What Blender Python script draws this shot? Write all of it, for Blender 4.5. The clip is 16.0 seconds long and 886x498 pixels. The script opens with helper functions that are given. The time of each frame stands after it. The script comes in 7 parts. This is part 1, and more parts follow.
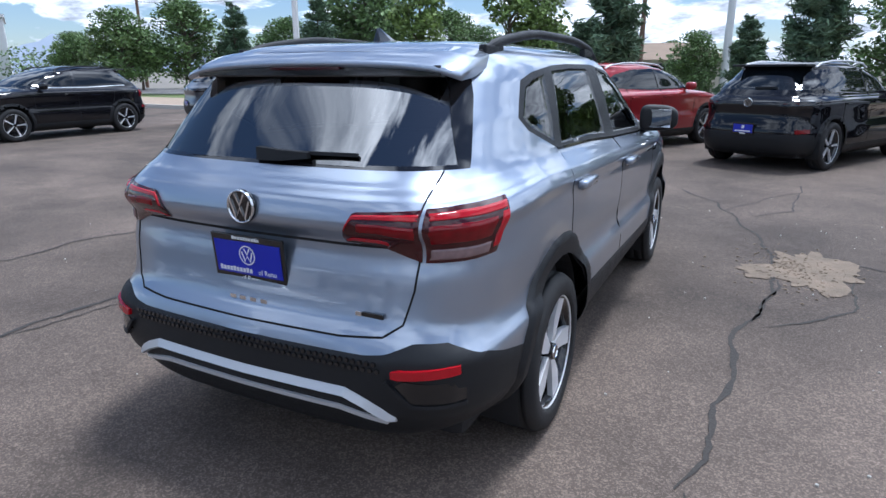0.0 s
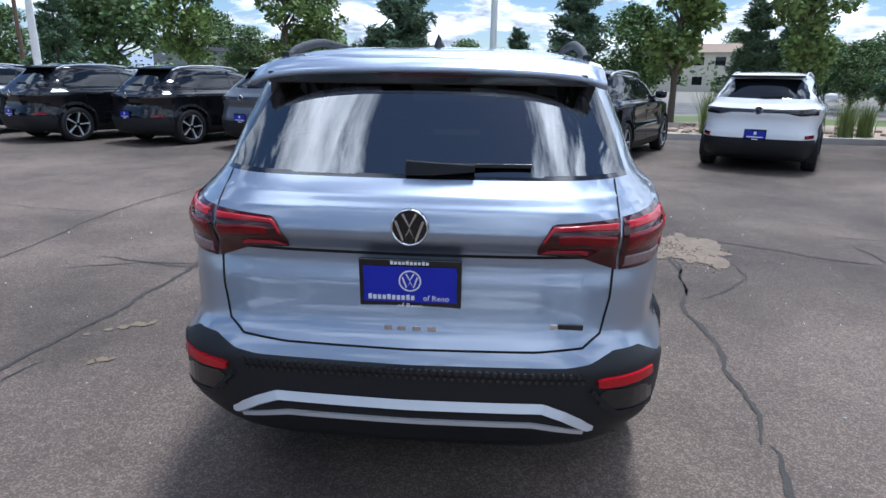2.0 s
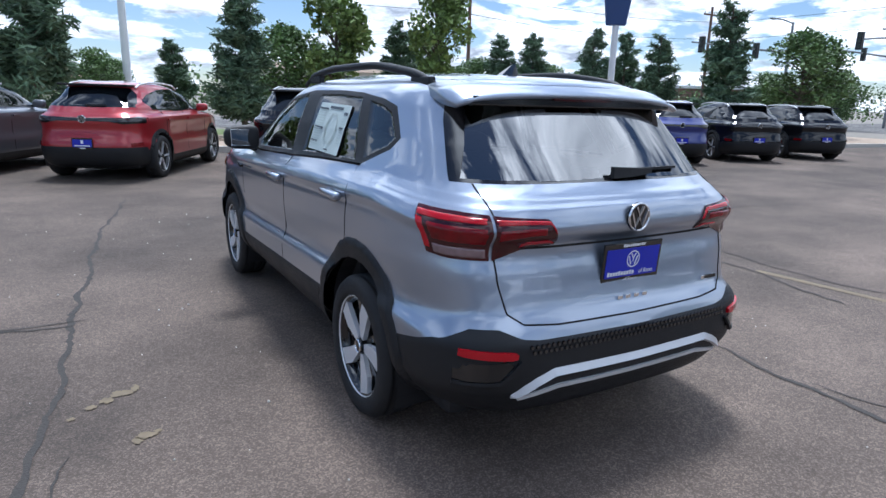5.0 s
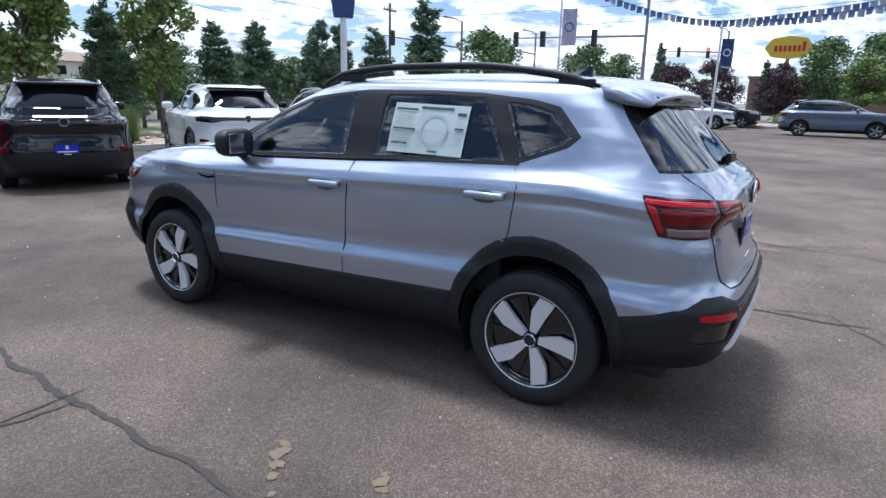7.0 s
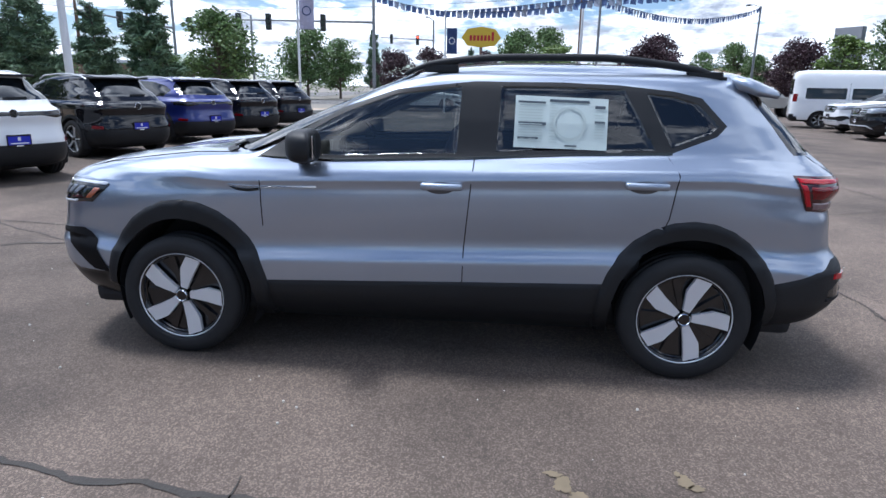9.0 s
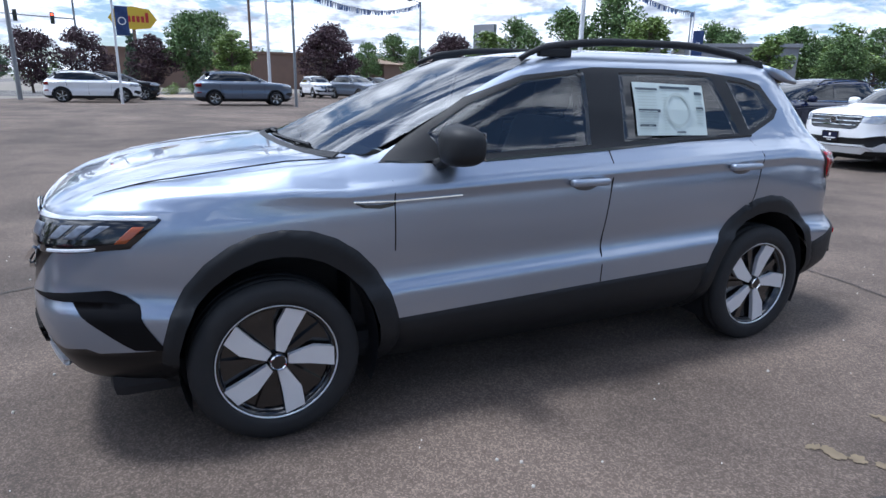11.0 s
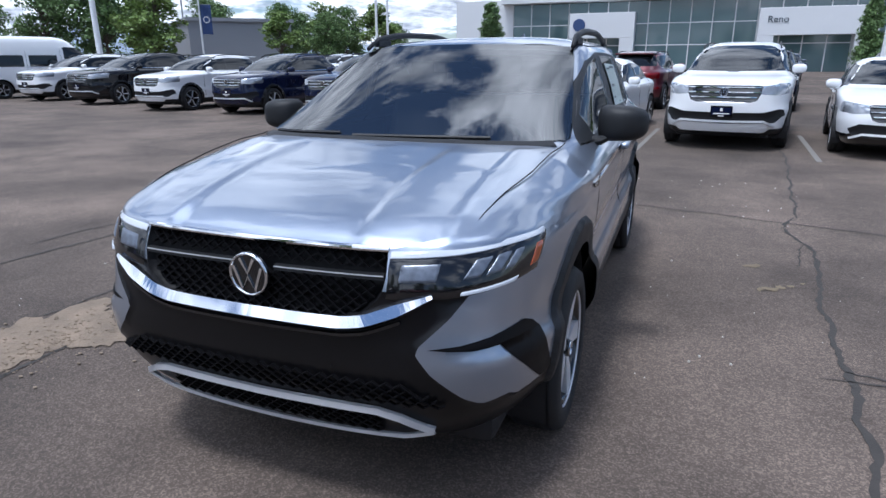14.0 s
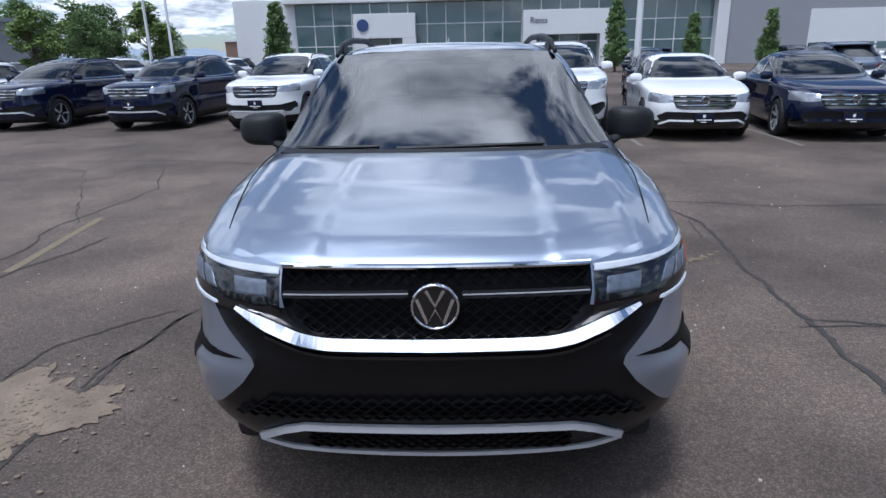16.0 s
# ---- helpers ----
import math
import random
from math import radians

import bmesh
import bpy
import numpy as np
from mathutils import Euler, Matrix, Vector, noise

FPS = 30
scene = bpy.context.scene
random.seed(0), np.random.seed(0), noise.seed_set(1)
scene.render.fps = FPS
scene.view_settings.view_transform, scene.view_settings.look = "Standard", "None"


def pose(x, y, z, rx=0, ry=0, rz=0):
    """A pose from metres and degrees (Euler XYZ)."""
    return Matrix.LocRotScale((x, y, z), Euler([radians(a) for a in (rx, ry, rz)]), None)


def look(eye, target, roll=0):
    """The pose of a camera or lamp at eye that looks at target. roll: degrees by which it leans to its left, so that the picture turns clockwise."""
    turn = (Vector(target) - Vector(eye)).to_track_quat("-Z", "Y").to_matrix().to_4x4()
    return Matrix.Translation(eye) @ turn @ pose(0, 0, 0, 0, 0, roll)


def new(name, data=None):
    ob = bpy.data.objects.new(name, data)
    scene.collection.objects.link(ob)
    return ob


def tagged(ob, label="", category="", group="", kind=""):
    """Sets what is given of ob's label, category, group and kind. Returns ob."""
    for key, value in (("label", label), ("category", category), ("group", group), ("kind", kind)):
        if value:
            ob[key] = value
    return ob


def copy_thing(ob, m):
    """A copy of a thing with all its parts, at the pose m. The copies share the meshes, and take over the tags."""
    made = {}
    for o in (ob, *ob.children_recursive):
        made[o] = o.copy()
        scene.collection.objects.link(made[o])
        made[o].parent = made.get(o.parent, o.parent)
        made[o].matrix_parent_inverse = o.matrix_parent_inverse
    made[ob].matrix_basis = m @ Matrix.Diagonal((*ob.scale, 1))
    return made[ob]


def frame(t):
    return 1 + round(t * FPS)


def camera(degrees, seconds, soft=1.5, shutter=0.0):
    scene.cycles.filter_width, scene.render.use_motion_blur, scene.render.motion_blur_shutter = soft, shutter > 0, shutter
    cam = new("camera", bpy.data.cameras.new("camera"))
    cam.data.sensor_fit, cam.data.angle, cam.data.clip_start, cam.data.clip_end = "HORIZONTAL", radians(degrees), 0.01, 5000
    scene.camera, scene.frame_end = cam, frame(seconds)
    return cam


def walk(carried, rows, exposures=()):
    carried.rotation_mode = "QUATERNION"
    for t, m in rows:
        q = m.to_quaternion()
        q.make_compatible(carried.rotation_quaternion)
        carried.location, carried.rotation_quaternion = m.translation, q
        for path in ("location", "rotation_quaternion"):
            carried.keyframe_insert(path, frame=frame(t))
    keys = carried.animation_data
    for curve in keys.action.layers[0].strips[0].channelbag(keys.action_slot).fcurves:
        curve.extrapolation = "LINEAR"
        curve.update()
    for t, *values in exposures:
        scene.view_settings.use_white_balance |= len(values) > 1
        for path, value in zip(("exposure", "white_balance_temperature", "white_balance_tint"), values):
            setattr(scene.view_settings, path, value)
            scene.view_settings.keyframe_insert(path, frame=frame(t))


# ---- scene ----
cam = camera(71.3, 16.0)
PATH = [
    (0, (1.53, -3.682, 1.474), (0.668, -1.965, 0.919), -0.2),
    (0.5, (1.297, -3.742, 1.461), (0.563, -1.968, 0.902), 0.6),
    (1, (0.924, -3.888, 1.482), (0.35, -2.053, 0.932), 0.4),
    (1.5, (0.56, -3.924, 1.468), (0.17, -2.045, 0.905), 0.4),
    (2, (0.252, -3.981, 1.486), (0.096, -2.062, 0.943), 0.8),
    (2.5, (-0.019, -4.138, 1.504), (-0.005, -2.212, 0.967), 0.8),
    (3, (-0.286, -4.159, 1.471), (-0.135, -2.242, 0.922), 0.8),
    (3.5, (-0.673, -4.117, 1.469), (-0.303, -2.221, 0.951), 1.1),
    (4, (-1.121, -4.107, 1.481), (-0.551, -2.259, 0.969), 0.9),
    (4.2, (-1.27, -4.113, 1.47), (-0.628, -2.284, 0.976), 1.1),
    (6.3, (-3.055, -2.963, 1.483), (-1.57, -1.707, 1.014), 1.9),
    (6.5, (-3.215, -2.816, 1.471), (-1.675, -1.625, 1.011), 1.8),
    (7, (-3.496, -2.428, 1.471), (-1.834, -1.423, 0.992), 1.3),
    (7.5, (-3.703, -1.943, 1.491), (-1.94, -1.124, 1.021), 1.1),
    (8, (-3.906, -1.437, 1.494), (-2.063, -0.821, 1.021), 0.7),
    (8.5, (-3.95, -0.915, 1.486), (-2.057, -0.512, 0.982), 0.8),
    (9, (-3.961, -0.373, 1.47), (-2.034, -0.2, 0.963), 1.0),
    (9.2, (-3.957, -0.155, 1.48), (-2.022, -0.073, 0.982), 1.0),
    (11.3, (-2.993, 1.999, 1.42), (-1.316, 1.048, 0.888), 1.3),
    (11.5, (-2.863, 2.188, 1.442), (-1.24, 1.149, 0.908), 1.4),
    (12, (-2.521, 2.581, 1.397), (-1.048, 1.338, 0.863), 0.3),
    (12.5, (-2.164, 2.949, 1.404), (-0.873, 1.53, 0.84), -0.3),
    (13, (-1.82, 3.267, 1.411), (-0.754, 1.659, 0.882), -0.1),
    (13.5, (-1.448, 3.477, 1.44), (-0.59, 1.755, 0.893), -0.6),
    (14, (-1.232, 3.679, 1.476), (-0.54, 1.897, 0.885), -0.4),
    (14.5, (-1.075, 3.771, 1.468), (-0.508, 1.949, 0.869), -0.4),
    (15, (-0.755, 3.732, 1.472), (-0.335, 1.868, 0.881), -1.1),
    (15.5, (-0.404, 3.741, 1.485), (-0.187, 1.845, 0.886), -1.1),
    (16, (-0.08, 3.84, 1.525), (-0.018, 1.933, 0.925), -1.3),
]
walk(cam, [(t, look(eye, target, roll)) for t, eye, target, roll in PATH], exposures=[(0.0, 0.27, 5450, 10), (4.0, 0.30, 5430, 9), (7.0, 0.42, 5600, 11), (9.0, 0.42, 5600, 11), (12.0, 0.30, 5500, 11), (14.0, 0.12, 5500, 11), (16.0, -0.10, 5520, 11)])

# ---- light ----
SUN_AZ, SUN_EL = 25.0, 73.0          # degrees clockwise from +y, and above the horizon
world = bpy.data.worlds.new("sky")
scene.world = world
world.use_nodes = True
wt = world.node_tree
for n in list(wt.nodes):
    wt.nodes.remove(n)


def wn(kind, **props):
    node = wt.nodes.new(kind)
    for k, v in props.items():
        node.inputs[k].default_value = v
    return node


sky = wt.nodes.new("ShaderNodeTexSky")
sky.sky_type = "NISHITA"
sky.sun_disc = False
sky.sun_elevation = radians(SUN_EL)
sky.sun_rotation = radians(SUN_AZ)
sky.altitude = 1300
sky.air_density, sky.dust_density, sky.ozone_density = 1.0, 1.2, 1.0
coord = wt.nodes.new("ShaderNodeTexCoord")
split = wt.nodes.new("ShaderNodeSeparateXYZ")
wt.links.new(coord.outputs["Generated"], split.inputs[0])
lift = wt.nodes.new("ShaderNodeMath")
lift.operation = "ADD"
lift.inputs[1].default_value = 0.22
wt.links.new(split.outputs[2], lift.inputs[0])
flat = wt.nodes.new("ShaderNodeVectorMath")
flat.operation = "DIVIDE"
wt.links.new(coord.outputs["Generated"], flat.inputs[0])
wt.links.new(lift.outputs[0], flat.inputs[1])
cloud = wn("ShaderNodeTexNoise", Scale=1.9, Detail=10.0, Roughness=0.58, Distortion=0.25)
wt.links.new(flat.outputs[0], cloud.inputs["Vector"])
ramp = wt.nodes.new("ShaderNodeValToRGB")
ramp.color_ramp.elements[0].position, ramp.color_ramp.elements[1].position = 0.465, 0.525
east = wt.nodes.new("ShaderNodeMath")
east.operation = "MULTIPLY_ADD"
east.inputs[1].default_value = 0.075
wt.links.new(split.outputs[0], east.inputs[0])
wt.links.new(cloud.outputs[0], east.inputs[2])
wt.links.new(east.outputs[0], ramp.inputs[0])
puff = wn("ShaderNodeTexNoise", Scale=4.5, Detail=7.0, Roughness=0.6)
wt.links.new(flat.outputs[0], puff.inputs["Vector"])
tone = wt.nodes.new("ShaderNodeMixRGB")
tone.inputs[1].default_value, tone.inputs[2].default_value = (4.2, 4.5, 5.1, 1), (17.0, 17.0, 17.0, 1)
bright = wn("ShaderNodeMapRange")
for k_, v_ in (("From Min", 0.34), ("From Max", 0.66)):
    bright.inputs[k_].default_value = v_
wt.links.new(puff.outputs[0], bright.inputs[0])
wt.links.new(bright.outputs[0], tone.inputs[0])
blend = wt.nodes.new("ShaderNodeMixRGB")
wt.links.new(ramp.outputs[0], blend.inputs[0])
wt.links.new(sky.outputs[0], blend.inputs[1])
# clouds shine where the sun stands behind them
sund = wt.nodes.new("ShaderNodeVectorMath")
sund.operation = "DOT_PRODUCT"
sund.inputs[1].default_value = (math.sin(radians(SUN_AZ)) * math.cos(radians(SUN_EL)), math.cos(radians(SUN_AZ)) * math.cos(radians(SUN_EL)), math.sin(radians(SUN_EL)))
wt.links.new(coord.outputs["Generated"], sund.inputs[0])
glow = wt.nodes.new("ShaderNodeMapRange")
for k_, v_ in (("From Min", 0.55), ("From Max", 1.0), ("To Min", 1.0), ("To Max", 2.6)):
    glow.inputs[k_].default_value = v_
wt.links.new(sund.outputs["Value"], glow.inputs[0])
lit = wt.nodes.new("ShaderNodeVectorMath")
lit.operation = "SCALE"
wt.links.new(tone.outputs[0], lit.inputs[0])
wt.links.new(glow.outputs[0], lit.inputs["Scale"])
wt.links.new(lit.outputs[0], blend.inputs[2])
bg = wn("ShaderNodeBackground", Strength=0.095)
wt.links.new(blend.outputs[0], bg.inputs["Color"])
wo = wt.nodes.new("ShaderNodeOutputWorld")
wt.links.new(bg.outputs[0], wo.inputs[0])

sun = new("sun", bpy.data.lights.new("sun", "SUN"))
sun.data.energy, sun.data.angle, sun.data.color = 3.0, radians(11.0), (1.0, 0.95, 0.88)
sa, se = radians(SUN_AZ), radians(SUN_EL)
sun.matrix_world = look((math.sin(sa) * math.cos(se) * 50, math.cos(sa) * math.cos(se) * 50, math.sin(se) * 50), (0, 0, 0))


# ---- materials ----
def mat(name, color, rough=0.5, metal=0.0, coat=0.0, vary=0.0, scale=6.0, fine=0.0, fine_scale=120.0, bump=0.0, bump_scale=200.0, per_object=0.0, island=0.0, emit=0.0, spec=0.5):
    """A node material: base colour with a broad and a fine variation, gloss variation and relief."""
    m = bpy.data.materials.new(name)
    m.use_nodes = True
    nt = m.node_tree
    b = nt.nodes["Principled BSDF"]
    b.inputs["Base Color"].default_value = (*color, 1)
    b.inputs["Roughness"].default_value, b.inputs["Metallic"].default_value = rough, metal
    b.inputs["Coat Weight"].default_value, b.inputs["Coat Roughness"].default_value = coat, 0.03
    b.inputs["Specular IOR Level"].default_value = spec
    if emit:
        b.inputs["Emission Color"].default_value = (*color, 1)
        b.inputs["Emission Strength"].default_value = emit
    tc = nt.nodes.new("ShaderNodeTexCoord")
    fac = None

    def add(value, weight):
        nonlocal fac
        mul = nt.nodes.new("ShaderNodeMath")
        mul.operation = "MULTIPLY_ADD"
        mul.inputs[1].default_value = 2 * weight
        nt.links.new(value, mul.inputs[0])
        if fac is None:
            mul.inputs[2].default_value = 1 - weight
        else:
            sub = nt.nodes.new("ShaderNodeMath")
            sub.operation = "SUBTRACT"
            nt.links.new(fac, sub.inputs[0])
            sub.inputs[1].default_value = weight
            nt.links.new(sub.outputs[0], mul.inputs[2])
        fac = mul.outputs[0]

    def tex(s, detail=5.0):
        n = nt.nodes.new("ShaderNodeTexNoise")
        n.inputs["Scale"].default_value, n.inputs["Detail"].default_value = s, detail
        nt.links.new(tc.outputs["Object"], n.inputs["Vector"])
        return n.outputs[0]

    if vary:
        broad = tex(scale)
        add(broad, vary)
        mr = nt.nodes.new("ShaderNodeMapRange")
        mr.inputs["To Min"].default_value, mr.inputs["To Max"].default_value = max(0.0, rough * 0.8), min(1.0, rough * 1.2)
        nt.links.new(broad, mr.inputs[0])
        nt.links.new(mr.outputs[0], b.inputs["Roughness"])
    if fine:
        add(tex(fine_scale, 3.0), fine)
    if per_object:
        oi = nt.nodes.new("ShaderNodeObjectInfo")
        add(oi.outputs["Random"], per_object)
    if island:
        ge = nt.nodes.new("ShaderNodeNewGeometry")
        add(ge.outputs["Random Per Island"], island)
    if fac is not None:
        mul = nt.nodes.new("ShaderNodeVectorMath")
        mul.operation = "SCALE"
        mul.inputs[0].default_value = color
        nt.links.new(fac, mul.inputs["Scale"])
        nt.links.new(mul.outputs[0], b.inputs["Base Color"])
    if bump:
        bp = nt.nodes.new("ShaderNodeBump")
        bp.inputs["Strength"].default_value, bp.inputs["Distance"].default_value = bump, 0.01
        nt.links.new(tex(bump_scale, 3.0), bp.inputs["Height"])
        nt.links.new(bp.outputs[0], b.inputs["Normal"])
    return m


def glass_mat(name, tint, gloss_rough=0.0, ior=1.6):
    m = bpy.data.materials.new(name)
    m.use_nodes = True
    nt = m.node_tree
    nt.nodes.remove(nt.nodes["Principled BSDF"])
    out = nt.nodes["Material Output"]
    tr, gl, fr, mx = (nt.nodes.new(k) for k in ("ShaderNodeBsdfTransparent", "ShaderNodeBsdfGlossy", "ShaderNodeFresnel", "ShaderNodeMixShader"))
    tr.inputs[0].default_value = (*tint, 1)
    gl.inputs["Roughness"].default_value = gloss_rough
    fr.inputs[0].default_value = ior
    nt.links.new(fr.outputs[0], mx.inputs[0])
    nt.links.new(tr.outputs[0], mx.inputs[1])
    nt.links.new(gl.outputs[0], mx.inputs[2])
    nt.links.new(mx.outputs[0], out.inputs[0])
    return m


def paint(name, color, metal=0.0, rough=0.35, ior=1.5):
    m = mat(name, color, rough, metal, coat=1.0, vary=0.03, scale=2.0, fine=0.06 if metal else 0.0, fine_scale=900, spec=0.5 if metal else 0.0)
    m.node_tree.nodes["Principled BSDF"].inputs["Coat IOR"].default_value = ior
    return m


def asphalt(name, base):
    """Worn asphalt: light stone chips in dark binder, broad stains, faint relief."""
    m = bpy.data.materials.new(name)
    m.use_nodes = True
    nt = m.node_tree
    b = nt.nodes["Principled BSDF"]
    tc = nt.nodes.new("ShaderNodeTexCoord")

    def noise_at(s, d, r=0.5):
        n = nt.nodes.new("ShaderNodeTexNoise")
        n.inputs["Scale"].default_value, n.inputs["Detail"].default_value, n.inputs["Roughness"].default_value = s, d, r
        nt.links.new(tc.outputs["Object"], n.inputs["Vector"])
        return n.outputs[0]

    def ramped(value, lo, hi, a, c):
        r = nt.nodes.new("ShaderNodeMapRange")
        for k, v in (("From Min", lo), ("From Max", hi), ("To Min", a), ("To Max", c)):
            r.inputs[k].default_value = v
        nt.links.new(value, r.inputs[0])
        return r.outputs[0]

    def times(a, c):
        mm = nt.nodes.new("ShaderNodeMath")
        mm.operation = "MULTIPLY"
        nt.links.new(a, mm.inputs[0])
        nt.links.new(c, mm.inputs[1])
        return mm.outputs[0]

    vor = nt.nodes.new("ShaderNodeTexVoronoi")
    vor.inputs["Scale"].default_value = 150
    nt.links.new(tc.outputs["Object"], vor.inputs["Vector"])
    chip = nt.nodes.new("ShaderNodeSeparateColor")
    nt.links.new(vor.outputs["Color"], chip.inputs[0])
    chips = ramped(chip.outputs[0], 0.45, 1.0, 0.82, 1.8)
    stains = ramped(noise_at(0.6, 8, 0.66), 0.34, 0.66, 0.55, 1.34)
    patches = ramped(noise_at(0.16, 3), 0.4, 0.62, 0.74, 1.15)
    grain = ramped(noise_at(26, 6, 0.75), 0.32, 0.68, 0.78, 1.22)
    fac = times(times(chips, stains), times(patches, grain))
    mul = nt.nodes.new("ShaderNodeVectorMath")
    mul.operation = "SCALE"
    mul.inputs[0].default_value = base
    nt.links.new(fac, mul.inputs["Scale"])
    nt.links.new(mul.outputs[0], b.inputs["Base Color"])
    b.inputs["Roughness"].default_value = 0.88
    bp = nt.nodes.new("ShaderNodeBump")
    bp.inputs["Strength"].default_value, bp.inputs["Distance"].default_value = 0.6, 0.006
    nt.links.new(times(grain, chips), bp.inputs["Height"])
    nt.links.new(bp.outputs[0], b.inputs["Normal"])
    return m


SILVER = paint("silver paint", (0.335, 0.383, 0.468), 0.80, 0.33, 1.75)
WHITE_P = paint("white paint", (0.78, 0.79, 0.80))
BLACK_P = paint("black paint", (0.008, 0.008, 0.01))
GREY_P = paint("grey metallic paint", (0.10, 0.108, 0.125), 0.4)
RED_P = paint("red paint", (0.32, 0.012, 0.018), 0.3)
BLUE_P = paint("blue paint", (0.012, 0.022, 0.16), 0.3)
NAVY_P = paint("dark blue paint", (0.007, 0.011, 0.036))
SLATE_P = paint("slate blue paint", (0.09, 0.115, 0.16), 0.4)
BEIGE_P = paint("champagne paint", (0.42, 0.40, 0.36), 0.4)
MAROON_P = paint("maroon paint", (0.10, 0.008, 0.014), 0.3)
CLAD = mat("grained black plastic", (0.012, 0.013, 0.015), 0.52, vary=0.15, scale=8, bump=0.12, bump_scale=700, spec=0.35)
GLOSSBLK = mat("gloss black", (0.006, 0.006, 0.007), 0.12, coat=0.6)
RUBBER = mat("tyre rubber", (0.012, 0.012, 0.013), 0.75, vary=0.2, scale=14, bump=0.15, bump_scale=300)
CHROME = mat("chrome", (0.82, 0.83, 0.85), 0.07, 1.0)
SATIN = mat("satin silver", (0.60, 0.61, 0.63), 0.35, 0.35)
ALLOY = mat("machined alloy", (0.74, 0.75, 0.77), 0.35, 0.35, vary=0.05, scale=10)
DARKGLASS = mat("dark window glass", (0.006, 0.008, 0.010), 0.03, spec=0.6)
CARGLASS = glass_mat("car glass", (0.50, 0.54, 0.53), 0.0, 3.2)
SIDEGLASS = glass_mat("side window glass", (0.52, 0.56, 0.55), 0.0, 2.0)
PRIVACY = glass_mat("privacy window glass", (0.20, 0.22, 0.22), 0.0, 1.9)
TINTGLASS = glass_mat("tinted car glass", (0.24, 0.26, 0.26), 0.0, 2.9)
REDLAMP = mat("red lamp lens", (0.16, 0.002, 0.005), 0.10, coat=0.25, vary=0.6, scale=22, spec=0.3)
BRIGHTRED = mat("bright red lamp rim", (0.40, 0.005, 0.012), 0.15, coat=0.3, spec=0.3)
DARKRED = mat("dark red lamp lens", (0.045, 0.002, 0.004), 0.08, coat=0.6, spec=0.3)
CLEARLAMP = mat("clear reversing lens", (0.20, 0.13, 0.13), 0.15, coat=0.4, vary=0.5, scale=40)
BRIGHTLENS = mat("bright lamp lens", (0.52, 0.55, 0.60), 0.15, coat=1.0)
REFLECT = mat("pale lamp reflector", (0.13, 0.15, 0.19), 0.3, 0.3, coat=0.3, vary=0.6, scale=45)
AMBER = mat("amber reflector", (0.30, 0.06, 0.01), 0.15, coat=1.0)
GRILLEBLK = mat("matt black grille plastic", (0.004, 0.004, 0.005), 0.5, spec=0.15, vary=0.2, scale=20)
INSERT = mat("bumper black", (0.005, 0.005, 0.006), 0.30, vary=0.3, scale=30, spec=0.35)

INTERIOR = mat("dark cabin trim", (0.011, 0.011, 0.013), 0.7, vary=0.15, scale=9)
SEATCLOTH = mat("grey seat cloth", (0.045, 0.047, 0.052), 0.85, vary=0.15, scale=12, bump=0.2, bump_scale=500)
LINER = mat("pale headlining", (0.30, 0.30, 0.29), 0.9, vary=0.05)
PLATE_BLUE = mat("blue dealer plate", (0.012, 0.022, 0.42), 0.35, vary=0.05, scale=10)
WHITE_TXT = mat("white lettering", (0.8, 0.8, 0.8), 0.5)
PAPER = mat("white paper", (0.52, 0.60, 0.58), 0.6, vary=0.03)
INK = mat("dark print", (0.05, 0.07, 0.09), 0.6)
PALEINK = mat("pale grey print", (0.45, 0.52, 0.50), 0.6)
ASPHALT = asphalt("worn asphalt", (0.112, 0.086, 0.069))
ROADTAR = asphalt("road asphalt", (0.14, 0.135, 0.13))
CRACK = mat("dark crack fill", (0.045, 0.040, 0.036), 0.95, vary=0.4, scale=12, bump=0.6, bump_scale=90)
SAND = mat("sandy patch", (0.195, 0.150, 0.108), 0.95, vary=0.6, scale=5, fine=0.3, fine_scale=90, bump=0.8, bump_scale=60)
YELLOW = mat("worn yellow paint", (0.175, 0.138, 0.088), 0.9, vary=0.4, scale=14)
LINEW = mat("worn white paint", (0.19, 0.18, 0.165), 0.9, vary=0.3, scale=6)
KERB = mat("kerb concrete", (0.48, 0.46, 0.42), 0.9, vary=0.15, scale=4, fine=0.12, fine_scale=80)
GRAVEL = mat("tan gravel", (0.36, 0.28, 0.21), 0.95, vary=0.3, scale=3, fine=0.45, fine_scale=26, bump=1.0, bump_scale=30)
LAWN = mat("dry grass ground", (0.12, 0.16, 0.05), 0.95, vary=0.35, scale=0.6, fine=0.3, fine_scale=20, bump=0.8, bump_scale=30)
EARTH = mat("pale ground", (0.21, 0.19, 0.16), 0.95, vary=0.3, scale=0.05, fine=0.2, fine_scale=2)
BARK = mat("bark", (0.11, 0.085, 0.065), 0.95, vary=0.3, scale=9, bump=0.8, bump_scale=40)
PINE = mat("pine needles", (0.095, 0.155, 0.085), 0.7, island=0.5)
LEAF = mat("green leaves", (0.115, 0.185, 0.06), 0.6, island=0.5)
YOUNGLEAF = mat("light green leaves", (0.15, 0.22, 0.055), 0.6, island=0.45)
PLUM = mat("purple leaves", (0.05, 0.022, 0.03), 0.65, island=0.5)
BLADE = mat("ornamental grass blades", (0.16, 0.21, 0.06), 0.8, island=0.4)
POLEW = mat("white painted steel", (0.72, 0.73, 0.74), 0.45, vary=0.05, scale=2)
POLEG = mat("galvanised steel", (0.25, 0.26, 0.27), 0.5, 0.5, vary=0.1)
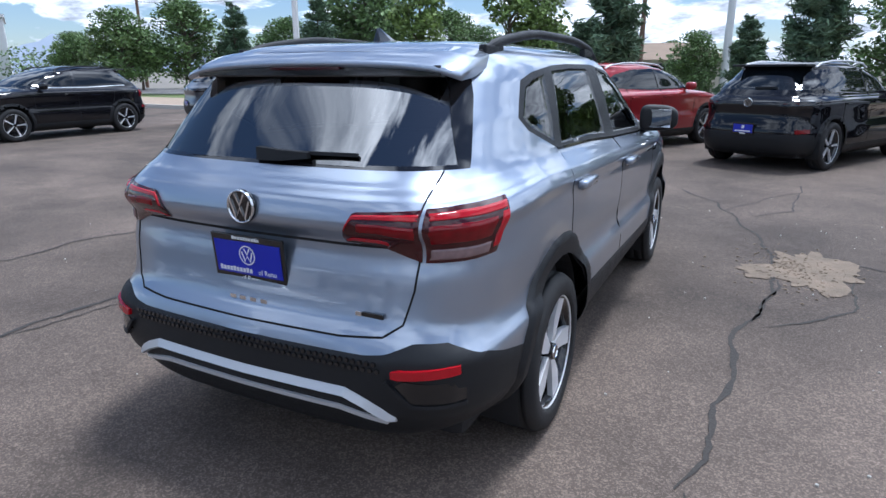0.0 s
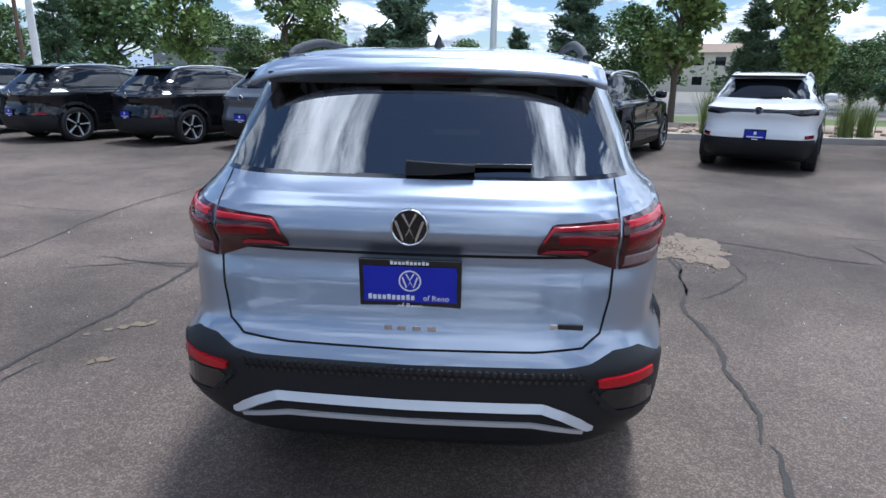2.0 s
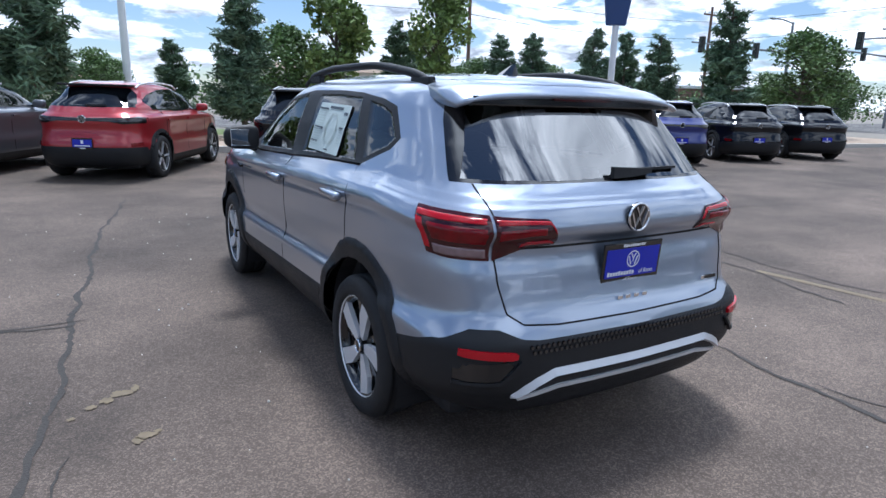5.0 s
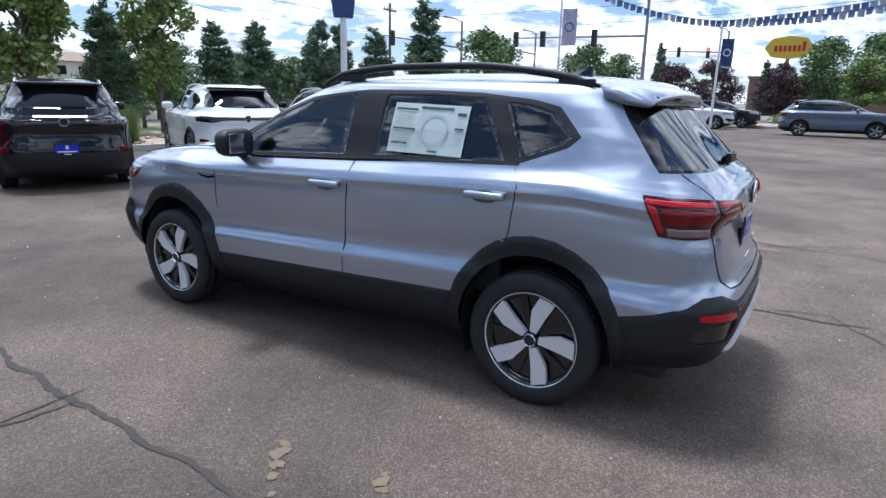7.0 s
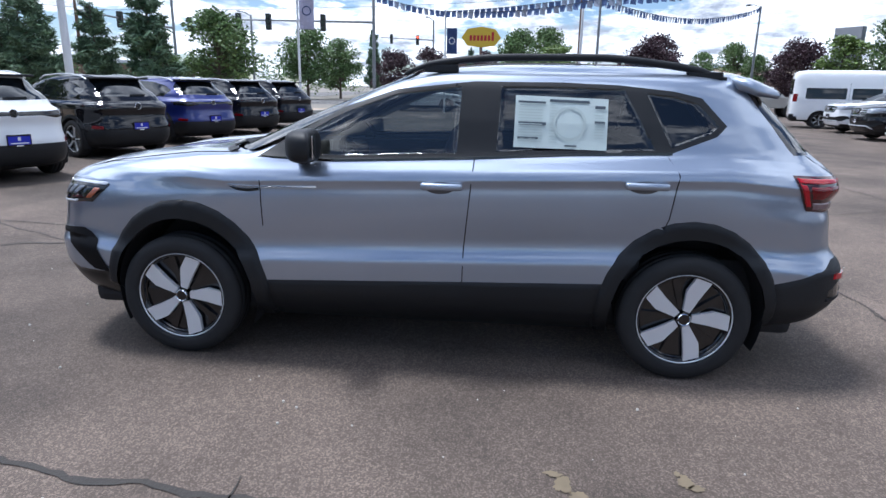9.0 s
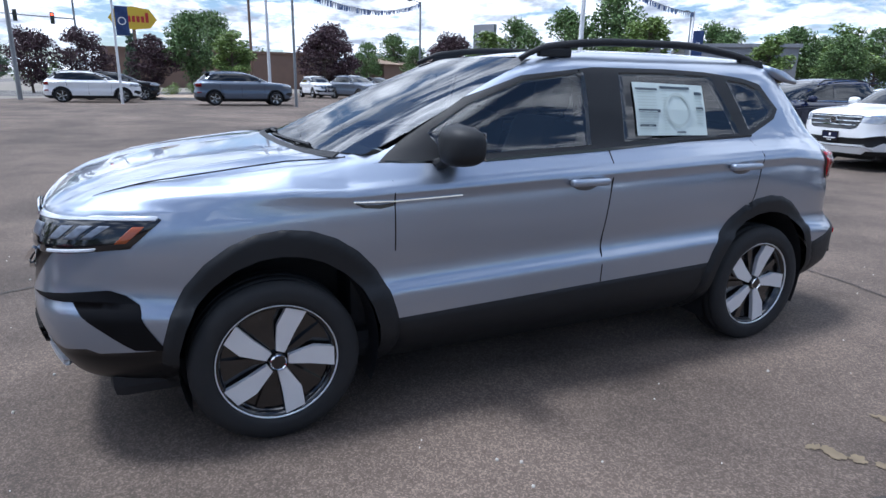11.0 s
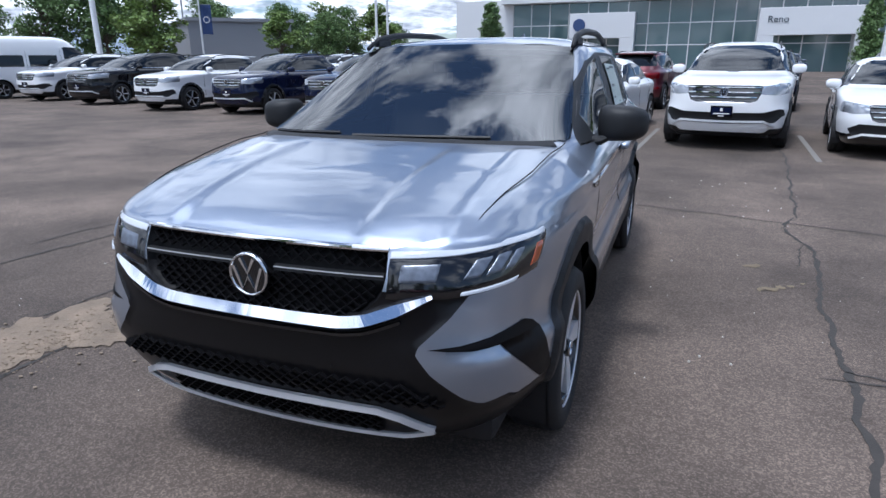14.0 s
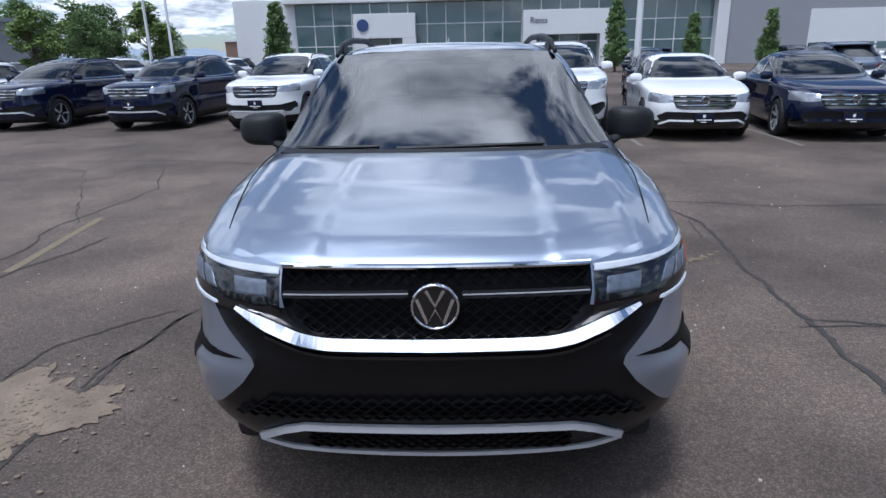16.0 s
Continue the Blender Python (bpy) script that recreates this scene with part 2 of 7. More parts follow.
POLEB = mat("brown utility pole timber", (0.16, 0.10, 0.07), 0.9, vary=0.25, scale=2)
WIRE = mat("black cable", (0.03, 0.03, 0.03), 0.8)
FLAG = mat("blue pennant", (0.10, 0.15, 0.30), 0.7, island=0.4)
BANNERB = mat("blue banner", (0.03, 0.06, 0.17), 0.7, vary=0.1)
BANNERW = mat("lavender banner", (0.45, 0.43, 0.55), 0.7, vary=0.08)
SIGNY = mat("yellow sign face", (0.62, 0.42, 0.03), 0.5, vary=0.05)
SIGNR = mat("red lettering", (0.42, 0.02, 0.02), 0.5)
WALLW = mat("white facade panel", (0.66, 0.67, 0.68), 0.6, vary=0.04, scale=0.6)
WALLG = mat("grey facade", (0.27, 0.28, 0.30), 0.8, vary=0.08, scale=0.5)
CREAM = mat("cream stucco", (0.60, 0.56, 0.47), 0.9, vary=0.06, scale=0.7)
BRICKW = mat("brown wall", (0.20, 0.13, 0.10), 0.9, vary=0.15, scale=1.5)
ROOFT = mat("tan shingle roof", (0.27, 0.20, 0.145), 0.9, vary=0.2, scale=2)
WINDOWG = mat("facade glass", (0.10, 0.16, 0.17), 0.06, spec=0.9, vary=0.15, scale=0.4)
# the haze of distance is mixed into the hills' base colour
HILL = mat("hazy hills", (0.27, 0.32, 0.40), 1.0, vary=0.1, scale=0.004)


# ---- building helpers ----
def part(name, bm, material, parent=None, label="", smooth=False):
    me = bpy.data.meshes.new(name)
    bm.to_mesh(me)
    bm.free()
    return link(name, me, material, parent, label, smooth)


def link(name, me, material, parent=None, label="", smooth=False):
    for mm in material if isinstance(material, (list, tuple)) else [material]:
        me.materials.append(mm)
    if smooth:
        me.polygons.foreach_set("use_smooth", [True] * len(me.polygons))
    ob = new(name, me)
    if parent is not None:
        ob.parent = parent
    if label:
        ob["label"] = label
    return ob


def thing(name, label, category, m=None, group="", kind=""):
    ob = new(name)
    ob.empty_display_size = 0.1
    tagged(ob, label, category, group, kind)
    if m is not None:
        ob.matrix_world = m
    return ob


def raw(verts, faces):
    me = bpy.data.meshes.new("m")
    me.from_pydata([tuple(map(float, v)) for v in verts], [], [tuple(map(int, f)) for f in faces])
    me.update()
    return me


def box(x0, x1, y0, y1, z0, z1, bevel=0.0, bm=None):
    own = bm is None
    bm = bmesh.new() if own else bm
    r = bmesh.ops.create_cube(bm, size=1, matrix=Matrix.Translation(((x0 + x1) / 2, (y0 + y1) / 2, (z0 + z1) / 2)) @ Matrix.Diagonal((x1 - x0, y1 - y0, z1 - z0, 1)))
    if bevel:
        bmesh.ops.bevel(bm, geom=[e for e in bm.edges if all(v in r["verts"] for v in e.verts)], offset=bevel, segments=2, affect="EDGES", profile=0.6)
    return bm


def cyl(p0, p1, r0, r1=None, seg=12, bm=None):
    bm = bmesh.new() if bm is None else bm
    p0, p1 = Vector(p0), Vector(p1)
    d = p1 - p0
    m = Matrix.Translation((p0 + p1) / 2) @ d.to_track_quat("Z", "Y").to_matrix().to_4x4()
    bmesh.ops.create_cone(bm, cap_ends=True, segments=seg, radius1=r0, radius2=r0 if r1 is None else r1, depth=d.length, matrix=m)
    return bm


def tube(points, radius, seg=8, flat=1.0):
    """A tube along points (radius a number or one per point); flat squeezes its height."""
    pts = [Vector(p) for p in points]
    rad = radius if isinstance(radius, (list, tuple)) else [radius] * len(pts)
    verts, faces = [], []
    for i, p in enumerate(pts):
        t = (pts[min(i + 1, len(pts) - 1)] - pts[max(i - 1, 0)]).normalized()
        a = t.cross(Vector((0, 0, 1)))
        a = Vector((1, 0, 0)) if a.length < 1e-4 else a.normalized()
        c = a.cross(t).normalized()
        for k in range(seg):
            f = 2 * math.pi * k / seg
            verts.append(p + a * math.cos(f) * rad[i] + c * math.sin(f) * rad[i] * flat)
    for i in range(len(pts) - 1):
        for k in range(seg):
            faces.append((i * seg + k, i * seg + (k + 1) % seg, (i + 1) * seg + (k + 1) % seg, (i + 1) * seg + k))
    faces.append(tuple(range(seg))[::-1])
    faces.append(tuple((len(pts) - 1) * seg + k for k in range(seg)))
    return raw(verts, faces)


def lathe(profile, seg=48, bm=None):
    """Profile of (radius, x) turned about the x axis."""
    n = len(profile)
    verts = [(x, r * math.cos(2 * math.pi * k / seg), r * math.sin(2 * math.pi * k / seg)) for k in range(seg) for r, x in profile]
    faces = [(k * n + i, k * n + i + 1, ((k + 1) % seg) * n + i + 1, ((k + 1) % seg) * n + i) for k in range(seg) for i in range(n - 1)]
    return raw(verts, faces)


def letters(text, size, material, parent, m, name="lettering", depth=0.0015):
    cu = bpy.data.curves.new(name, "FONT")
    cu.body, cu.size, cu.extrude, cu.align_x, cu.align_y = text, size, depth, "CENTER", "CENTER"
    tmp = bpy.data.objects.new(name, cu)
    scene.collection.objects.link(tmp)
    dg = bpy.context.evaluated_depsgraph_get()
    me = bpy.data.meshes.new_from_object(tmp.evaluated_get(dg))
    bpy.data.objects.remove(tmp)
    me.transform(m)
    return link(name, me, material, parent)


def pchip(xs, ys):
    xs, ys = np.array(xs, float), np.array(ys, float)
    h = np.diff(xs)
    d = np.diff(ys) / h
    m = np.zeros(len(xs))
    for i in range(1, len(xs) - 1):
        if d[i - 1] * d[i] > 0:
            w1, w2 = 2 * h[i] + h[i - 1], h[i] + 2 * h[i - 1]
            m[i] = (w1 + w2) / (w1 / d[i - 1] + w2 / d[i])
    m[0], m[-1] = d[0], d[-1]

    def f(x):
        x = np.clip(np.asarray(x, float), xs[0], xs[-1])
        i = np.clip(np.searchsorted(xs, x) - 1, 0, len(xs) - 2)
        t = (x - xs[i]) / h[i]
        return (2 * t**3 - 3 * t**2 + 1) * ys[i] + (t**3 - 2 * t**2 + t) * h[i] * m[i] + (3 * t**2 - 2 * t**3) * ys[i + 1] + (t**3 - t**2) * h[i] * m[i + 1]

    return f


def inside(px, py, poly):
    res = np.zeros(len(px), bool)
    n = len(poly)
    for i in range(n):
        (x0, y0), (x1, y1) = poly[i], poly[(i + 1) % n]
        c = (y0 > py) != (y1 > py)
        res ^= c & (px < (x1 - x0) * (py - y0) / (y1 - y0 + 1e-12) + x0)
    return res


def nearest(px, py, poly):
    best = np.full(len(px), 1e9)
    bx, by = px.copy(), py.copy()
    for (x0, y0), (x1, y1) in zip(poly, list(poly[1:]) + [poly[0]]):
        dx, dy = x1 - x0, y1 - y0
        t = np.clip(((px - x0) * dx + (py - y0) * dy) / (dx * dx + dy * dy + 1e-12), 0, 1)
        qx, qy = x0 + t * dx, y0 + t * dy
        d = np.hypot(px - qx, py - qy)
        k = d < best
        best[k], bx[k], by[k] = d[k], qx[k], qy[k]
    return best, bx, by


def ring(cy, cz, ry, rz, n=28, a0=0, a1=360):
    return [(cy + ry * math.cos(radians(a0 + (a1 - a0) * i / n)), cz + rz * math.sin(radians(a0 + (a1 - a0) * i / n))) for i in range(n)]


def mirror(half):
    """A closed outline in (x, z) from its half at x >= 0, listed from the middle round to the middle."""
    return list(half) + [(-x, z) for x, z in reversed(half) if x > 1e-6]


class Shell:
    """A vehicle's skin as a stack of rounded plan outlines. Rows: z, half width, front y, rear y, front and rear roundness, middle y."""

    def __init__(self, rows, step, bow_f=0.05, bow_r=0.03, rake=0.0):
        cols = list(zip(*rows))
        self.z0, self.z1 = cols[0][0], cols[0][-1]
        self.w, self.yf, self.yr, self.nf, self.nr, self.yc = (pchip(cols[0], c) for c in cols[1:7])
        self.bow_f, self.bow_r, self.rake, self.step = bow_f, bow_r, rake, step

    def shear(self, x, y, z, r):
        up = np.interp(z, [0.35, 0.5, 1.06, 1.35], [0, 1, 1, 0])
        return -self.rake * y * up * np.interp(np.abs(y), [1.5, 1.95], [1, 0]) * r**6

    def side(self, y, z):
        z = z - self.shear(0, y, z, 1.0)
        yc, front = self.yc(z), y >= self.yc(z)
        L, n = (self.yf(z) - yc, self.nf(z)) if front else (yc - self.yr(z), self.nr(z))
        return float(self.w(z) * max(1e-6, 1 - min(1, abs(y - yc) / L) ** n) ** (1 / n))

    def end(self, x, z, front=True):
        r = min(0.999, abs(x) / float(self.w(z)))
        yc = float(self.yc(z))
        L, n, b = (float(self.yf(z)) - yc, float(self.nf(z)), self.bow_f) if front else (yc - float(self.yr(z)), float(self.nr(z)), self.bow_r)
        q = (1 - r**n) ** (1 / n)
        y = L * q - b * r * r * q**4
        return yc + y if front else yc - y

    def build(self):
        zz = np.linspace(self.z0, self.z1, 3000)
        seg = np.max([np.hypot(np.diff(f(zz)), np.diff(zz)) for f in (self.w, self.yf, self.yr)], axis=0)
        s = np.concatenate([[0], np.cumsum(seg)])
        lev = np.interp(np.linspace(0, s[-1], max(12, int(s[-1] / self.step))), s, zz)
        ms, me = max(8, int(1.9 / self.step)), max(5, int(0.85 / self.step))
        rows = []
        for z in lev:
            w, yf, yr, nf, nr, yc = (float(f(z)) for f in (self.w, self.yf, self.yr, self.nf, self.nr, self.yc))
            quarter = {}
            for key, n, L, b in (("f", nf, yf - yc, self.bow_f), ("r", nr, yc - yr, self.bow_r)):
                a = 2 ** (-1 / n)
                v = np.linspace(0, 1, ms + 1)[:-1]
                yq = np.concatenate([a * v, (1 - (a * (1 - np.linspace(0, 1, me + 1))) ** n) ** (1 / n)])
                xq = np.concatenate([(1 - (a * v) ** n) ** (1 / n), a * (1 - np.linspace(0, 1, me + 1))])
                quarter[key] = (xq * w, L * yq - b * xq**2 * yq**4, xq)
            xf, yf_, rf = quarter["f"]
            xr, yr_, rr = quarter["r"]
            X = np.concatenate([xf[:-1], -xf[::-1][:-1], -xr[:-1], xr[::-1][:-1]])
            Y = yc + np.concatenate([yf_[:-1], yf_[::-1][:-1], -yr_[:-1], -yr_[::-1][:-1]])
            R = np.concatenate([rf[:-1], rf[::-1][:-1], rr[:-1], rr[::-1][:-1]])
            # order: right middle -> front -> left middle -> rear -> right middle
            rows.append(np.stack([X, Y, z + self.shear(X, Y, z, R)], 1))
        V = np.array(rows)
        nl, nu = V.shape[:2]
        V = V.reshape(-1, 3)
        i = np.arange(nl - 1)[:, None] * nu
        j = np.arange(nu)[None, :]
        k = (j + 1) % nu
        F = np.stack([i + j, i + k, i + nu + k, i + nu + j], -1).reshape(-1, 4)
        u = (np.arange(nu) + 0.5)
        q = ms + me
        pos = np.minimum(u % (2 * q), 2 * q - u % (2 * q)) < ms     # True on the flanks
        self.flank = np.broadcast_to(pos[None, :], (nl - 1, nu)).reshape(-1)
        self.V, self.F = V, F
        top = list((nl - 1) * nu + np.arange(nu))
        self.top = top
        self.update()
        return self

    def update(self):
        V, F = self.V, self.F
        n = np.cross(V[F[:, 2]] - V[F[:, 0]], V[F[:, 3]] - V[F[:, 1]])
        n /= np.linalg.norm(n, axis=1)[:, None] + 1e-12
        self.C, self.N = V[F].mean(1), n
        vn = np.zeros_like(V)
        for c in range(4):
            np.add.at(vn, F[:, c], n)
        self.VN = vn / (np.linalg.norm(vn, axis=1)[:, None] + 1e-12)

    def sort(self, specs):
        """Give each face the last spec that holds it; then draw the borders onto the outlines. Spec: class, 'side'|'front'|'rear', outline."""
        cls = np.zeros(len(self.F), int)
        names = ["body"]
        for s in specs:
            if s[0] not in names:
                names.append(s[0])
        C = self.C
        zone = {"side": self.flank | (np.abs(self.N[:, 0]) > 0.5), "front": (C[:, 1] > 0) & (~self.flank | (self.N[:, 1] > 0.12)), "tail": (C[:, 1] < 0) & ~self.flank, "rear": (C[:, 1] < 0) & (~self.flank | (self.N[:, 1] < -0.25))}
        for name, where, poly in specs:
            a = 1 if where == "side" else 0
            m = zone[where] & inside(C[:, a], C[:, 2], poly)
            cls[m] = names.index(name)
        nv = len(self.V)
        lo, hi = np.full(nv, 99), np.full(nv, -1)
        for c in range(4):
            np.minimum.at(lo, self.F[:, c], cls)
            np.maximum.at(hi, self.F[:, c], cls)
        edge = lo != hi
        for name, where, poly in specs:
            a = 1 if where == "side" else 0
            k = names.index(name)
            has = np.zeros(nv, bool)
            has[self.F[(cls == k) & zone[where]].ravel()] = True
            idx = np.nonzero(edge & has)[0]
            if not len(idx):
                continue
            P, Nn = self.V[idx], self.VN[idx]
            d, qx, qy = nearest(P[:, a], P[:, 2], poly)
            ok = d < self.step * 0.95
            idx, P, Nn, qx, qy = idx[ok], P[ok], Nn[ok], qx[ok], qy[ok]
            o = 1 - a
            den = Nn[:, o]
            good = np.abs(den) > 0.33
            shift = np.where(good, -(Nn[:, a] * (qx - P[:, a]) + Nn[:, 2] * (qy - P[:, 2])) / np.where(good, den, 1), 0)
            self.V[idx[good], a], self.V[idx[good], 2] = qx[good], qy[good]
            self.V[idx[good], o] += np.clip(shift, -0.03, 0.03)[good]
        self.update()
        self.cls, self.names = cls, names
        return self

    def piece(self, name, offset=0.0, keep=None, inner=False, cap=False):
        """The faces of a class as a mesh, their middle moved along the normal by offset; or all faces set inwards as a lining."""
        m = self.cls == self.names.index(name) if not inner else np.isin(self.cls, [self.names.index(x) for x in name])
        if keep is not None:
            m = m & keep
        F = self.F[m]
        if not len(F):
            return None
        V = self.V.copy()
        if offset:
            inn = np.zeros(len(V), bool)
            inn[F.ravel()] = True
            if not inner:
                out = np.zeros(len(V), bool)
                hole = [self.names.index(x) for x in ("hole",) if x in self.names]
                out[self.F[~m & ~np.isin(self.cls, hole)].ravel()] = True
                inn &= ~out
            V[inn] += self.VN[inn] * offset
        ids, invv = np.unique(F.ravel(), return_inverse=True)
        faces = [tuple(f) for f in invv.reshape(-1, 4).tolist()]
        if cap:
            pos = {v: i for i, v in enumerate(ids.tolist())}
            faces.append(tuple(pos[v] for v in self.top if v in pos))
        me = bpy.data.meshes.new("m")
        me.from_pydata(V[ids].tolist(), [], faces)
        me.update()
        return me


def strip(points, width, thick, normal_fn=None):
    """A flat bar along points with square edges: width across, thick outwards. normal_fn(point) gives the outward direction."""
    pts = [Vector(p) for p in points]
    verts, faces = [], []
    for i, p in enumerate(pts):
        t = (pts[min(i + 1, len(pts) - 1)] - pts[max(i - 1, 0)]).normalized()
        n = Vector(normal_fn(p)).normalized()
        a = t.cross(n).normalized() * (width[i] if isinstance(width, (list, tuple)) else width) / 2
        for q in (p - a - n * 0.004, p - a * 0.92 + n * thick, p + a * 0.92 + n * thick, p + a - n * 0.004):
            verts.append(q)
    for i in range(len(pts) - 1):
        for k in range(3):
            faces.append((i * 4 + k, i * 4 + k + 1, i * 4 + 4 + k + 1, i * 4 + 4 + k))
    faces += [(0, 1, 2, 3), tuple(len(verts) - 1 - k for k in range(4))]
    return raw(verts, faces)


def fill(poly, n):
    """More points along an open line of tuples."""
    out = []
    for a, b in zip(poly[:-1], poly[1:]):
        out += [tuple(a[c] + (b[c] - a[c]) * i / n for c in range(len(a))) for i in range(n)]
    return out + [poly[-1]]


# ---- wheels ----
def make_wheel(parent, at, radius, rim_r, width, outward, spokes=5, style="blade", spoke_mat=None):
    """A wheel under a car: tyre with tread grooves, rim barrel, spokes and hub cap. outward: +1 or -1 along x."""
    hw = width / 2
    prof = [(rim_r + 0.004, -hw * 0.80), (rim_r + 0.03, -hw * 0.98), (radius - 0.05, -hw), (radius - 0.018, -hw * 0.93), (radius - 0.003, -hw * 0.72)]
    for g in (-0.42, 0.0, 0.42):
        prof += [(radius, g * hw * 1.3 - 0.006), (radius - 0.008, g * hw * 1.3 - 0.004), (radius - 0.008, g * hw * 1.3 + 0.004), (radius, g * hw * 1.3 + 0.006)]
    prof += [(radius - 0.003, hw * 0.72), (radius - 0.018, hw * 0.93), (radius - 0.05, hw), (rim_r + 0.03, hw * 0.98), (rim_r + 0.012, hw * 0.97), (rim_r + 0.004, hw * 0.80)]
    wheel = link("wheel", lathe(prof, 56), RUBBER, parent, "black rubber tyre on a two-tone alloy rim", smooth=True)
    wheel.matrix_local = pose(*at, 0, 0, 0 if outward > 0 else 180)
    link("rim", lathe([(rim_r - 0.015, -hw * 0.8), (rim_r - 0.02, hw * 0.3), (rim_r - 0.012, hw * 0.78), (rim_r + 0.006, hw * 0.86), (rim_r + 0.006, hw * 0.78), (rim_r - 0.02, hw * 0.55)], 56), GLOSSBLK, wheel, smooth=True)
    link("rim_lip", lathe([(rim_r - 0.001, hw * 0.80), (rim_r + 0.001, hw * 0.89), (rim_r + 0.005, hw * 0.88), (rim_r + 0.006, hw * 0.78)], 56), ALLOY, wheel, smooth=True)
    link("rim_disc", lathe([(rim_r - 0.012, hw * 0.45), (rim_r * 0.55, hw * 0.38), (rim_r * 0.2, hw * 0.42), (0.001, hw * 0.42)], 40), GLOSSBLK, wheel)
    for k in range(spokes):
        a = 2 * math.pi * k / spokes
        if style == "blade":
            out = [(0.040, -0.016), (0.042, 0.020), (rim_r * 0.62, 0.046), (rim_r * 0.955, 0.030), (rim_r * 0.955, -0.052), (rim_r * 0.55, -0.030)]
        else:
            out = [(0.03, -0.012), (0.03, 0.012), (rim_r * 0.55, 0.016), (rim_r * 0.97, 0.030), (rim_r * 0.97, -0.006), (rim_r * 0.55, -0.004)]
        vs, n = [], len(out)
        for lift in (hw * 0.5, hw * 0.72):
            for r, s in out:
                sag = hw * 0.10 * (r / rim_r)
                vs.append((lift + sag, r * math.cos(a) - s * math.sin(a), r * math.sin(a) + s * math.cos(a)))
        fs = [tuple(range(n, 2 * n))] + [(i, (i + 1) % n, n + (i + 1) % n, n + i) for i in range(n)]
        sp = link("spoke", raw(vs, fs), spoke_mat or ALLOY, wheel)
        if style == "blade":
            vs2 = [(hw * 0.42, (0.05 if i < 2 else rim_r * 0.96) * math.cos(a + 0.55 + d) , (0.05 if i < 2 else rim_r * 0.96) * math.sin(a + 0.55 + d)) for i, d in enumerate((-0.25, 0.25, 0.10, -0.06))]
            vs2 += [(hw * 0.56, y, z) for _, y, z in vs2]
            link("spoke_insert", raw(vs2, [(4, 5, 6, 7), (0, 1, 5, 4), (1, 2, 6, 5), (2, 3, 7, 6), (3, 0, 4, 7)]), GLOSSBLK, wheel)
    link("hub_cap", lathe([(0.036, hw * 0.42), (0.036, hw * 0.8), (0.030, hw * 0.86), (0.001, hw * 0.87)], 24), GLOSSBLK, wheel)
    if style == "blade":
        link("hub_ring", lathe([(0.027, hw * 0.86), (0.030, hw * 0.895), (0.033, hw * 0.86)], 24), CHROME, wheel)
    return wheel


def roundel(parent, m, r, name="badge"):
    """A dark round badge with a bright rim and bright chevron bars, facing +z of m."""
    bm = bmesh.new()
    bmesh.ops.create_cone(bm, cap_ends=True, segments=40, radius1=r, radius2=r * 0.94, depth=0.012)
    bmesh.ops.transform(bm, matrix=m, verts=bm.verts)
    b = part(name, bm, GLOSSBLK, parent, "round dark badge with a chrome rim")
    n = 40
    vs = [((r * q) * math.cos(2 * math.pi * k / n), (r * q) * math.sin(2 * math.pi * k / n), h) for k in range(n) for q, h in ((0.89, 0.006), (0.92, 0.011), (0.98, 0.011), (1.01, 0.004))]
    me = raw(vs, [(k * 4 + i, k * 4 + i + 1, ((k + 1) % n) * 4 + i + 1, ((k + 1) % n) * 4 + i) for k in range(n) for i in range(3)][:])
    me.transform(m)
    link("badge_ring", me, CHROME, b, smooth=True)
    for line in ([(-0.36, 0.74), (0.0, 0.06), (0.36, 0.74)], [(-0.74, 0.36), (-0.33, -0.72), (0, -0.08), (0.33, -0.72), (0.74, 0.36)]):
        me = strip([(x * r, y * r, 0.006) for x, y in line], r * 0.15, 0.005, lambda p: (0, 0, 1))
        me.transform(m)
        link("badge_bar", me, CHROME, b)
    return b


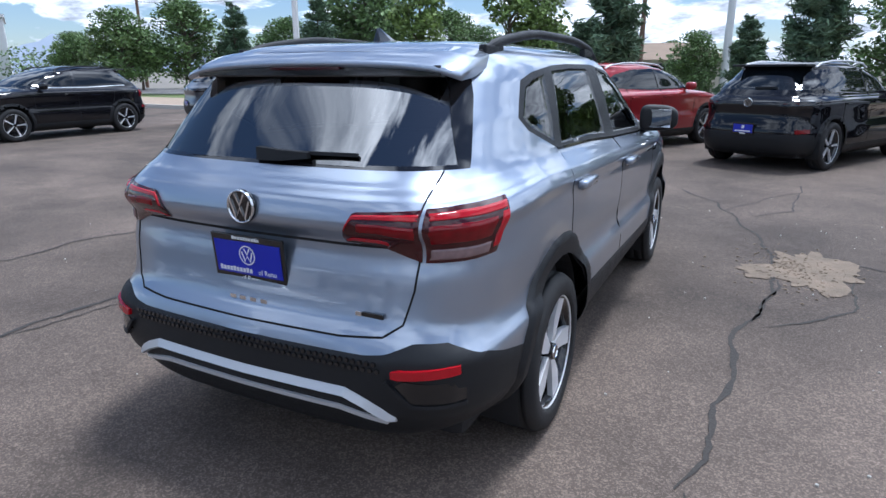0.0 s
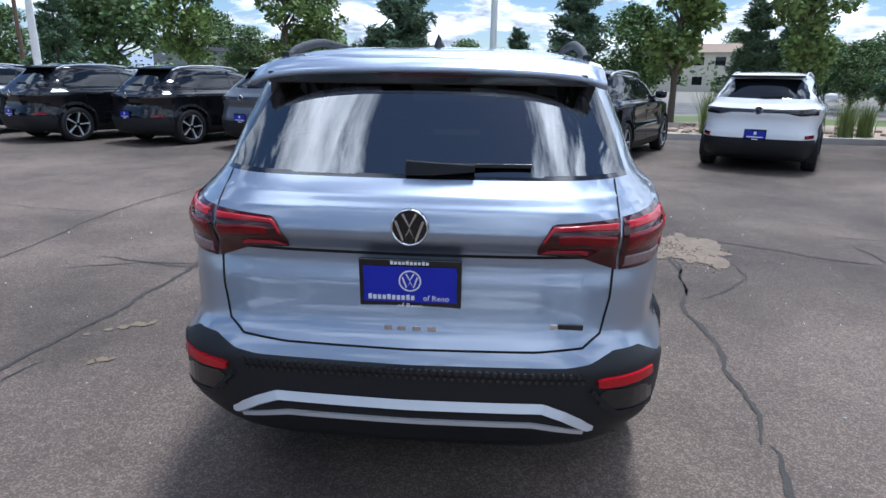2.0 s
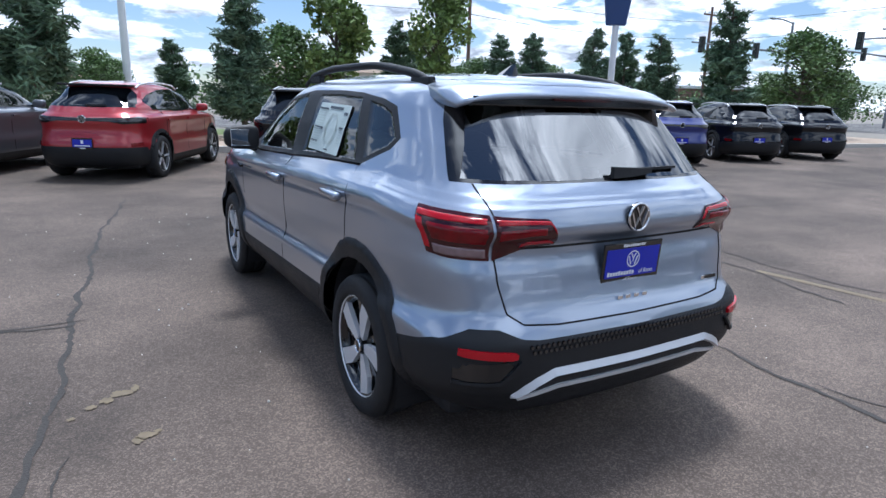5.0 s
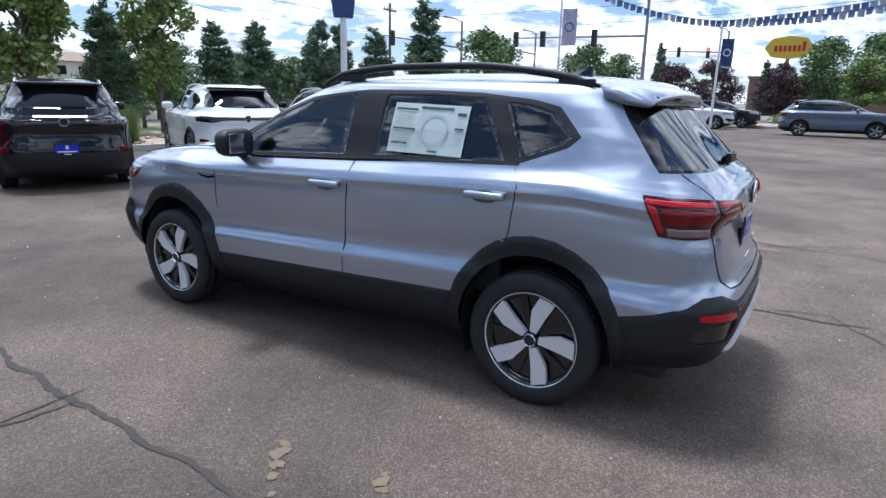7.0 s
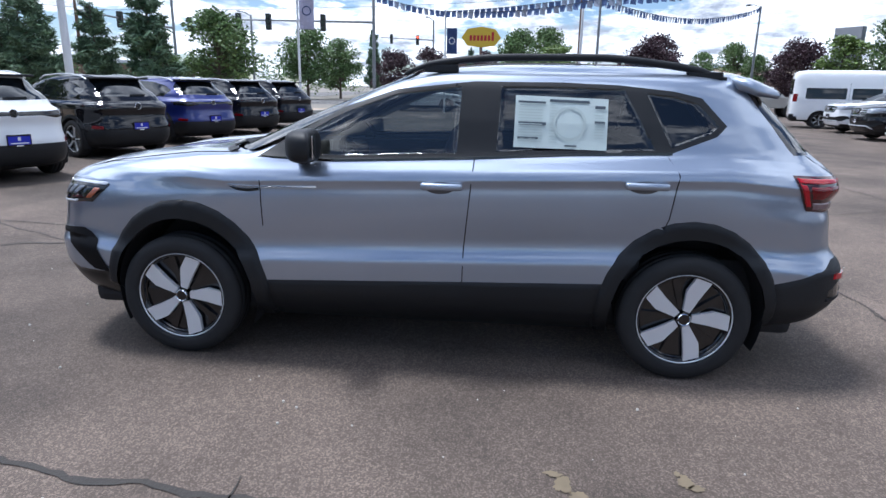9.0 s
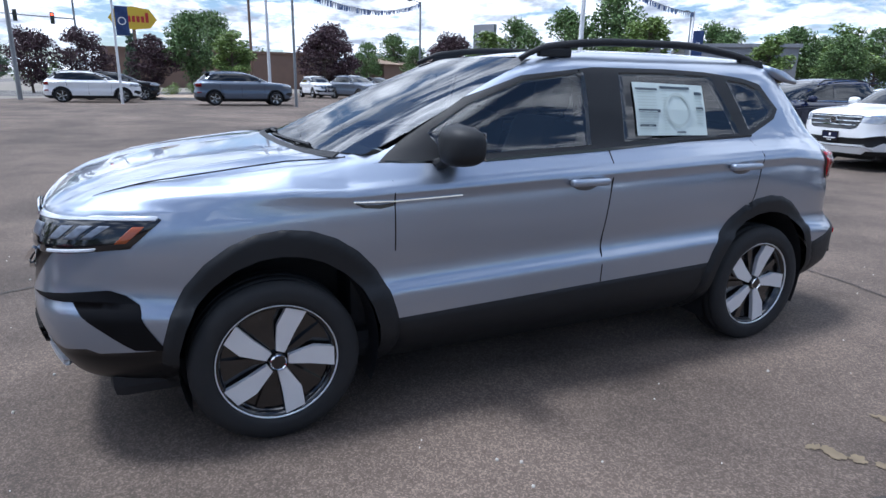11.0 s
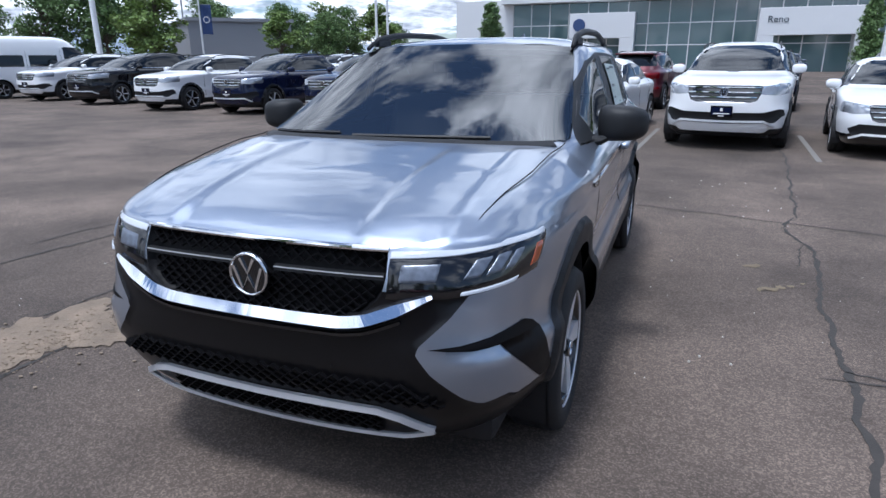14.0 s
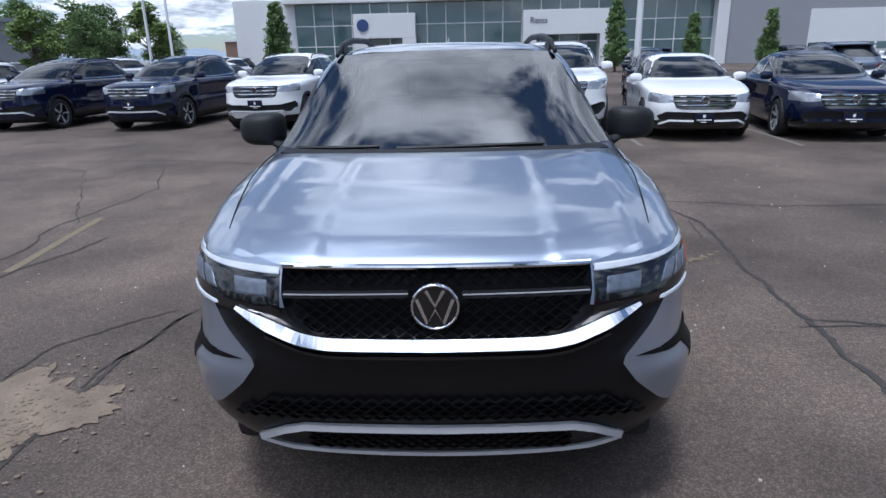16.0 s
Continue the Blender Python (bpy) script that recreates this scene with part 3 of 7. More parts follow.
def dealer_plate(parent, m, big=True, dark=False):
    """A dealer plate in a black frame, 0.325 by 0.17 m, facing +z of m, up = +y."""
    bm = box(-0.163, 0.163, -0.086, 0.086, -0.004, 0.006, 0.004)
    bmesh.ops.transform(bm, matrix=m, verts=bm.verts)
    plate = part("number_plate", bm, GLOSSBLK, parent, "blue dealer plate in a black frame")
    bm = box(-0.148, 0.148, -0.058, 0.062, 0.004, 0.0085)
    bmesh.ops.transform(bm, matrix=m, verts=bm.verts)
    part("plate_face", bm, NAVY_P if dark else PLATE_BLUE, plate)
    if big:
        n = 32
        vs = [(0.036 * q * math.cos(2 * math.pi * k / n), 0.015 + 0.036 * q * math.sin(2 * math.pi * k / n), 0.0095) for k in range(n) for q in (0.86, 1.0)]
        me = raw(vs, [(k * 2, k * 2 + 1, ((k + 1) % n) * 2 + 1, ((k + 1) % n) * 2) for k in range(n)])
        me.transform(m)
        link("plate_ring", me, WHITE_TXT, plate)
        for line in ([(-0.36, 0.7), (0.0, 0.06), (0.36, 0.7)], [(-0.7, 0.36), (-0.33, -0.68), (0, -0.08), (0.33, -0.68), (0.7, 0.36)]):
            me = strip([(x * 0.034, 0.015 + y * 0.034, 0.009) for x, y in line], 0.006, 0.001, lambda p: (0, 0, 1))
            me.transform(m)
            link("plate_mark", me, WHITE_TXT, plate)
        # a line of writing as bars, one for each letter
        for x0, step, count, y, h in ((-0.062, 0.0125, 10, 0.0735, 0.010), (-0.134, 0.0152, 10, -0.043, 0.015)):
            for i in range(count):
                bm = box(x0 + i * step, x0 + i * step + step * 0.72, y - h / 2, y + h / 2 * (1.0 if i % 4 else 1.35), 0.0085 if y < 0.06 else 0.006, 0.0098 if y < 0.06 else 0.0075)
                bmesh.ops.transform(bm, matrix=m, verts=bm.verts)
                part("lettering_bar", bm, WHITE_TXT, plate)
        letters("of Reno", 0.026, WHITE_TXT, plate, m @ Matrix.Translation((0.083, -0.043, 0.0095)), depth=0.0004)
        letters("of Reno", 0.026, WHITE_TXT, plate, m @ Matrix.Translation((0.0, -0.073, 0.0072)), depth=0.0004)
    else:
        for x0, x1, y0, y1 in ((-0.02, 0.02, 0.0, 0.05), (-0.12, 0.12, -0.045, -0.028), (-0.045, 0.045, -0.08, -0.065)):
            bm = box(x0, x1, y0, y1, 0.006, 0.0095)
            bmesh.ops.transform(bm, matrix=m, verts=bm.verts)
            part("lettering_bar", bm, WHITE_TXT, plate)
    return plate


FACE_REAR = Matrix(((1, 0, 0, 0), (0, 0, -1, 0), (0, 1, 0, 0), (0, 0, 0, 1)))     # local z -> -y, local y -> z
FACE_FRONT = Matrix(((-1, 0, 0, 0), (0, 0, 1, 0), (0, 1, 0, 0), (0, 0, 0, 1)))    # local z -> +y


# ---- the silver car ----
def silver_suv():
    car = thing("silver_suv", "silver compact suv with black roof rails and grey wheel-arch cladding", "car")
    rows = [
        (0.20, 0.70, 1.88, -1.88, 4, 4, 0), (0.24, 0.755, 2.04, -2.05, 4.5, 5, 0), (0.30, 0.83, 2.115, -2.15, 6.5, 6.5, 0),
        (0.36, 0.878, 2.145, -2.18, 6.8, 7, 0), (0.42, 0.900, 2.17, -2.205, 7, 7.5, 0), (0.50, 0.908, 2.195, -2.215, 7.2, 7.5, 0), (0.585, 0.910, 2.205, -2.215, 7.2, 7.5, 0),
        (0.600, 0.908, 2.205, -2.211, 7.2, 7.5, 0), (0.645, 0.886, 2.205, -2.195, 7, 7.2, 0), (0.69, 0.881, 2.20, -2.165, 6.8, 7, 0), (0.76, 0.889, 2.19, -2.145, 6.5, 7, 0),
        (0.84, 0.896, 2.175, -2.13, 6.2, 7, 0), (0.92, 0.898, 2.145, -2.115, 5.8, 6.8, 0), (0.945, 0.897, 2.125, -2.115, 5.6, 6.8, 0),
        (0.97, 0.895, 2.085, -2.135, 5.3, 6.6, 0), (1.00, 0.900, 2.02, -2.15, 5, 6.5, 0), (1.012, 0.903, 1.98, -2.15, 4.9, 6.4, 0), (1.03, 0.899, 1.92, -2.147, 4.8, 6.3, 0),
        (1.055, 0.887, 1.81, -2.14, 4.4, 6.2, 0), (1.08, 0.866, 1.66, -2.13, 4.4, 6, 0), (1.10, 0.848, 1.47, -2.11, 4.8, 6, 0),
        (1.12, 0.832, 1.28, -2.09, 5.5, 6, 0), (1.133, 0.824, 1.14, -2.07, 6.0, 6, 0), (1.17, 0.808, 1.02, -2.025, 5.8, 6, 0),
        (1.25, 0.784, 0.84, -1.95, 5.4, 6, 0), (1.303, 0.769, 0.725, -1.90, 5.2, 6, -0.05), (1.35, 0.752, 0.62, -1.855, 5.4, 6, -0.1),
        (1.43, 0.720, 0.445, -1.775, 5.7, 6, -0.25), (1.48, 0.697, 0.325, -1.735, 6.0, 5.6, -0.35), (1.515, 0.672, 0.225, -1.72, 6.2, 5.2, -0.42),
        (1.545, 0.632, 0.11, -1.70, 6.0, 4.8, -0.5), (1.567, 0.575, -0.01, -1.65, 5.2, 4.3, -0.55), (1.583, 0.50, -0.13, -1.52, 4.2, 3.8, -0.6),
        (1.596, 0.40, -0.26, -1.30, 3, 3, -0.65), (1.603, 0.28, -0.40, -1.08, 2.6, 2.6, -0.68), (1.607, 0.10, -0.58, -0.82, 2.2, 2.2, -0.7),
    ]
    sh = Shell(rows, 0.0165, 0.055, 0.035, 0.030).build()
    # ridges pressed into the bonnet
    V = sh.V
    hood = (V[:, 1] > 1.0) & (V[:, 2] > 0.93) & (V[:, 2] < 1.128)
    ax = np.abs(V[:, 0])
    fade = np.clip((V[:, 1] - 1.05) / 0.2, 0, 1) * np.clip((1.128 - V[:, 2]) / 0.02, 0, 1)
    V[hood, 2] += (0.010 / (1 + np.exp(-(ax - 0.345) / 0.008)) + 0.008 / (1 + np.exp(-(ax - 0.60) / 0.008)))[hood] * fade[hood]
    sh.update()

    arch_fo, arch_ro = ring(1.30, 0.36, 0.465, 0.515), ring(-1.34, 0.36, 0.455, 0.492)
    arch_fi, arch_ri = ring(1.315, 0.35, 0.392, 0.425), ring(-1.345, 0.35, 0.388, 0.412)
    dlo = [(0.90, 1.100), (0.713, 1.226), (0.467, 1.357), (0.172, 1.457), (-0.229, 1.502), (-0.675, 1.503), (-0.95, 1.494), (-1.222, 1.468), (-1.359, 1.438), (-1.483, 1.305), (-1.435, 1.255), (-1.214, 1.172), (-0.698, 1.155), (-0.24, 1.128), (0.474, 1.098)]
    front_glass = [(0.60, 1.118), (0.665, 1.215), (0.45, 1.335), (0.17, 1.435), (-0.165, 1.478), (-0.152, 1.148)]
    rear_glass = [(-0.35, 1.158), (-0.365, 1.48), (-0.675, 1.482), (-0.98, 1.472), (-1.135, 1.182), (-0.70, 1.176)]
    quarter = [(-1.085, 1.458), (-1.22, 1.444), (-1.335, 1.412), (-1.445, 1.305), (-1.405, 1.268), (-1.21, 1.196)]
    lower = [(2.4, 0.1), (2.4, 0.455), (1.76, 0.455), (0.84, 0.459), (-0.20, 0.494), (-0.9, 0.515), (-1.73, 0.540), (-1.90, 0.575), (-2.05, 0.625), (-2.4, 0.64), (-2.4, 0.1)]
    front_door = [(0.86, 1.13), (0.855, 0.75), (0.842, 0.30), (-0.196, 0.30), (-0.202, 0.67), (-0.25, 1.20)]
    rear_door = [(-0.25, 1.20), (-0.202, 0.67), (-0.196, 0.30), (-0.9, 0.30), (-0.98, 0.55), (-1.10, 0.68), (-1.17, 0.741), (-1.212, 0.857), (-1.242, 1.074), (-1.165, 1.20)]
    gate = mirror([(0, 1.175), (0.655, 1.175), (0.645, 1.12), (0.640, 0.935), (0.632, 0.81), (0.605, 0.70), (0.55, 0.662), (0.40, 0.650), (0, 0.645)])
    bonnet = mirror([(0, 1.135), (0.765, 1.120), (0.735, 1.06), (0.675, 0.985), (0.47, 0.942), (0, 0.938)])
    grille = mirror([(0, 0.938), (0.455, 0.940), (0.458, 0.86), (0.445, 0.80), (0.38, 0.745), (0.30, 0.72), (0, 0.705)])
    band = mirror([(0, 0.82), (0.46, 0.82), (0.70, 0.822), (0.645, 0.745), (0.562, 0.660), (0.556, 0.635), (0.60, 0.575), (0.69, 0.49), (0.735, 0.460), (0.80, 0.472), (0.86, 0.40), (0.80, 0.20), (0, 0.15)])
    screen = mirror([(0, 1.500), (0.47, 1.495), (0.53, 1.47), (0.565, 1.42), (0.615, 1.30), (0.672, 1.18), (0, 1.176)])
    screen_frame = mirror([(0, 1.545), (0.53, 1.54), (0.60, 1.47), (0.635, 1.39), (0.665, 1.30), (0.704, 1.166), (0, 1.164)])
    shield = mirror([(0, 1.552), (0.44, 1.548), (0.60, 1.530), (0.642, 1.48), (0.702, 1.32), (0.757, 1.150), (0.762, 1.128), (0, 1.134)])
    rear_low = mirror([(0, 0.60), (0.50, 0.606), (0.57, 0.616), (0.65, 0.652), (0.74, 0.650), (0.83, 0.60), (0.95, 0.575), (0.95, 0.10), (0, 0.10)])
    sh.sort([
        ("front_door", "side", front_door), ("rear_door", "side", rear_door), ("bonnet", "front", bonnet), ("tailgate", "rear", gate),
        ("cladding", "side", lower), ("cladding", "tail", rear_low), ("arch_trim", "side", arch_fo), ("arch_trim", "side", arch_ro),
        ("window_surround", "side", dlo), ("front_window", "side", front_glass), ("rear_window", "side", rear_glass), ("quarter_window", "side", quarter),
        ("windscreen", "front", shield), ("screen_frame", "rear", screen_frame), ("rear_screen", "rear", screen),
        ("bumper_insert", "front", band), ("grille", "front", grille),
        ("hole", "side", arch_fi), ("hole", "side", arch_ri),
    ])
    C = sh.C
    clad_id = sh.names.index("cladding")
    sh.cls[(sh.cls == clad_id) & (C[:, 1] > 1.2)] = sh.names.index("bumper_insert")
    left, right = C[:, 0] < 0, C[:, 0] > 0

    link("body", sh.piece("body", cap=True), SILVER, car, "silver metallic bodywork", smooth=True)
    for cls, label in (("front_door", "silver front door"), ("rear_door", "silver rear door")):
        for sd in (left, right):
            link(cls, sh.piece(cls, keep=sd), SILVER, car, label, smooth=True)
    link("bonnet", sh.piece("bonnet"), SILVER, car, "ridged silver bonnet", smooth=True)
    link("tailgate", sh.piece("tailgate"), SILVER, car, "silver tailgate", smooth=True)
    for mk, lb in (((C[:, 1] > -1.3) & left, "dark grey plastic sill cladding"), ((C[:, 1] > -1.3) & right, "dark grey plastic sill cladding"), (C[:, 1] < -1.56, "dark grey plastic rear bumper")):
        me = sh.piece("cladding", 0.006, mk)
        if me:
            link("cladding", me, CLAD, car, lb, smooth=True)
    for sd in (left, right):
        for half in (C[:, 1] > 0, C[:, 1] < 0):
            link("arch_trim", sh.piece("arch_trim", 0.016, sd & half), CLAD, car, "dark grey plastic wheel-arch trim", smooth=True)
        link("window_surround", sh.piece("window_surround", keep=sd), CLAD, car, "black window surround", smooth=True)
        link("side_window", sh.piece("front_window", -0.006, sd), SIDEGLASS, car, "front door glass", smooth=True)
        link("side_window", sh.piece("rear_window", -0.006, sd), PRIVACY, car, "tinted rear door glass", smooth=True)
        link("side_window", sh.piece("quarter_window", -0.006, sd), PRIVACY, car, "tinted quarter glass", smooth=True)

    def pane(z0, z1, edge, front, crown):
        """A smooth curved pane between two heights; edge: half width at heights; crown: rise of the upper edge in the middle."""
        vs, nz, nx = [], 14, 28
        for i in range(nz + 1):
            for j in range(nx + 1):
                q = -1 + 2 * j / nx
                z = z0 + (z1 - z0 + crown * (1 - q * q)) * i / nz
                x = q * float(np.interp(min(z, z1), edge[0], edge[1]))
                vs.append((x, sh.end(x, z, front) + (-0.003 if front else 0.003), z))
        # glass is fair: one smooth surface through the outline
        P = np.array(vs)
        xx, zz = P[:, 0] / 0.7, (P[:, 2] - (z0 + z1) / 2) / 0.2
        A = np.stack([xx ** a * zz ** b for a in (0, 2, 4) for b in (0, 1, 2)], 1)
        P[:, 1] = A @ np.linalg.lstsq(A, P[:, 1], rcond=None)[0]
        vs = [tuple(map(float, p)) for p in P]
        fs = [(i * (nx + 1) + j, i * (nx + 1) + j + 1, (i + 1) * (nx + 1) + j + 1, (i + 1) * (nx + 1) + j) for i in range(nz) for j in range(nx)]
        return raw(vs, [f[::-1] for f in fs] if front else fs)

    link("windscreen", pane(1.131, 1.532, ([1.13, 1.15, 1.32, 1.48, 1.535], [0.764, 0.760, 0.703, 0.646, 0.606]), True, 0.02), CARGLASS, car, "raked windscreen", smooth=True)
    link("rear_screen", pane(1.174, 1.47, ([1.17, 1.18, 1.30, 1.42, 1.47], [0.676, 0.672, 0.615, 0.562, 0.525]), False, 0.03), TINTGLASS, car, "tinted rear screen", smooth=True)
    link("screen_frame", sh.piece("screen_frame"), GLOSSBLK, car, "black rear screen surround", smooth=True)
    link("bumper_insert", sh.piece("bumper_insert", -0.006), INSERT, car, "gloss black bumper insert", smooth=True)
    link("grille", sh.piece("grille", -0.035), GRILLEBLK, car, "black honeycomb grille", smooth=True)
    lining = sh.piece(["body", "window_surround"], -0.03, inner=True, keep=(C[:, 2] > 1.12) & (C[:, 1] < 1.0), cap=True)
    link("headlining", lining, LINER, car, "pale grey headlining", smooth=True)

    ns = lambda sx: (lambda p: (sx, 0, 0.1))
    nr_ = lambda p: (p[0] * 0.35, -1, 0.05)
    nf_ = lambda p: (p[0] * 0.45, 1, 0.1)

    def on_side(pts, sx, out=0.0):
        return [(sx * (sh.side(y, z) + out), y, z) for y, z in pts]

    def on_rear(pts, out=0.0):
        return [(x, sh.end(x, z, False) - out, z) for x, z in pts]

    def on_front(pts, out=0.0):
        return [(x, sh.end(x, z, True) + out, z) for x, z in pts]

    gapm = mat("panel gap", (0.004, 0.004, 0.005), 0.9)
    for sx in (-1, 1):
        for line in (front_door[0:4], front_door[3:6], rear_door[4:]):
            low = [p for p in line if p[1] > 0.31] if len(line) > 3 else line
            pts = [p for p in fill(low, 8) if p[1] < 1.16]
            if len(pts) > 1:
                link("panel_gap", strip(on_side(pts, sx, 0.0), 0.006, 0.0012, ns(sx)), gapm, car)
        # raised fold along the waist and a fold over the sill
        link("window_trim", strip(on_side(fill([(0.87, 1.103), (0.474, 1.096), (-0.24, 1.126), (-0.698, 1.153), (-1.214, 1.170)], 6), sx, 0.001), 0.012, 0.005, ns(sx)), GLOSSBLK, car)
        # door handles
        for y0, z0 in ((-0.085, 0.989), (-1.087, 1.021)):
            xs = sh.side(y0, z0)
            bm = box(-0.020, 0.020, -0.105, 0.105, -0.017, 0.017, 0.012)
            for v in bm.verts:
                v.co.x += 0.012 * (1 - (v.co.y / 0.105) ** 2)
            bmesh.ops.transform(bm, matrix=Matrix.Translation((sx * (xs + 0.022), y0, z0)) @ Matrix.Diagonal((sx, 1, 1, 1)), verts=bm.verts)
            bmesh.ops.recalc_face_normals(bm, faces=bm.faces)
            handle = part("door_handle", bm, SILVER, car, "silver pull handle", smooth=True)
            # shallow grey dome: colour stands in for the shade of the handle's hollow
            bm = bmesh.new()
            bmesh.ops.create_uvsphere(bm, u_segments=20, v_segments=10, radius=1, matrix=Matrix.Translation((sx * (xs + 0.002), y0 + 0.01, z0 - 0.006)) @ Matrix.Diagonal((0.006, 0.075, 0.034, 1)))
            part("handle_recess", bm, GREY_P, handle, smooth=True)
        # wing badge with its blade
        link("wing_badge", strip(on_side([(1.02, 0.955), (0.985, 0.943), (0.92, 0.938), (0.865, 0.945)], sx, 0.003), [0.004, 0.014, 0.018, 0.014], 0.003, ns(sx)), GLOSSBLK, car, "dark wing badge")
        link("wing_blade", strip(on_side([(1.03, 0.962), (0.86, 0.957), (0.56, 0.965)], sx, 0.003), 0.006, 0.004, ns(sx)), CHROME, car)
        # mirror: cap, foot, glass
        bm = bmesh.new()
        bmesh.ops.create_uvsphere(bm, u_segments=28, v_segments=16, radius=1)
        for v in bm.verts:
            x, y, z = v.co
            e = 0.56
            v.co = Vector((math.copysign(abs(x) ** e, x) * 0.118, (math.copysign(abs(y) ** 0.75, y) * 0.085) * (1.0 if y > 0 else 0.55), math.copysign(abs(z) ** e, z) * 0.082 * (1.0 - 0.18 * x * sx)))
            v.co.y -= 0.035 * abs(x)
        bmesh.ops.transform(bm, matrix=Matrix.Translation((sx * 0.955, 0.60, 1.175)), verts=bm.verts)
        mir = part("wing_mirror", bm, CLAD, car, "dark grey plastic wing mirror", smooth=True)
        link("mirror_foot", tube([(sx * 0.80, 0.64, 1.09), (sx * 0.86, 0.635, 1.095), (sx * 0.90, 0.625, 1.12)], [0.035, 0.032, 0.03], 10, 0.7), CLAD, mir)
        bm = box(-0.085, 0.085, -0.003, 0.003, -0.056, 0.056, 0.002)
        bmesh.ops.transform(bm, matrix=Matrix.Translation((sx * 0.952, 0.545, 1.175)) @ pose(0, 0, 0, 0, 0, -10 * sx), verts=bm.verts)
        part("mirror_glass", bm, CHROME, mir)
        # roof rail
        rail = [(0.14, 1.530, 0.622), (0.08, 1.562, 0.618), (-0.04, 1.592, 0.614), (-0.4, 1.624, 0.608), (-0.83, 1.628, 0.60), (-1.22, 1.595, 0.593), (-1.40, 1.562, 0.588), (-1.50, 1.530, 0.583)]
        fy, fx = pchip([-r[0] for r in rail], [r[1] for r in rail]), pchip([-r[0] for r in rail], [r[2] for r in rail])
        ys = np.linspace(-0.14, 1.5, 40)
        link("roof_rail", tube([(sx * float(fx(v)), -v, float(fy(v))) for v in ys], [0.018 if 2 < i < 37 else 0.012 for i in range(40)], 10, 1.1), CLAD, car, "black raised roof rail", smooth=True)
        for v in (0.02, 1.36):
            bm = box(sx * float(fx(v)) - 0.016, sx * float(fx(v)) + 0.016, -v - 0.12, -v + 0.06, float(fy(v)) - 0.045, float(fy(v)) - 0.004, 0.008)
            part("rail_foot", bm, CLAD, car)
        # wheel housing
        for cy in (1.315, -1.345):
            n = 26
            vs = []
            for k in range(n + 1):
                a = radians(-25 + 230 * k / n)
                for xx, rr in ((0.86, 1.0), (0.50, 0.97)):
                    vs.append((sx * xx, cy + 0.395 * rr * math.cos(a), 0.35 + 0.42 * rr * math.sin(a)))
            fs = [(2 * k, 2 * k + 1, 2 * k + 3, 2 * k + 2) for k in range(n)] + [tuple(2 * k + 1 for k in range(n + 1))]
            link("wheel_housing", raw(vs, fs), INTERIOR, car)
    for sx in (-1, 1):
        for y in (1.345, -1.345):
            make_wheel(car, (sx * 0.79, y, 0.335), 0.337, 0.236, 0.215, sx)
    # under-floor
    bm = box(-0.74, 0.74, -1.95, 1.95, 0.22, 0.36, 0.05)
    part("underfloor", bm, INTERIOR, car)

    def wrapped(z, x_in, y_out, count, front):
        """Points and outward directions round a corner at height z, from x_in on the nose or tailgate to y_out on the flank."""
        w, yc = float(sh.w(z)), float(sh.yc(z))
        L, n, b, sg = (float(sh.yf(z)) - yc, float(sh.nf(z)), sh.bow_f, 1) if front else (yc - float(sh.yr(z)), float(sh.nr(z)), sh.bow_r, -1)
        th = np.linspace(0, math.pi / 2 - 1e-4, 700)
        r, q = np.sin(th) ** (2 / n), np.cos(th) ** (2 / n)
        P = np.stack([r * w, yc + sg * (L * q - b * r**2 * q**4), np.full(700, z)], 1)
        P[:, 2] += sh.shear(P[:, 0], P[:, 1], z, r)
        P = P[(P[:, 0] >= x_in) & (sg * P[:, 1] >= sg * y_out)]
        d = np.concatenate([[0], np.cumsum(np.linalg.norm(np.diff(P, axis=0), axis=1))])
        at = np.linspace(0, d[-1], count + 1)
        P = np.stack([np.interp(at, d, P[:, c]) for c in range(3)], 1)
        T = np.gradient(P, axis=0)
        N = np.stack([-sg * T[:, 1], sg * T[:, 0], 0 * T[:, 0]], 1)
        return P, N / (np.linalg.norm(N, axis=1)[:, None] + 1e-9)

    def lens(name, shape, s0, s1, v0, v1, out, material, parent, sx, front=False, label="", lean=0.0):
        """A window of a lamp's face, lifted by out, with a turned-in edge; lean slants its upright ends."""
        ns_, nv_, full = 20, 8, 60
        top, bottom, x_in, y_out = shape
        grid = []
        for j in range(nv_ + 1):
            v = v0 + (v1 - v0) * j / nv_
            row = []
            for i in range(ns_ + 1):
                f = min(1.0, s0 + (s1 - s0) * i / ns_ + lean * (v - v0))
                z = float(np.interp(f, *bottom)) * (1 - v) + float(np.interp(f, *top)) * v
                P, N = wrapped(z, x_in(z), y_out(z), full, front)
                k = min(full - 1, int(f * full))
                e = f * full - k
                rim = i in (0, ns_) or j in (0, nv_)
                p = P[k] * (1 - e) + P[k + 1] * e + N[k] * (out - (0.006 if rim else 0))
                row.append((sx * p[0], p[1], p[2]))
            grid.append(row)
        fs = [(j * (ns_ + 1) + i, j * (ns_ + 1) + i + 1, (j + 1) * (ns_ + 1) + i + 1, (j + 1) * (ns_ + 1) + i) for j in range(nv_) for i in range(ns_)]
        return link(name, raw([p for row in grid for p in row], fs if (sx > 0) != front else [f[::-1] for f in fs]), material, parent, label, smooth=True)

    # -- rear details
    roundel(car, Matrix.Translation((0, sh.end(0, 1.035, False) - 0.008, 1.035)) @ FACE_REAR @ pose(0, 0, 0, 0), 0.058, "rear_badge")
    dealer_plate(car, Matrix.Translation((0, sh.end(0, 0.845, False) - 0.012, 0.845)) @ pose(0, 0, 0, 4) @ FACE_REAR)
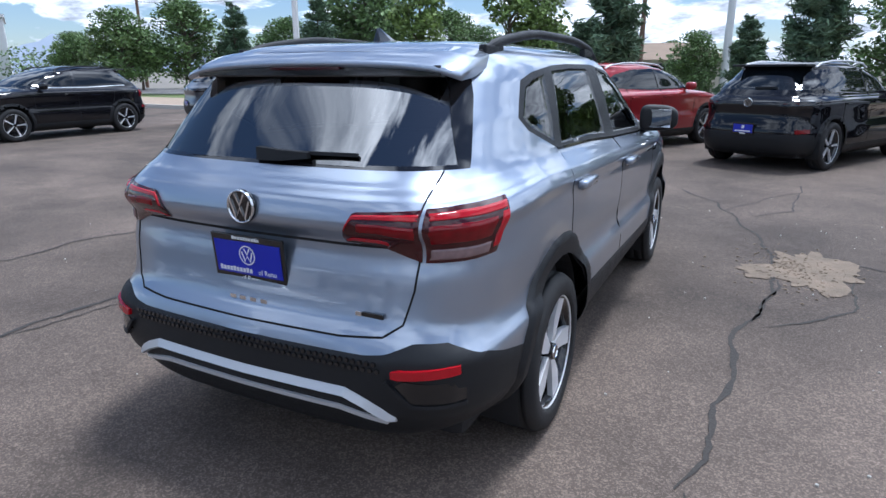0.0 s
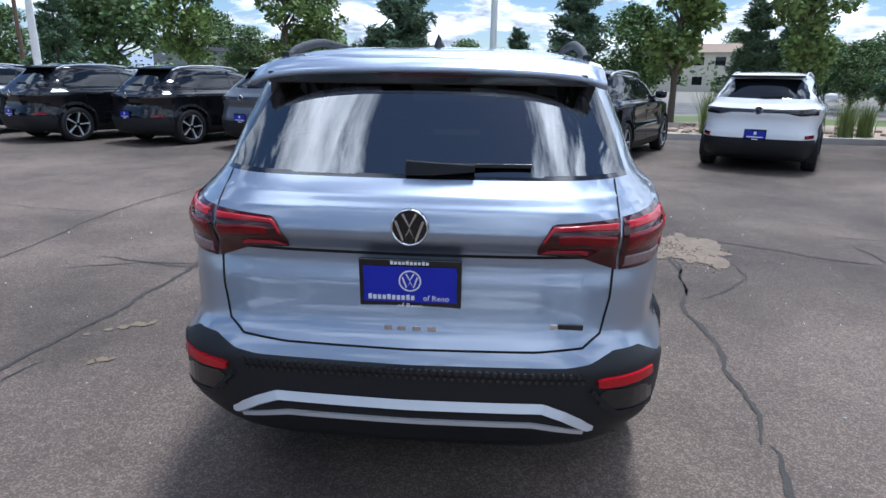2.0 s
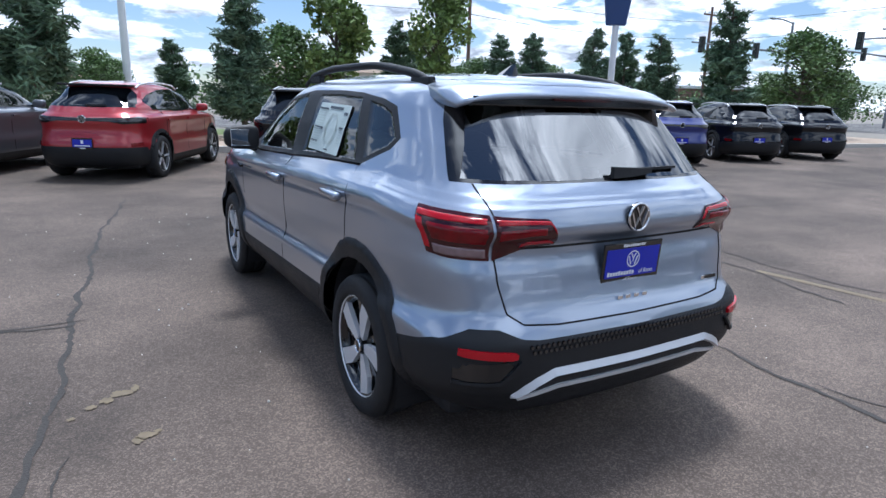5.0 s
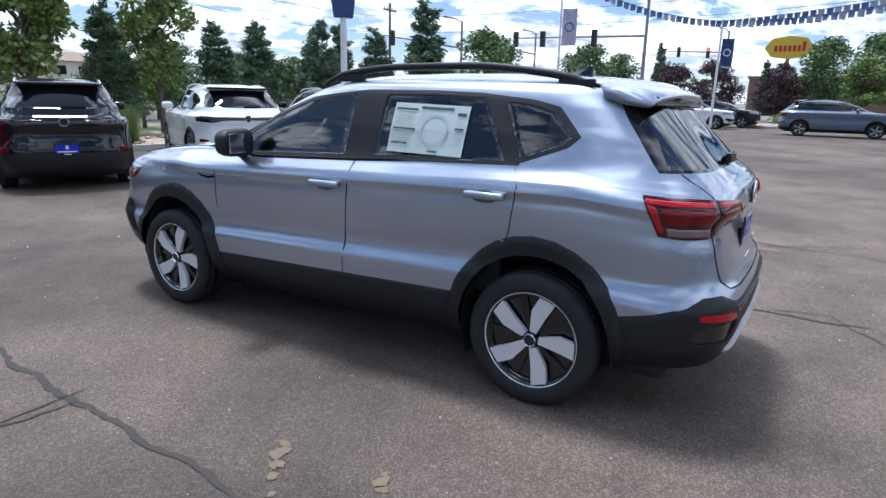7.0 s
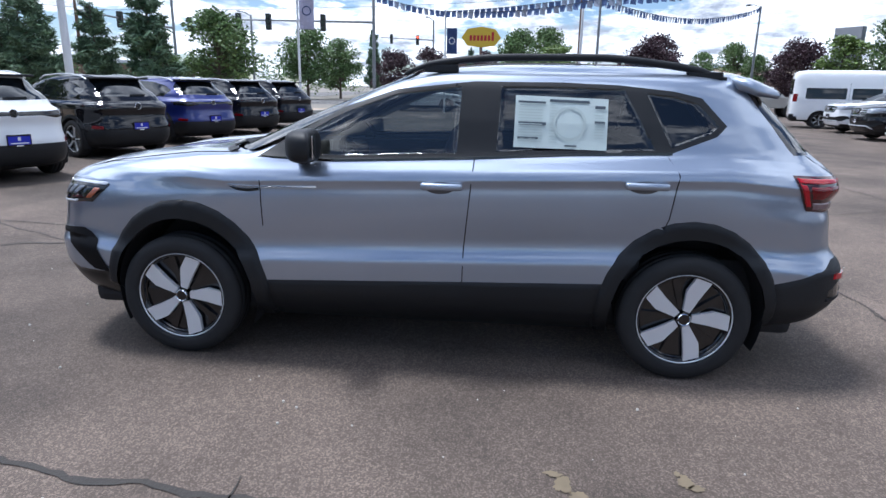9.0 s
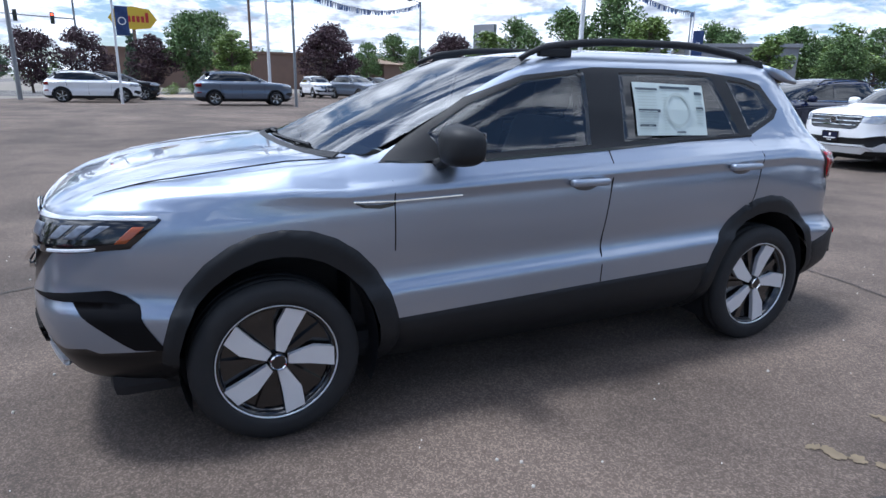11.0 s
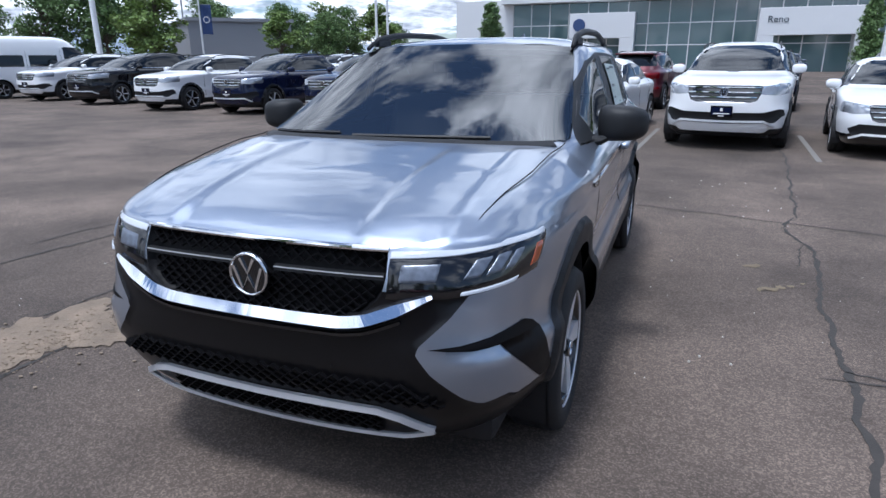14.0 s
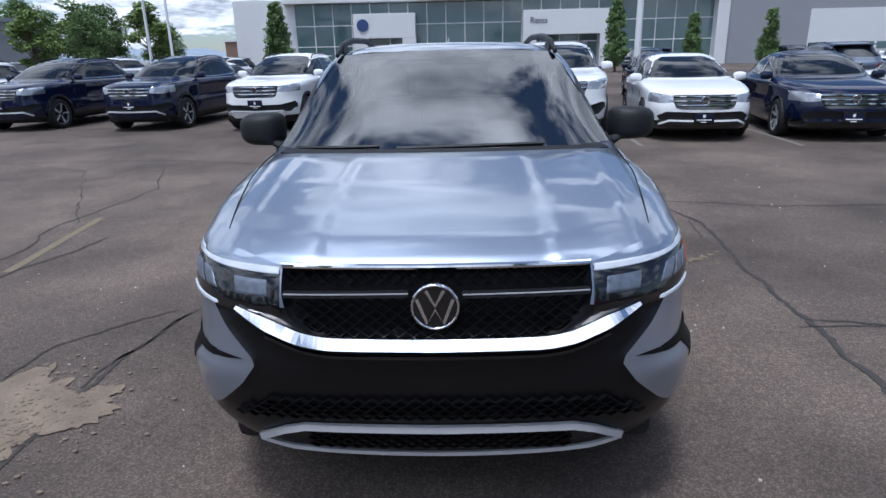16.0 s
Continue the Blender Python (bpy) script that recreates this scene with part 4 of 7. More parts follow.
    # black strip painted for the shade under the tailgate's fold, no real gap
    link("tailgate_fold", strip(on_rear(fill([(-0.62, 0.942), (-0.38, 0.938), (0, 0.936), (0.38, 0.938), (0.62, 0.942)], 6)), 0.010, 0.0012, nr_), gapm, car)
    for line in ([(0.648, 1.165), (0.642, 0.935), (0.632, 0.81), (0.605, 0.70), (0.55, 0.662), (0.40, 0.650), (0, 0.645)],):
        for sx in (-1, 1):
            link("panel_gap", strip(on_rear([(sx * x, z) for x, z in fill(line, 8)], 0.001), 0.007, 0.0012, nr_), gapm, car)
    for i, x in enumerate((-0.082, -0.038, 0.010, 0.058)):      # model name as raised bars
        bm = box(x, x + 0.028, -0.004, 0.004, -0.008, 0.008, 0.001)
        bmesh.ops.transform(bm, matrix=Matrix.Translation((0, sh.end(x, 0.706, False) - 0.004, 0.706)), verts=bm.verts)
        part("lettering_bar", bm, CHROME, car)
    for x0, x1, mm in ((0.445, 0.468, CHROME), (0.470, 0.548, GLOSSBLK)):
        bm = box(x0, x1, -0.004, 0.004, -0.008, 0.008, 0.001)
        bmesh.ops.transform(bm, matrix=Matrix.Translation((0, sh.end(x0, 0.725, False) - 0.006, 0.725)) @ pose(0, 0, 0), verts=bm.verts)
        part("lettering_bar", bm, mm, car)
    for sx in (-1, 1):
        link("reflector", strip(on_rear([(sx * x, z) for x, z in fill([(0.60, 0.560), (0.70, 0.566), (0.79, 0.572)], 4)], 0.010), [0.022] + [0.032] * 7 + [0.028], 0.010, nr_), BRIGHTRED, car, "red bumper reflector")
        link("bumper_vent", strip(on_rear([(sx * x, z) for x, z in fill([(0.61, 0.505), (0.70, 0.497), (0.80, 0.494)], 4)], 0.007), [0.04] + [0.075] * 7 + [0.065], 0.004, nr_), GLOSSBLK, car, "black bumper vent")
        link("vent_fin", strip(on_rear([(sx * x, z) for x, z in fill([(0.58, 0.535), (0.66, 0.455), (0.80, 0.447)], 4)], 0.008), 0.014, 0.014, nr_), CLAD, car)
        inner = (([0, 0.16, 1], [0.972, 1.052, 1.066]), ([0, 0.5, 1], [0.948, 0.943, 0.898]), lambda z: 0.392, lambda z: sh.end(0.648, z, False))
        outer = (([0, 0.4, 1], [1.068, 1.074, 1.072]), ([0, 0.5, 1], [0.897, 0.898, 0.905]), lambda z: 0.656, lambda z: float(np.interp(z, [0.89, 1.06, 1.09], [-1.885, -1.80, -1.785])))
        for shape, kind in ((inner, 0), (outer, 1)):
            lamp = lens("tail_lamp", shape, 0, 1, 0, 1, 0.010, DARKRED, car, sx, label="dark red tail lamp with a bright rim")
            lens("lamp_rim", shape, 0.04, 0.97, 0.80, 0.93, 0.0135, BRIGHTRED, lamp, sx)
            if kind:
                lens("lamp_rim", shape, 0.87, 0.97, 0.10, 0.80, 0.0135, BRIGHTRED, lamp, sx)
                lens("lamp_inner", shape, 0.05, 0.82, 0.34, 0.74, 0.013, REDLAMP, lamp, sx)
                lens("reversing_lens", shape, 0.04, 0.84, 0.06, 0.27, 0.0135, CLEARLAMP, lamp, sx)
            else:
                lens("lamp_inner", shape, 0.22, 0.96, 0.42, 0.70, 0.013, REDLAMP, lamp, sx)
                lens("lamp_rim", shape, 0.03, 0.62, 0.10, 0.24, 0.0135, BRIGHTRED, lamp, sx)
    # mesh band in the bumper: rows of small hexagon rims
    bm = bmesh.new()
    for r_ in range(2):
        for c_ in range(46):
            x = -0.54 + 0.024 * c_ + (0.012 if r_ else 0)
            z = 0.585 - 0.022 * r_
            if abs(x) < 0.555:
                y = sh.end(x, z, False) - 0.007
                bmesh.ops.create_cone(bm, cap_ends=True, segments=6, radius1=0.0105, radius2=0.008, depth=0.008, matrix=Matrix.Translation((x, y, z)) @ FACE_REAR)
    part("bumper_mesh", bm, GLOSSBLK, car, "black honeycomb bumper band")
    link("skid_trim", strip(on_rear(fill([(-0.60, 0.385), (-0.50, 0.44), (-0.43, 0.468), (0, 0.462), (0.43, 0.468), (0.50, 0.44), (0.60, 0.385)], 6), 0.006), [0.016] + [0.034] * 35 + [0.016], 0.012, lambda p: (0, -1, 0.5)), SATIN, car, "satin silver lower trim")
    link("skid_trim", strip(on_rear(fill([(-0.57, 0.372), (-0.40, 0.405), (0, 0.40), (0.40, 0.405), (0.57, 0.372)], 6), 0.008), 0.018, 0.008, lambda p: (0, -1, -0.2)), SATIN, car)
    # wiper
    wp = lambda x, z, o: (x, sh.end(x, z, False) - o, z)
    wiper = link("rear_wiper", strip([wp(-0.03, 1.197, 0.016), wp(0.06, 1.196, 0.02), wp(0.19, 1.200, 0.02)], [0.05, 0.042, 0.022], 0.018, nr_), CLAD, car, "black rear wiper")
    link("wiper_blade", strip([wp(0.02, 1.205, 0.012), wp(0.2, 1.207, 0.012), wp(0.37, 1.208, 0.012)], 0.012, 0.012, nr_), CLAD, wiper)
    # roof spoiler
    bm = bmesh.new()
    prof = [(-1.52, 1.578), (-1.66, 1.558), (-1.78, 1.515), (-1.795, 1.500), (-1.775, 1.488), (-1.66, 1.500), (-1.55, 1.53)]
    rows_ = []
    for x in np.linspace(-0.635, 0.635, 25):
        r = abs(x) / 0.625
        rows_.append([bm.verts.new((x * (1 + 0.04 * (y + 1.52)), -1.52 + (y + 1.52) * (1 - 0.12 * r**4), z - 0.022 * r**2 - 0.022 * r**8)) for y, z in prof])
    for a, b in zip(rows_[:-1], rows_[1:]):
        for k in range(len(prof)):
            bm.faces.new((a[k], b[k], b[(k + 1) % len(prof)], a[(k + 1) % len(prof)]))
    bm.faces.new(rows_[0]), bm.faces.new(rows_[-1][::-1])
    bmesh.ops.recalc_face_normals(bm, faces=bm.faces)
    spo = part("roof_spoiler", bm, SILVER, car, "silver roof spoiler", smooth=True)
    bm = box(-0.56, 0.56, -1.765, -1.62, 1.452, 1.492, 0.006)
    part("spoiler_underside", bm, GLOSSBLK, spo)
    bm = box(-0.16, 0.16, -1.782, -1.76, 1.478, 1.490, 0.002)
    part("brake_light", bm, DARKRED, spo)
    # antenna
    bm = bmesh.new()
    vs = [(0.0, -1.10, 1.60), (0.025, -1.18, 1.595), (0.022, -1.27, 1.59), (0, -1.275, 1.59), (-0.022, -1.27, 1.59), (-0.025, -1.18, 1.595), (0, -1.245, 1.655), (0, -1.268, 1.652)]
    link("antenna_fin", raw(vs, [(0, 1, 6), (1, 2, 7, 6), (2, 3, 7), (3, 4, 7), (4, 5, 6, 7), (5, 0, 6)]), GLOSSBLK, car, "dark shark-fin antenna")
    bm.free()

    # -- front details
    roundel(car, Matrix.Translation((0, sh.end(0, 0.832, True) + 0.012, 0.832)) @ FACE_FRONT, 0.071, "front_badge")
    link("grille_bar", tube(on_front(fill([(-0.455, 0.938), (0, 0.936), (0.455, 0.938)], 12), 0.004), 0.010, 10), CHROME, car, "chrome grille bar")
    for z, wd in ((0.860, 0.020),):
        for xa, xb in ((-0.45, -0.08), (0.08, 0.45)):
            link("grille_bar", strip(on_front(fill([(xa, z), (xb, z - 0.004)], 8), -0.012), wd, 0.012, nf_), CLAD, car)
            link("grille_bar", strip(on_front(fill([(xa, z + 0.004), (xb, z)], 8), 0.0), 0.004, 0.003, nf_), SATIN, car)
    def lattice(name, rows_, lim_of, out, parent, label):
        """Rows of zigzag ribs that meet in wide diamonds."""
        for k, z0 in enumerate(rows_):
            lim = lim_of(z0)
            n = int(lim / 0.022)
            pts = [(0.022 * i, z0 + (0.0075 if (i + k) % 2 else -0.0075)) for i in range(-n, n + 1)]
            link(name, strip(on_front(pts, out), 0.0045, 0.010, nf_), GRILLEBLK, parent, label)

    lattice("grille_rib", [0.722 + 0.0165 * k for k in range(13) if abs(0.722 + 0.0165 * k - 0.86) > 0.012], lambda z: float(np.interp(z, [0.71, 0.745, 0.80, 0.93], [0.27, 0.37, 0.43, 0.45])), -0.022, car, "black grille rib")
    us = np.linspace(-0.60, 0.60, 81)
    smile = pchip([0, 0.30, 0.39, 0.46, 0.60], [0.712, 0.715, 0.727, 0.752, 0.812])
    u_w = [0.040 * min(1, 0.3 + (0.60 - abs(x)) / 0.14) for x in us]
    link("chrome_trim", strip(on_front([(x, float(smile(abs(x)))) for x in us], 0.010), u_w, 0.012, lambda p: (p[0] * 0.4, 1, 0.75)), CHROME, car, "chrome smile-shaped grille trim")
    link("chrome_trim", strip(on_front([(x, float(smile(abs(x))) - 0.036) for x in us[6:-6]], 0.002), 0.010, 0.012, nf_), GLOSSBLK, car)
    lamp_face = (([0, 0.55, 1], [0.936, 0.953, 0.966]), ([0, 0.35, 0.75, 1], [0.800, 0.806, 0.822, 0.845]), lambda z: 0.462, lambda z: float(np.interp(z, [0.80, 0.85, 0.97], [1.86, 1.82, 1.69])))
    for sx in (-1, 1):
        lamp = lens("headlamp", lamp_face, 0, 1, 0, 1, 0.008, GLOSSBLK, car, sx, True, "dark headlamp with pale reflectors")
        lens("daytime_lamp", lamp_face, 0.0, 0.97, 0.84, 0.985, 0.012, BRIGHTLENS, lamp, sx, True, "bright daytime lamp strip")
        lens("daytime_lamp", lamp_face, 0.42, 0.80, 0.03, 0.12, 0.012, BRIGHTLENS, lamp, sx, True)
        for s0, s1 in ((0.06, 0.27), (0.40, 0.50), (0.53, 0.62), (0.65, 0.72)):
            lens("lamp_reflector", lamp_face, s0, s1, 0.34, 0.74, 0.011, REFLECT, lamp, sx, True, lean=0.12 if s0 > 0.3 else 0.0)
        lens("side_marker", lamp_face, 0.88, 0.95, 0.16, 0.72, 0.011, AMBER, lamp, sx, True)
    def corner(z, far):
        """The plan outline at height z from x = 0.56 on the nose round to the flank, as points by length."""
        w, L, n, yc = float(sh.w(z)), float(sh.yf(z) - sh.yc(z)), float(sh.nf(z)), float(sh.yc(z))
        th = np.linspace(0, math.pi / 2 - 1e-4, 1200)
        r, q = np.sin(th) ** (2 / n), np.cos(th) ** (2 / n)
        P = np.stack([r * w, yc + L * q - sh.bow_f * r**2 * q**4, np.full(1200, z)], 1)
        P[:, 2] += sh.shear(P[:, 0], P[:, 1], z, r)
        P = P[P[:, 0] >= 0.56]
        d = np.concatenate([[0], np.cumsum(np.linalg.norm(np.diff(P, axis=0), axis=1))])
        p = np.array([np.interp(far, d, P[:, c]) for c in range(3)])
        e = np.array([np.interp(far + 0.01, d, P[:, c]) for c in range(3)]) - p
        nrm = np.array([-e[1], e[0], 0.0])
        return p, nrm / (np.linalg.norm(nrm) + 1e-9)

    duct_z = [*np.linspace(0.47, 0.6449, 9), 0.645, 0.650, 0.655, 0.665, 0.675, 0.683, 0.690]
    left_of = lambda z: float(np.interp(z, [0.47, 0.6449, 0.645, 0.655, 0.690], [0.465, 0.265, 0.16, 0.03, 0.37]))
    right_of = lambda z: float(np.interp(z, [0.47, 0.64, 0.675, 0.690], [0.575, 0.500, 0.44, 0.385]))
    for sx in (-1, 1):
        vs, nn = [], 12
        for z in duct_z:
            for i in range(nn + 1):
                p, nrm = corner(z, left_of(z) + (right_of(z) - left_of(z)) * i / nn)
                p = p + nrm * 0.0035
                vs.append((sx * p[0], p[1], p[2]))
        fs = [(j * (nn + 1) + i, j * (nn + 1) + i + 1, (j + 1) * (nn + 1) + i + 1, (j + 1) * (nn + 1) + i) for j in range(len(duct_z) - 1) for i in range(nn)]
        link("air_duct", raw(vs, fs if sx < 0 else [f[::-1] for f in fs]), GRILLEBLK, car, "black corner duct", smooth=True)
    lattice("intake_rib", [0.462 + 0.0165 * k for k in range(5)], lambda z: float(np.interp(z, [0.46, 0.54], [0.66, 0.52])), 0.002, car, "black lower intake rib")
    lattice("intake_rib", [0.322 + 0.0165 * k for k in range(5)], lambda z: 0.42, 0.002, car, "black lower intake rib")
    link("skid_trim", strip(on_front(fill([(-0.585, 0.345), (-0.49, 0.398), (-0.42, 0.418), (0, 0.412), (0.42, 0.418), (0.49, 0.398), (0.585, 0.345)], 6), 0.006), [0.024] * 37, 0.012, nf_), SATIN, car, "satin silver front skid trim")
    link("skid_trim", strip(on_front(fill([(-0.585, 0.338), (-0.48, 0.302), (0, 0.266), (0.48, 0.302), (0.585, 0.338)], 6), 0.008), 0.014, 0.010, nf_), SATIN, car)
    for sx in (-1, 1):
        # bonnet shut line over the wings
        pts = []
        for y in np.linspace(1.02, 1.93, 24):
            x = float(np.interp(y, [1.0, 1.5, 1.93], [0.760, 0.735, 0.672]))
            lo, hi = 0.93, 1.135
            for _ in range(24):
                mid = (lo + hi) / 2
                if sh.end(x, mid, True) > y:
                    lo = mid
                else:
                    hi = mid
            pts.append((sx * x, y, (lo + hi) / 2 + 0.018 * min(1, max(0, (y - 1.05) / 0.2)) * min(1, max(0, (1.128 - (lo + hi) / 2) / 0.02))))
        link("panel_gap", strip(pts, 0.003, 0.0006, lambda p: (p[0] * 0.5, 0.1, 1)), gapm, car)
    # cowl and wipers
    cow = [(x, sh.end(x, 1.128, True) + 0.004, 1.126) for x in np.linspace(-0.72, 0.72, 25)]
    link("cowl", strip(cow, 0.05, 0.004, lambda p: (0, 0.5, 1)), CLAD, car, "black wiper cowl")
    for x0, x1 in ((0.66, 0.28), (0.20, -0.45)):
        pts = [(x, sh.end(x, 1.136 + 0.006 * k, True) + 0.012, 1.136 + 0.006 * k) for k, x in ((0, x0), (0.5, (x0 + x1) / 2), (1, x1))]
        link("wiper", strip(pts, 0.011, 0.010, lambda p: (0, 1, 1)), CLAD, car, "black windscreen wiper")

    # -- cabin
    bm = box(-0.70, 0.70, -1.85, 1.0, 0.34, 0.62, 0.04)
    part("cabin_floor", bm, INTERIOR, car)
    for sx in (-1, 1):
        for y0, y1 in ((-0.2, 0.84), (-1.12, -0.24)):
            part("door_lining", box(min(sx * 0.70, sx * 0.78), max(sx * 0.70, sx * 0.78), y0, y1, 0.5, 1.09, 0.02), INTERIOR, car)
    bm = box(-0.74, 0.74, 0.62, 1.0, 0.70, 1.075, 0.06)
    dash = part("dashboard", bm, INTERIOR, car, "dark dashboard")
    bm = box(-0.14, 0.12, 0.585, 0.62, 0.92, 1.06, 0.01)
    part("screen", bm, GLOSSBLK, dash)
    n = 28
    ringp = [(-0.36 + 0.185 * math.cos(2 * math.pi * k / n), 0.47 + 0.07 * math.sin(2 * math.pi * k / n), 1.0 + 0.17 * math.sin(2 * math.pi * k / n)) for k in range(n + 1)]
    wheel_ = link("steering_wheel", tube(ringp, 0.017, 8), INTERIOR, car, smooth=True)
    link("steering_spoke", tube([(-0.53, 0.47, 1.0), (-0.36, 0.49, 0.99), (-0.19, 0.47, 1.0)], 0.022, 8, 1.4), INTERIOR, wheel_)
    link("steering_spoke", tube([(-0.36, 0.60, 0.96), (-0.36, 0.47, 0.99), (-0.36, 0.41, 0.86)], 0.03, 8), INTERIOR, wheel_)

    def seat(x0, x1, y, head=True, back=0.62):
        bm = box(x0, x1, y - 0.05, y + 0.45, 0.58, 0.74, 0.05)
        s = part("seat", bm, SEATCLOTH, car, "dark grey cloth seat", smooth=False)
        bm = box(x0, x1, -0.09, 0.09, 0, back, 0.06)
        for v in bm.verts:
            t = v.co.z / back
            v.co.x = (x0 + x1) / 2 + (v.co.x - (x0 + x1) / 2) * (1 - 0.18 * t)
        bmesh.ops.transform(bm, matrix=Matrix.Translation((0, y - 0.05, 0.66)) @ pose(0, 0, 0, 18), verts=bm.verts)
        part("seat_back", bm, SEATCLOTH, s)
        if head:
            for hx in ([(x0 + x1) / 2] if x1 - x0 < 0.8 else [x0 + 0.25, x1 - 0.25]):
                bm = box(-0.125, 0.125, -0.05, 0.05, 0, 0.185, 0.045)
                bmesh.ops.transform(bm, matrix=Matrix.Translation((hx, y - 0.05 - math.sin(radians(18)) * (back + 0.03), 0.66 + math.cos(radians(18)) * (back + 0.03))) @ pose(0, 0, 0, 10), verts=bm.verts)
                part("head_restraint", bm, SEATCLOTH, s)

    seat(-0.62, -0.12, 0.05), seat(0.12, 0.62, 0.05), seat(-0.65, 0.65, -0.85, True, 0.56)
    part("parcel_shelf", box(-0.64, 0.64, -1.86, -1.15, 0.98, 1.01, 0.01), INTERIOR, car)
    part("roof_mirror", box(-0.11, 0.11, 0.33, 0.35, 1.40, 1.46, 0.01), GLOSSBLK, car)
    # window sticker inside the left rear door glass
    st = lambda y, z, o: (-(sh.side(y, z) + 0.002 + o), y, z)
    q = [(-0.435, 1.185), (-0.895, 1.178), (-0.900, 1.425), (-0.440, 1.438)]

    def quad_on(poly, o, name, mm, parent, nsub=6):
        (a, b, c, d) = poly
        vs = []
        for i in range(nsub + 1):
            for j in range(nsub + 1):
                u, v = i / nsub, j / nsub
                y = (a[0] * (1 - u) + b[0] * u) * (1 - v) + (d[0] * (1 - u) + c[0] * u) * v
                z = (a[1] * (1 - u) + b[1] * u) * (1 - v) + (d[1] * (1 - u) + c[1] * u) * v
                vs.append(st(y, z, o))
        return link(name, raw(vs, [(i * (nsub + 1) + j, i * (nsub + 1) + j + 1, (i + 1) * (nsub + 1) + j + 1, (i + 1) * (nsub + 1) + j) for i in range(nsub) for j in range(nsub)]), mm, parent)

    sticker = quad_on(q, 0.0, "price_sticker", PAPER, car)
    sticker["label"] = "white printed price sheet inside the rear window"

    def cell(u0, u1, v0, v1, mm, name="print_bar"):
        P = lambda u, v: ((q[0][0] * (1 - u) + q[1][0] * u) * (1 - v) + (q[3][0] * (1 - u) + q[2][0] * u) * v, (q[0][1] * (1 - u) + q[1][1] * u) * (1 - v) + (q[3][1] * (1 - u) + q[2][1] * u) * v)
        quad_on([P(u0, v0), P(u1, v0), P(u1, v1), P(u0, v1)], 0.0035, name, mm, sticker, 2)

    for c in ((0.03, 0.33, 0.86, 0.90), (0.04, 0.34, 0.44, 0.50), (0.04, 0.26, 0.17, 0.21), (0.37, 0.80, 0.90, 0.95), (0.86, 0.97, 0.80, 0.86), (0.86, 0.97, 0.50, 0.56), (0.55, 0.68, 0.05, 0.08)):
        cell(*c, INK)
    for v in np.arange(0.12, 0.84, 0.055):
        cell(0.04, 0.30, v, v + 0.018, PALEINK)
        if 0.2 < v < 0.8:
            cell(0.86, 0.96, v, v + 0.014, PALEINK)
        cell(0.38, 0.46, v, v + 0.012, PALEINK)
    n = 30
    vs = []
    for k in range(n):
        for r in (0.070, 0.083):
            vs.append(st(-0.71 - r * math.cos(2 * math.pi * k / n), 1.305 + r * math.sin(2 * math.pi * k / n), 0.0045))
    link("print_ring", raw(vs, [(2 * k, 2 * k + 1, (2 * k + 3) % (2 * n), (2 * k + 2) % (2 * n)) for k in range(n)]), PALEINK, sticker)
    return car


hero = silver_suv()


# ---- other vehicles ----
EV = [(0.20, 0.78, 2.0, -2.0), (0.28, 0.88, 2.2, -2.2), (0.45, 0.915, 2.27, -2.27), (0.60, 0.92, 2.29, -2.285), (0.70, 0.90, 2.285, -2.25), (0.85, 0.905, 2.23, -2.22), (0.95, 0.915, 2.10, -2.24), (1.02, 0.912, 1.82, -2.22), (1.06, 0.88, 1.52, -2.18), (1.09, 0.84, 1.26, -2.14), (1.12, 0.82, 1.14, -2.11), (1.20, 0.79, 1.0, -2.03), (1.35, 0.735, 0.68, -1.87), (1.47, 0.675, 0.35, -1.73), (1.54, 0.61, 0.07, -1.65), (1.585, 0.5, -0.22, -1.42), (1.61, 0.3, -0.45, -1.0), (1.615, 0.1, -0.6, -0.85)]
SUV = [(z, w, {0.85: 2.27, 0.95: 2.225, 1.02: 2.06, 1.06: 1.76, 1.09: 1.40, 1.12: 1.18}.get(z, a), b) for z, w, a, b in EV]
SEDAN = [(0.16, 0.78, 2.0, -2.0), (0.24, 0.86, 2.25, -2.2), (0.42, 0.895, 2.33, -2.30), (0.55, 0.90, 2.345, -2.33), (0.68, 0.885, 2.32, -2.33), (0.78, 0.89, 2.26, -2.32), (0.86, 0.895, 2.08, -2.33), (0.92, 0.885, 1.75, -2.32), (0.965, 0.85, 1.40, -2.29), (0.99, 0.83, 1.15, -2.20), (1.01, 0.81, 1.05, -1.95), (1.03, 0.80, 0.98, -1.72), (1.12, 0.765, 0.80, -1.52), (1.25, 0.70, 0.50, -1.25), (1.35, 0.62, 0.2, -0.98), (1.41, 0.52, -0.05, -0.75), (1.445, 0.35, -0.2, -0.55), (1.455, 0.12, -0.3, -0.42)]
VAN = [(0.25, 0.90, 2.55, -2.75), (0.35, 0.98, 2.75, -2.85), (0.6, 1.0, 2.82, -2.87), (0.9, 1.0, 2.72, -2.87), (1.1, 1.0, 2.3, -2.86), (1.22, 0.99, 1.85, -2.86), (1.5, 0.97, 1.45, -2.85), (1.8, 0.93, 1.1, -2.83), (1.98, 0.86, 0.8, -2.78), (2.05, 0.72, 0.5, -2.6), (2.08, 0.4, 0.0, -2.0), (2.085, 0.1, -0.5, -1.0)]
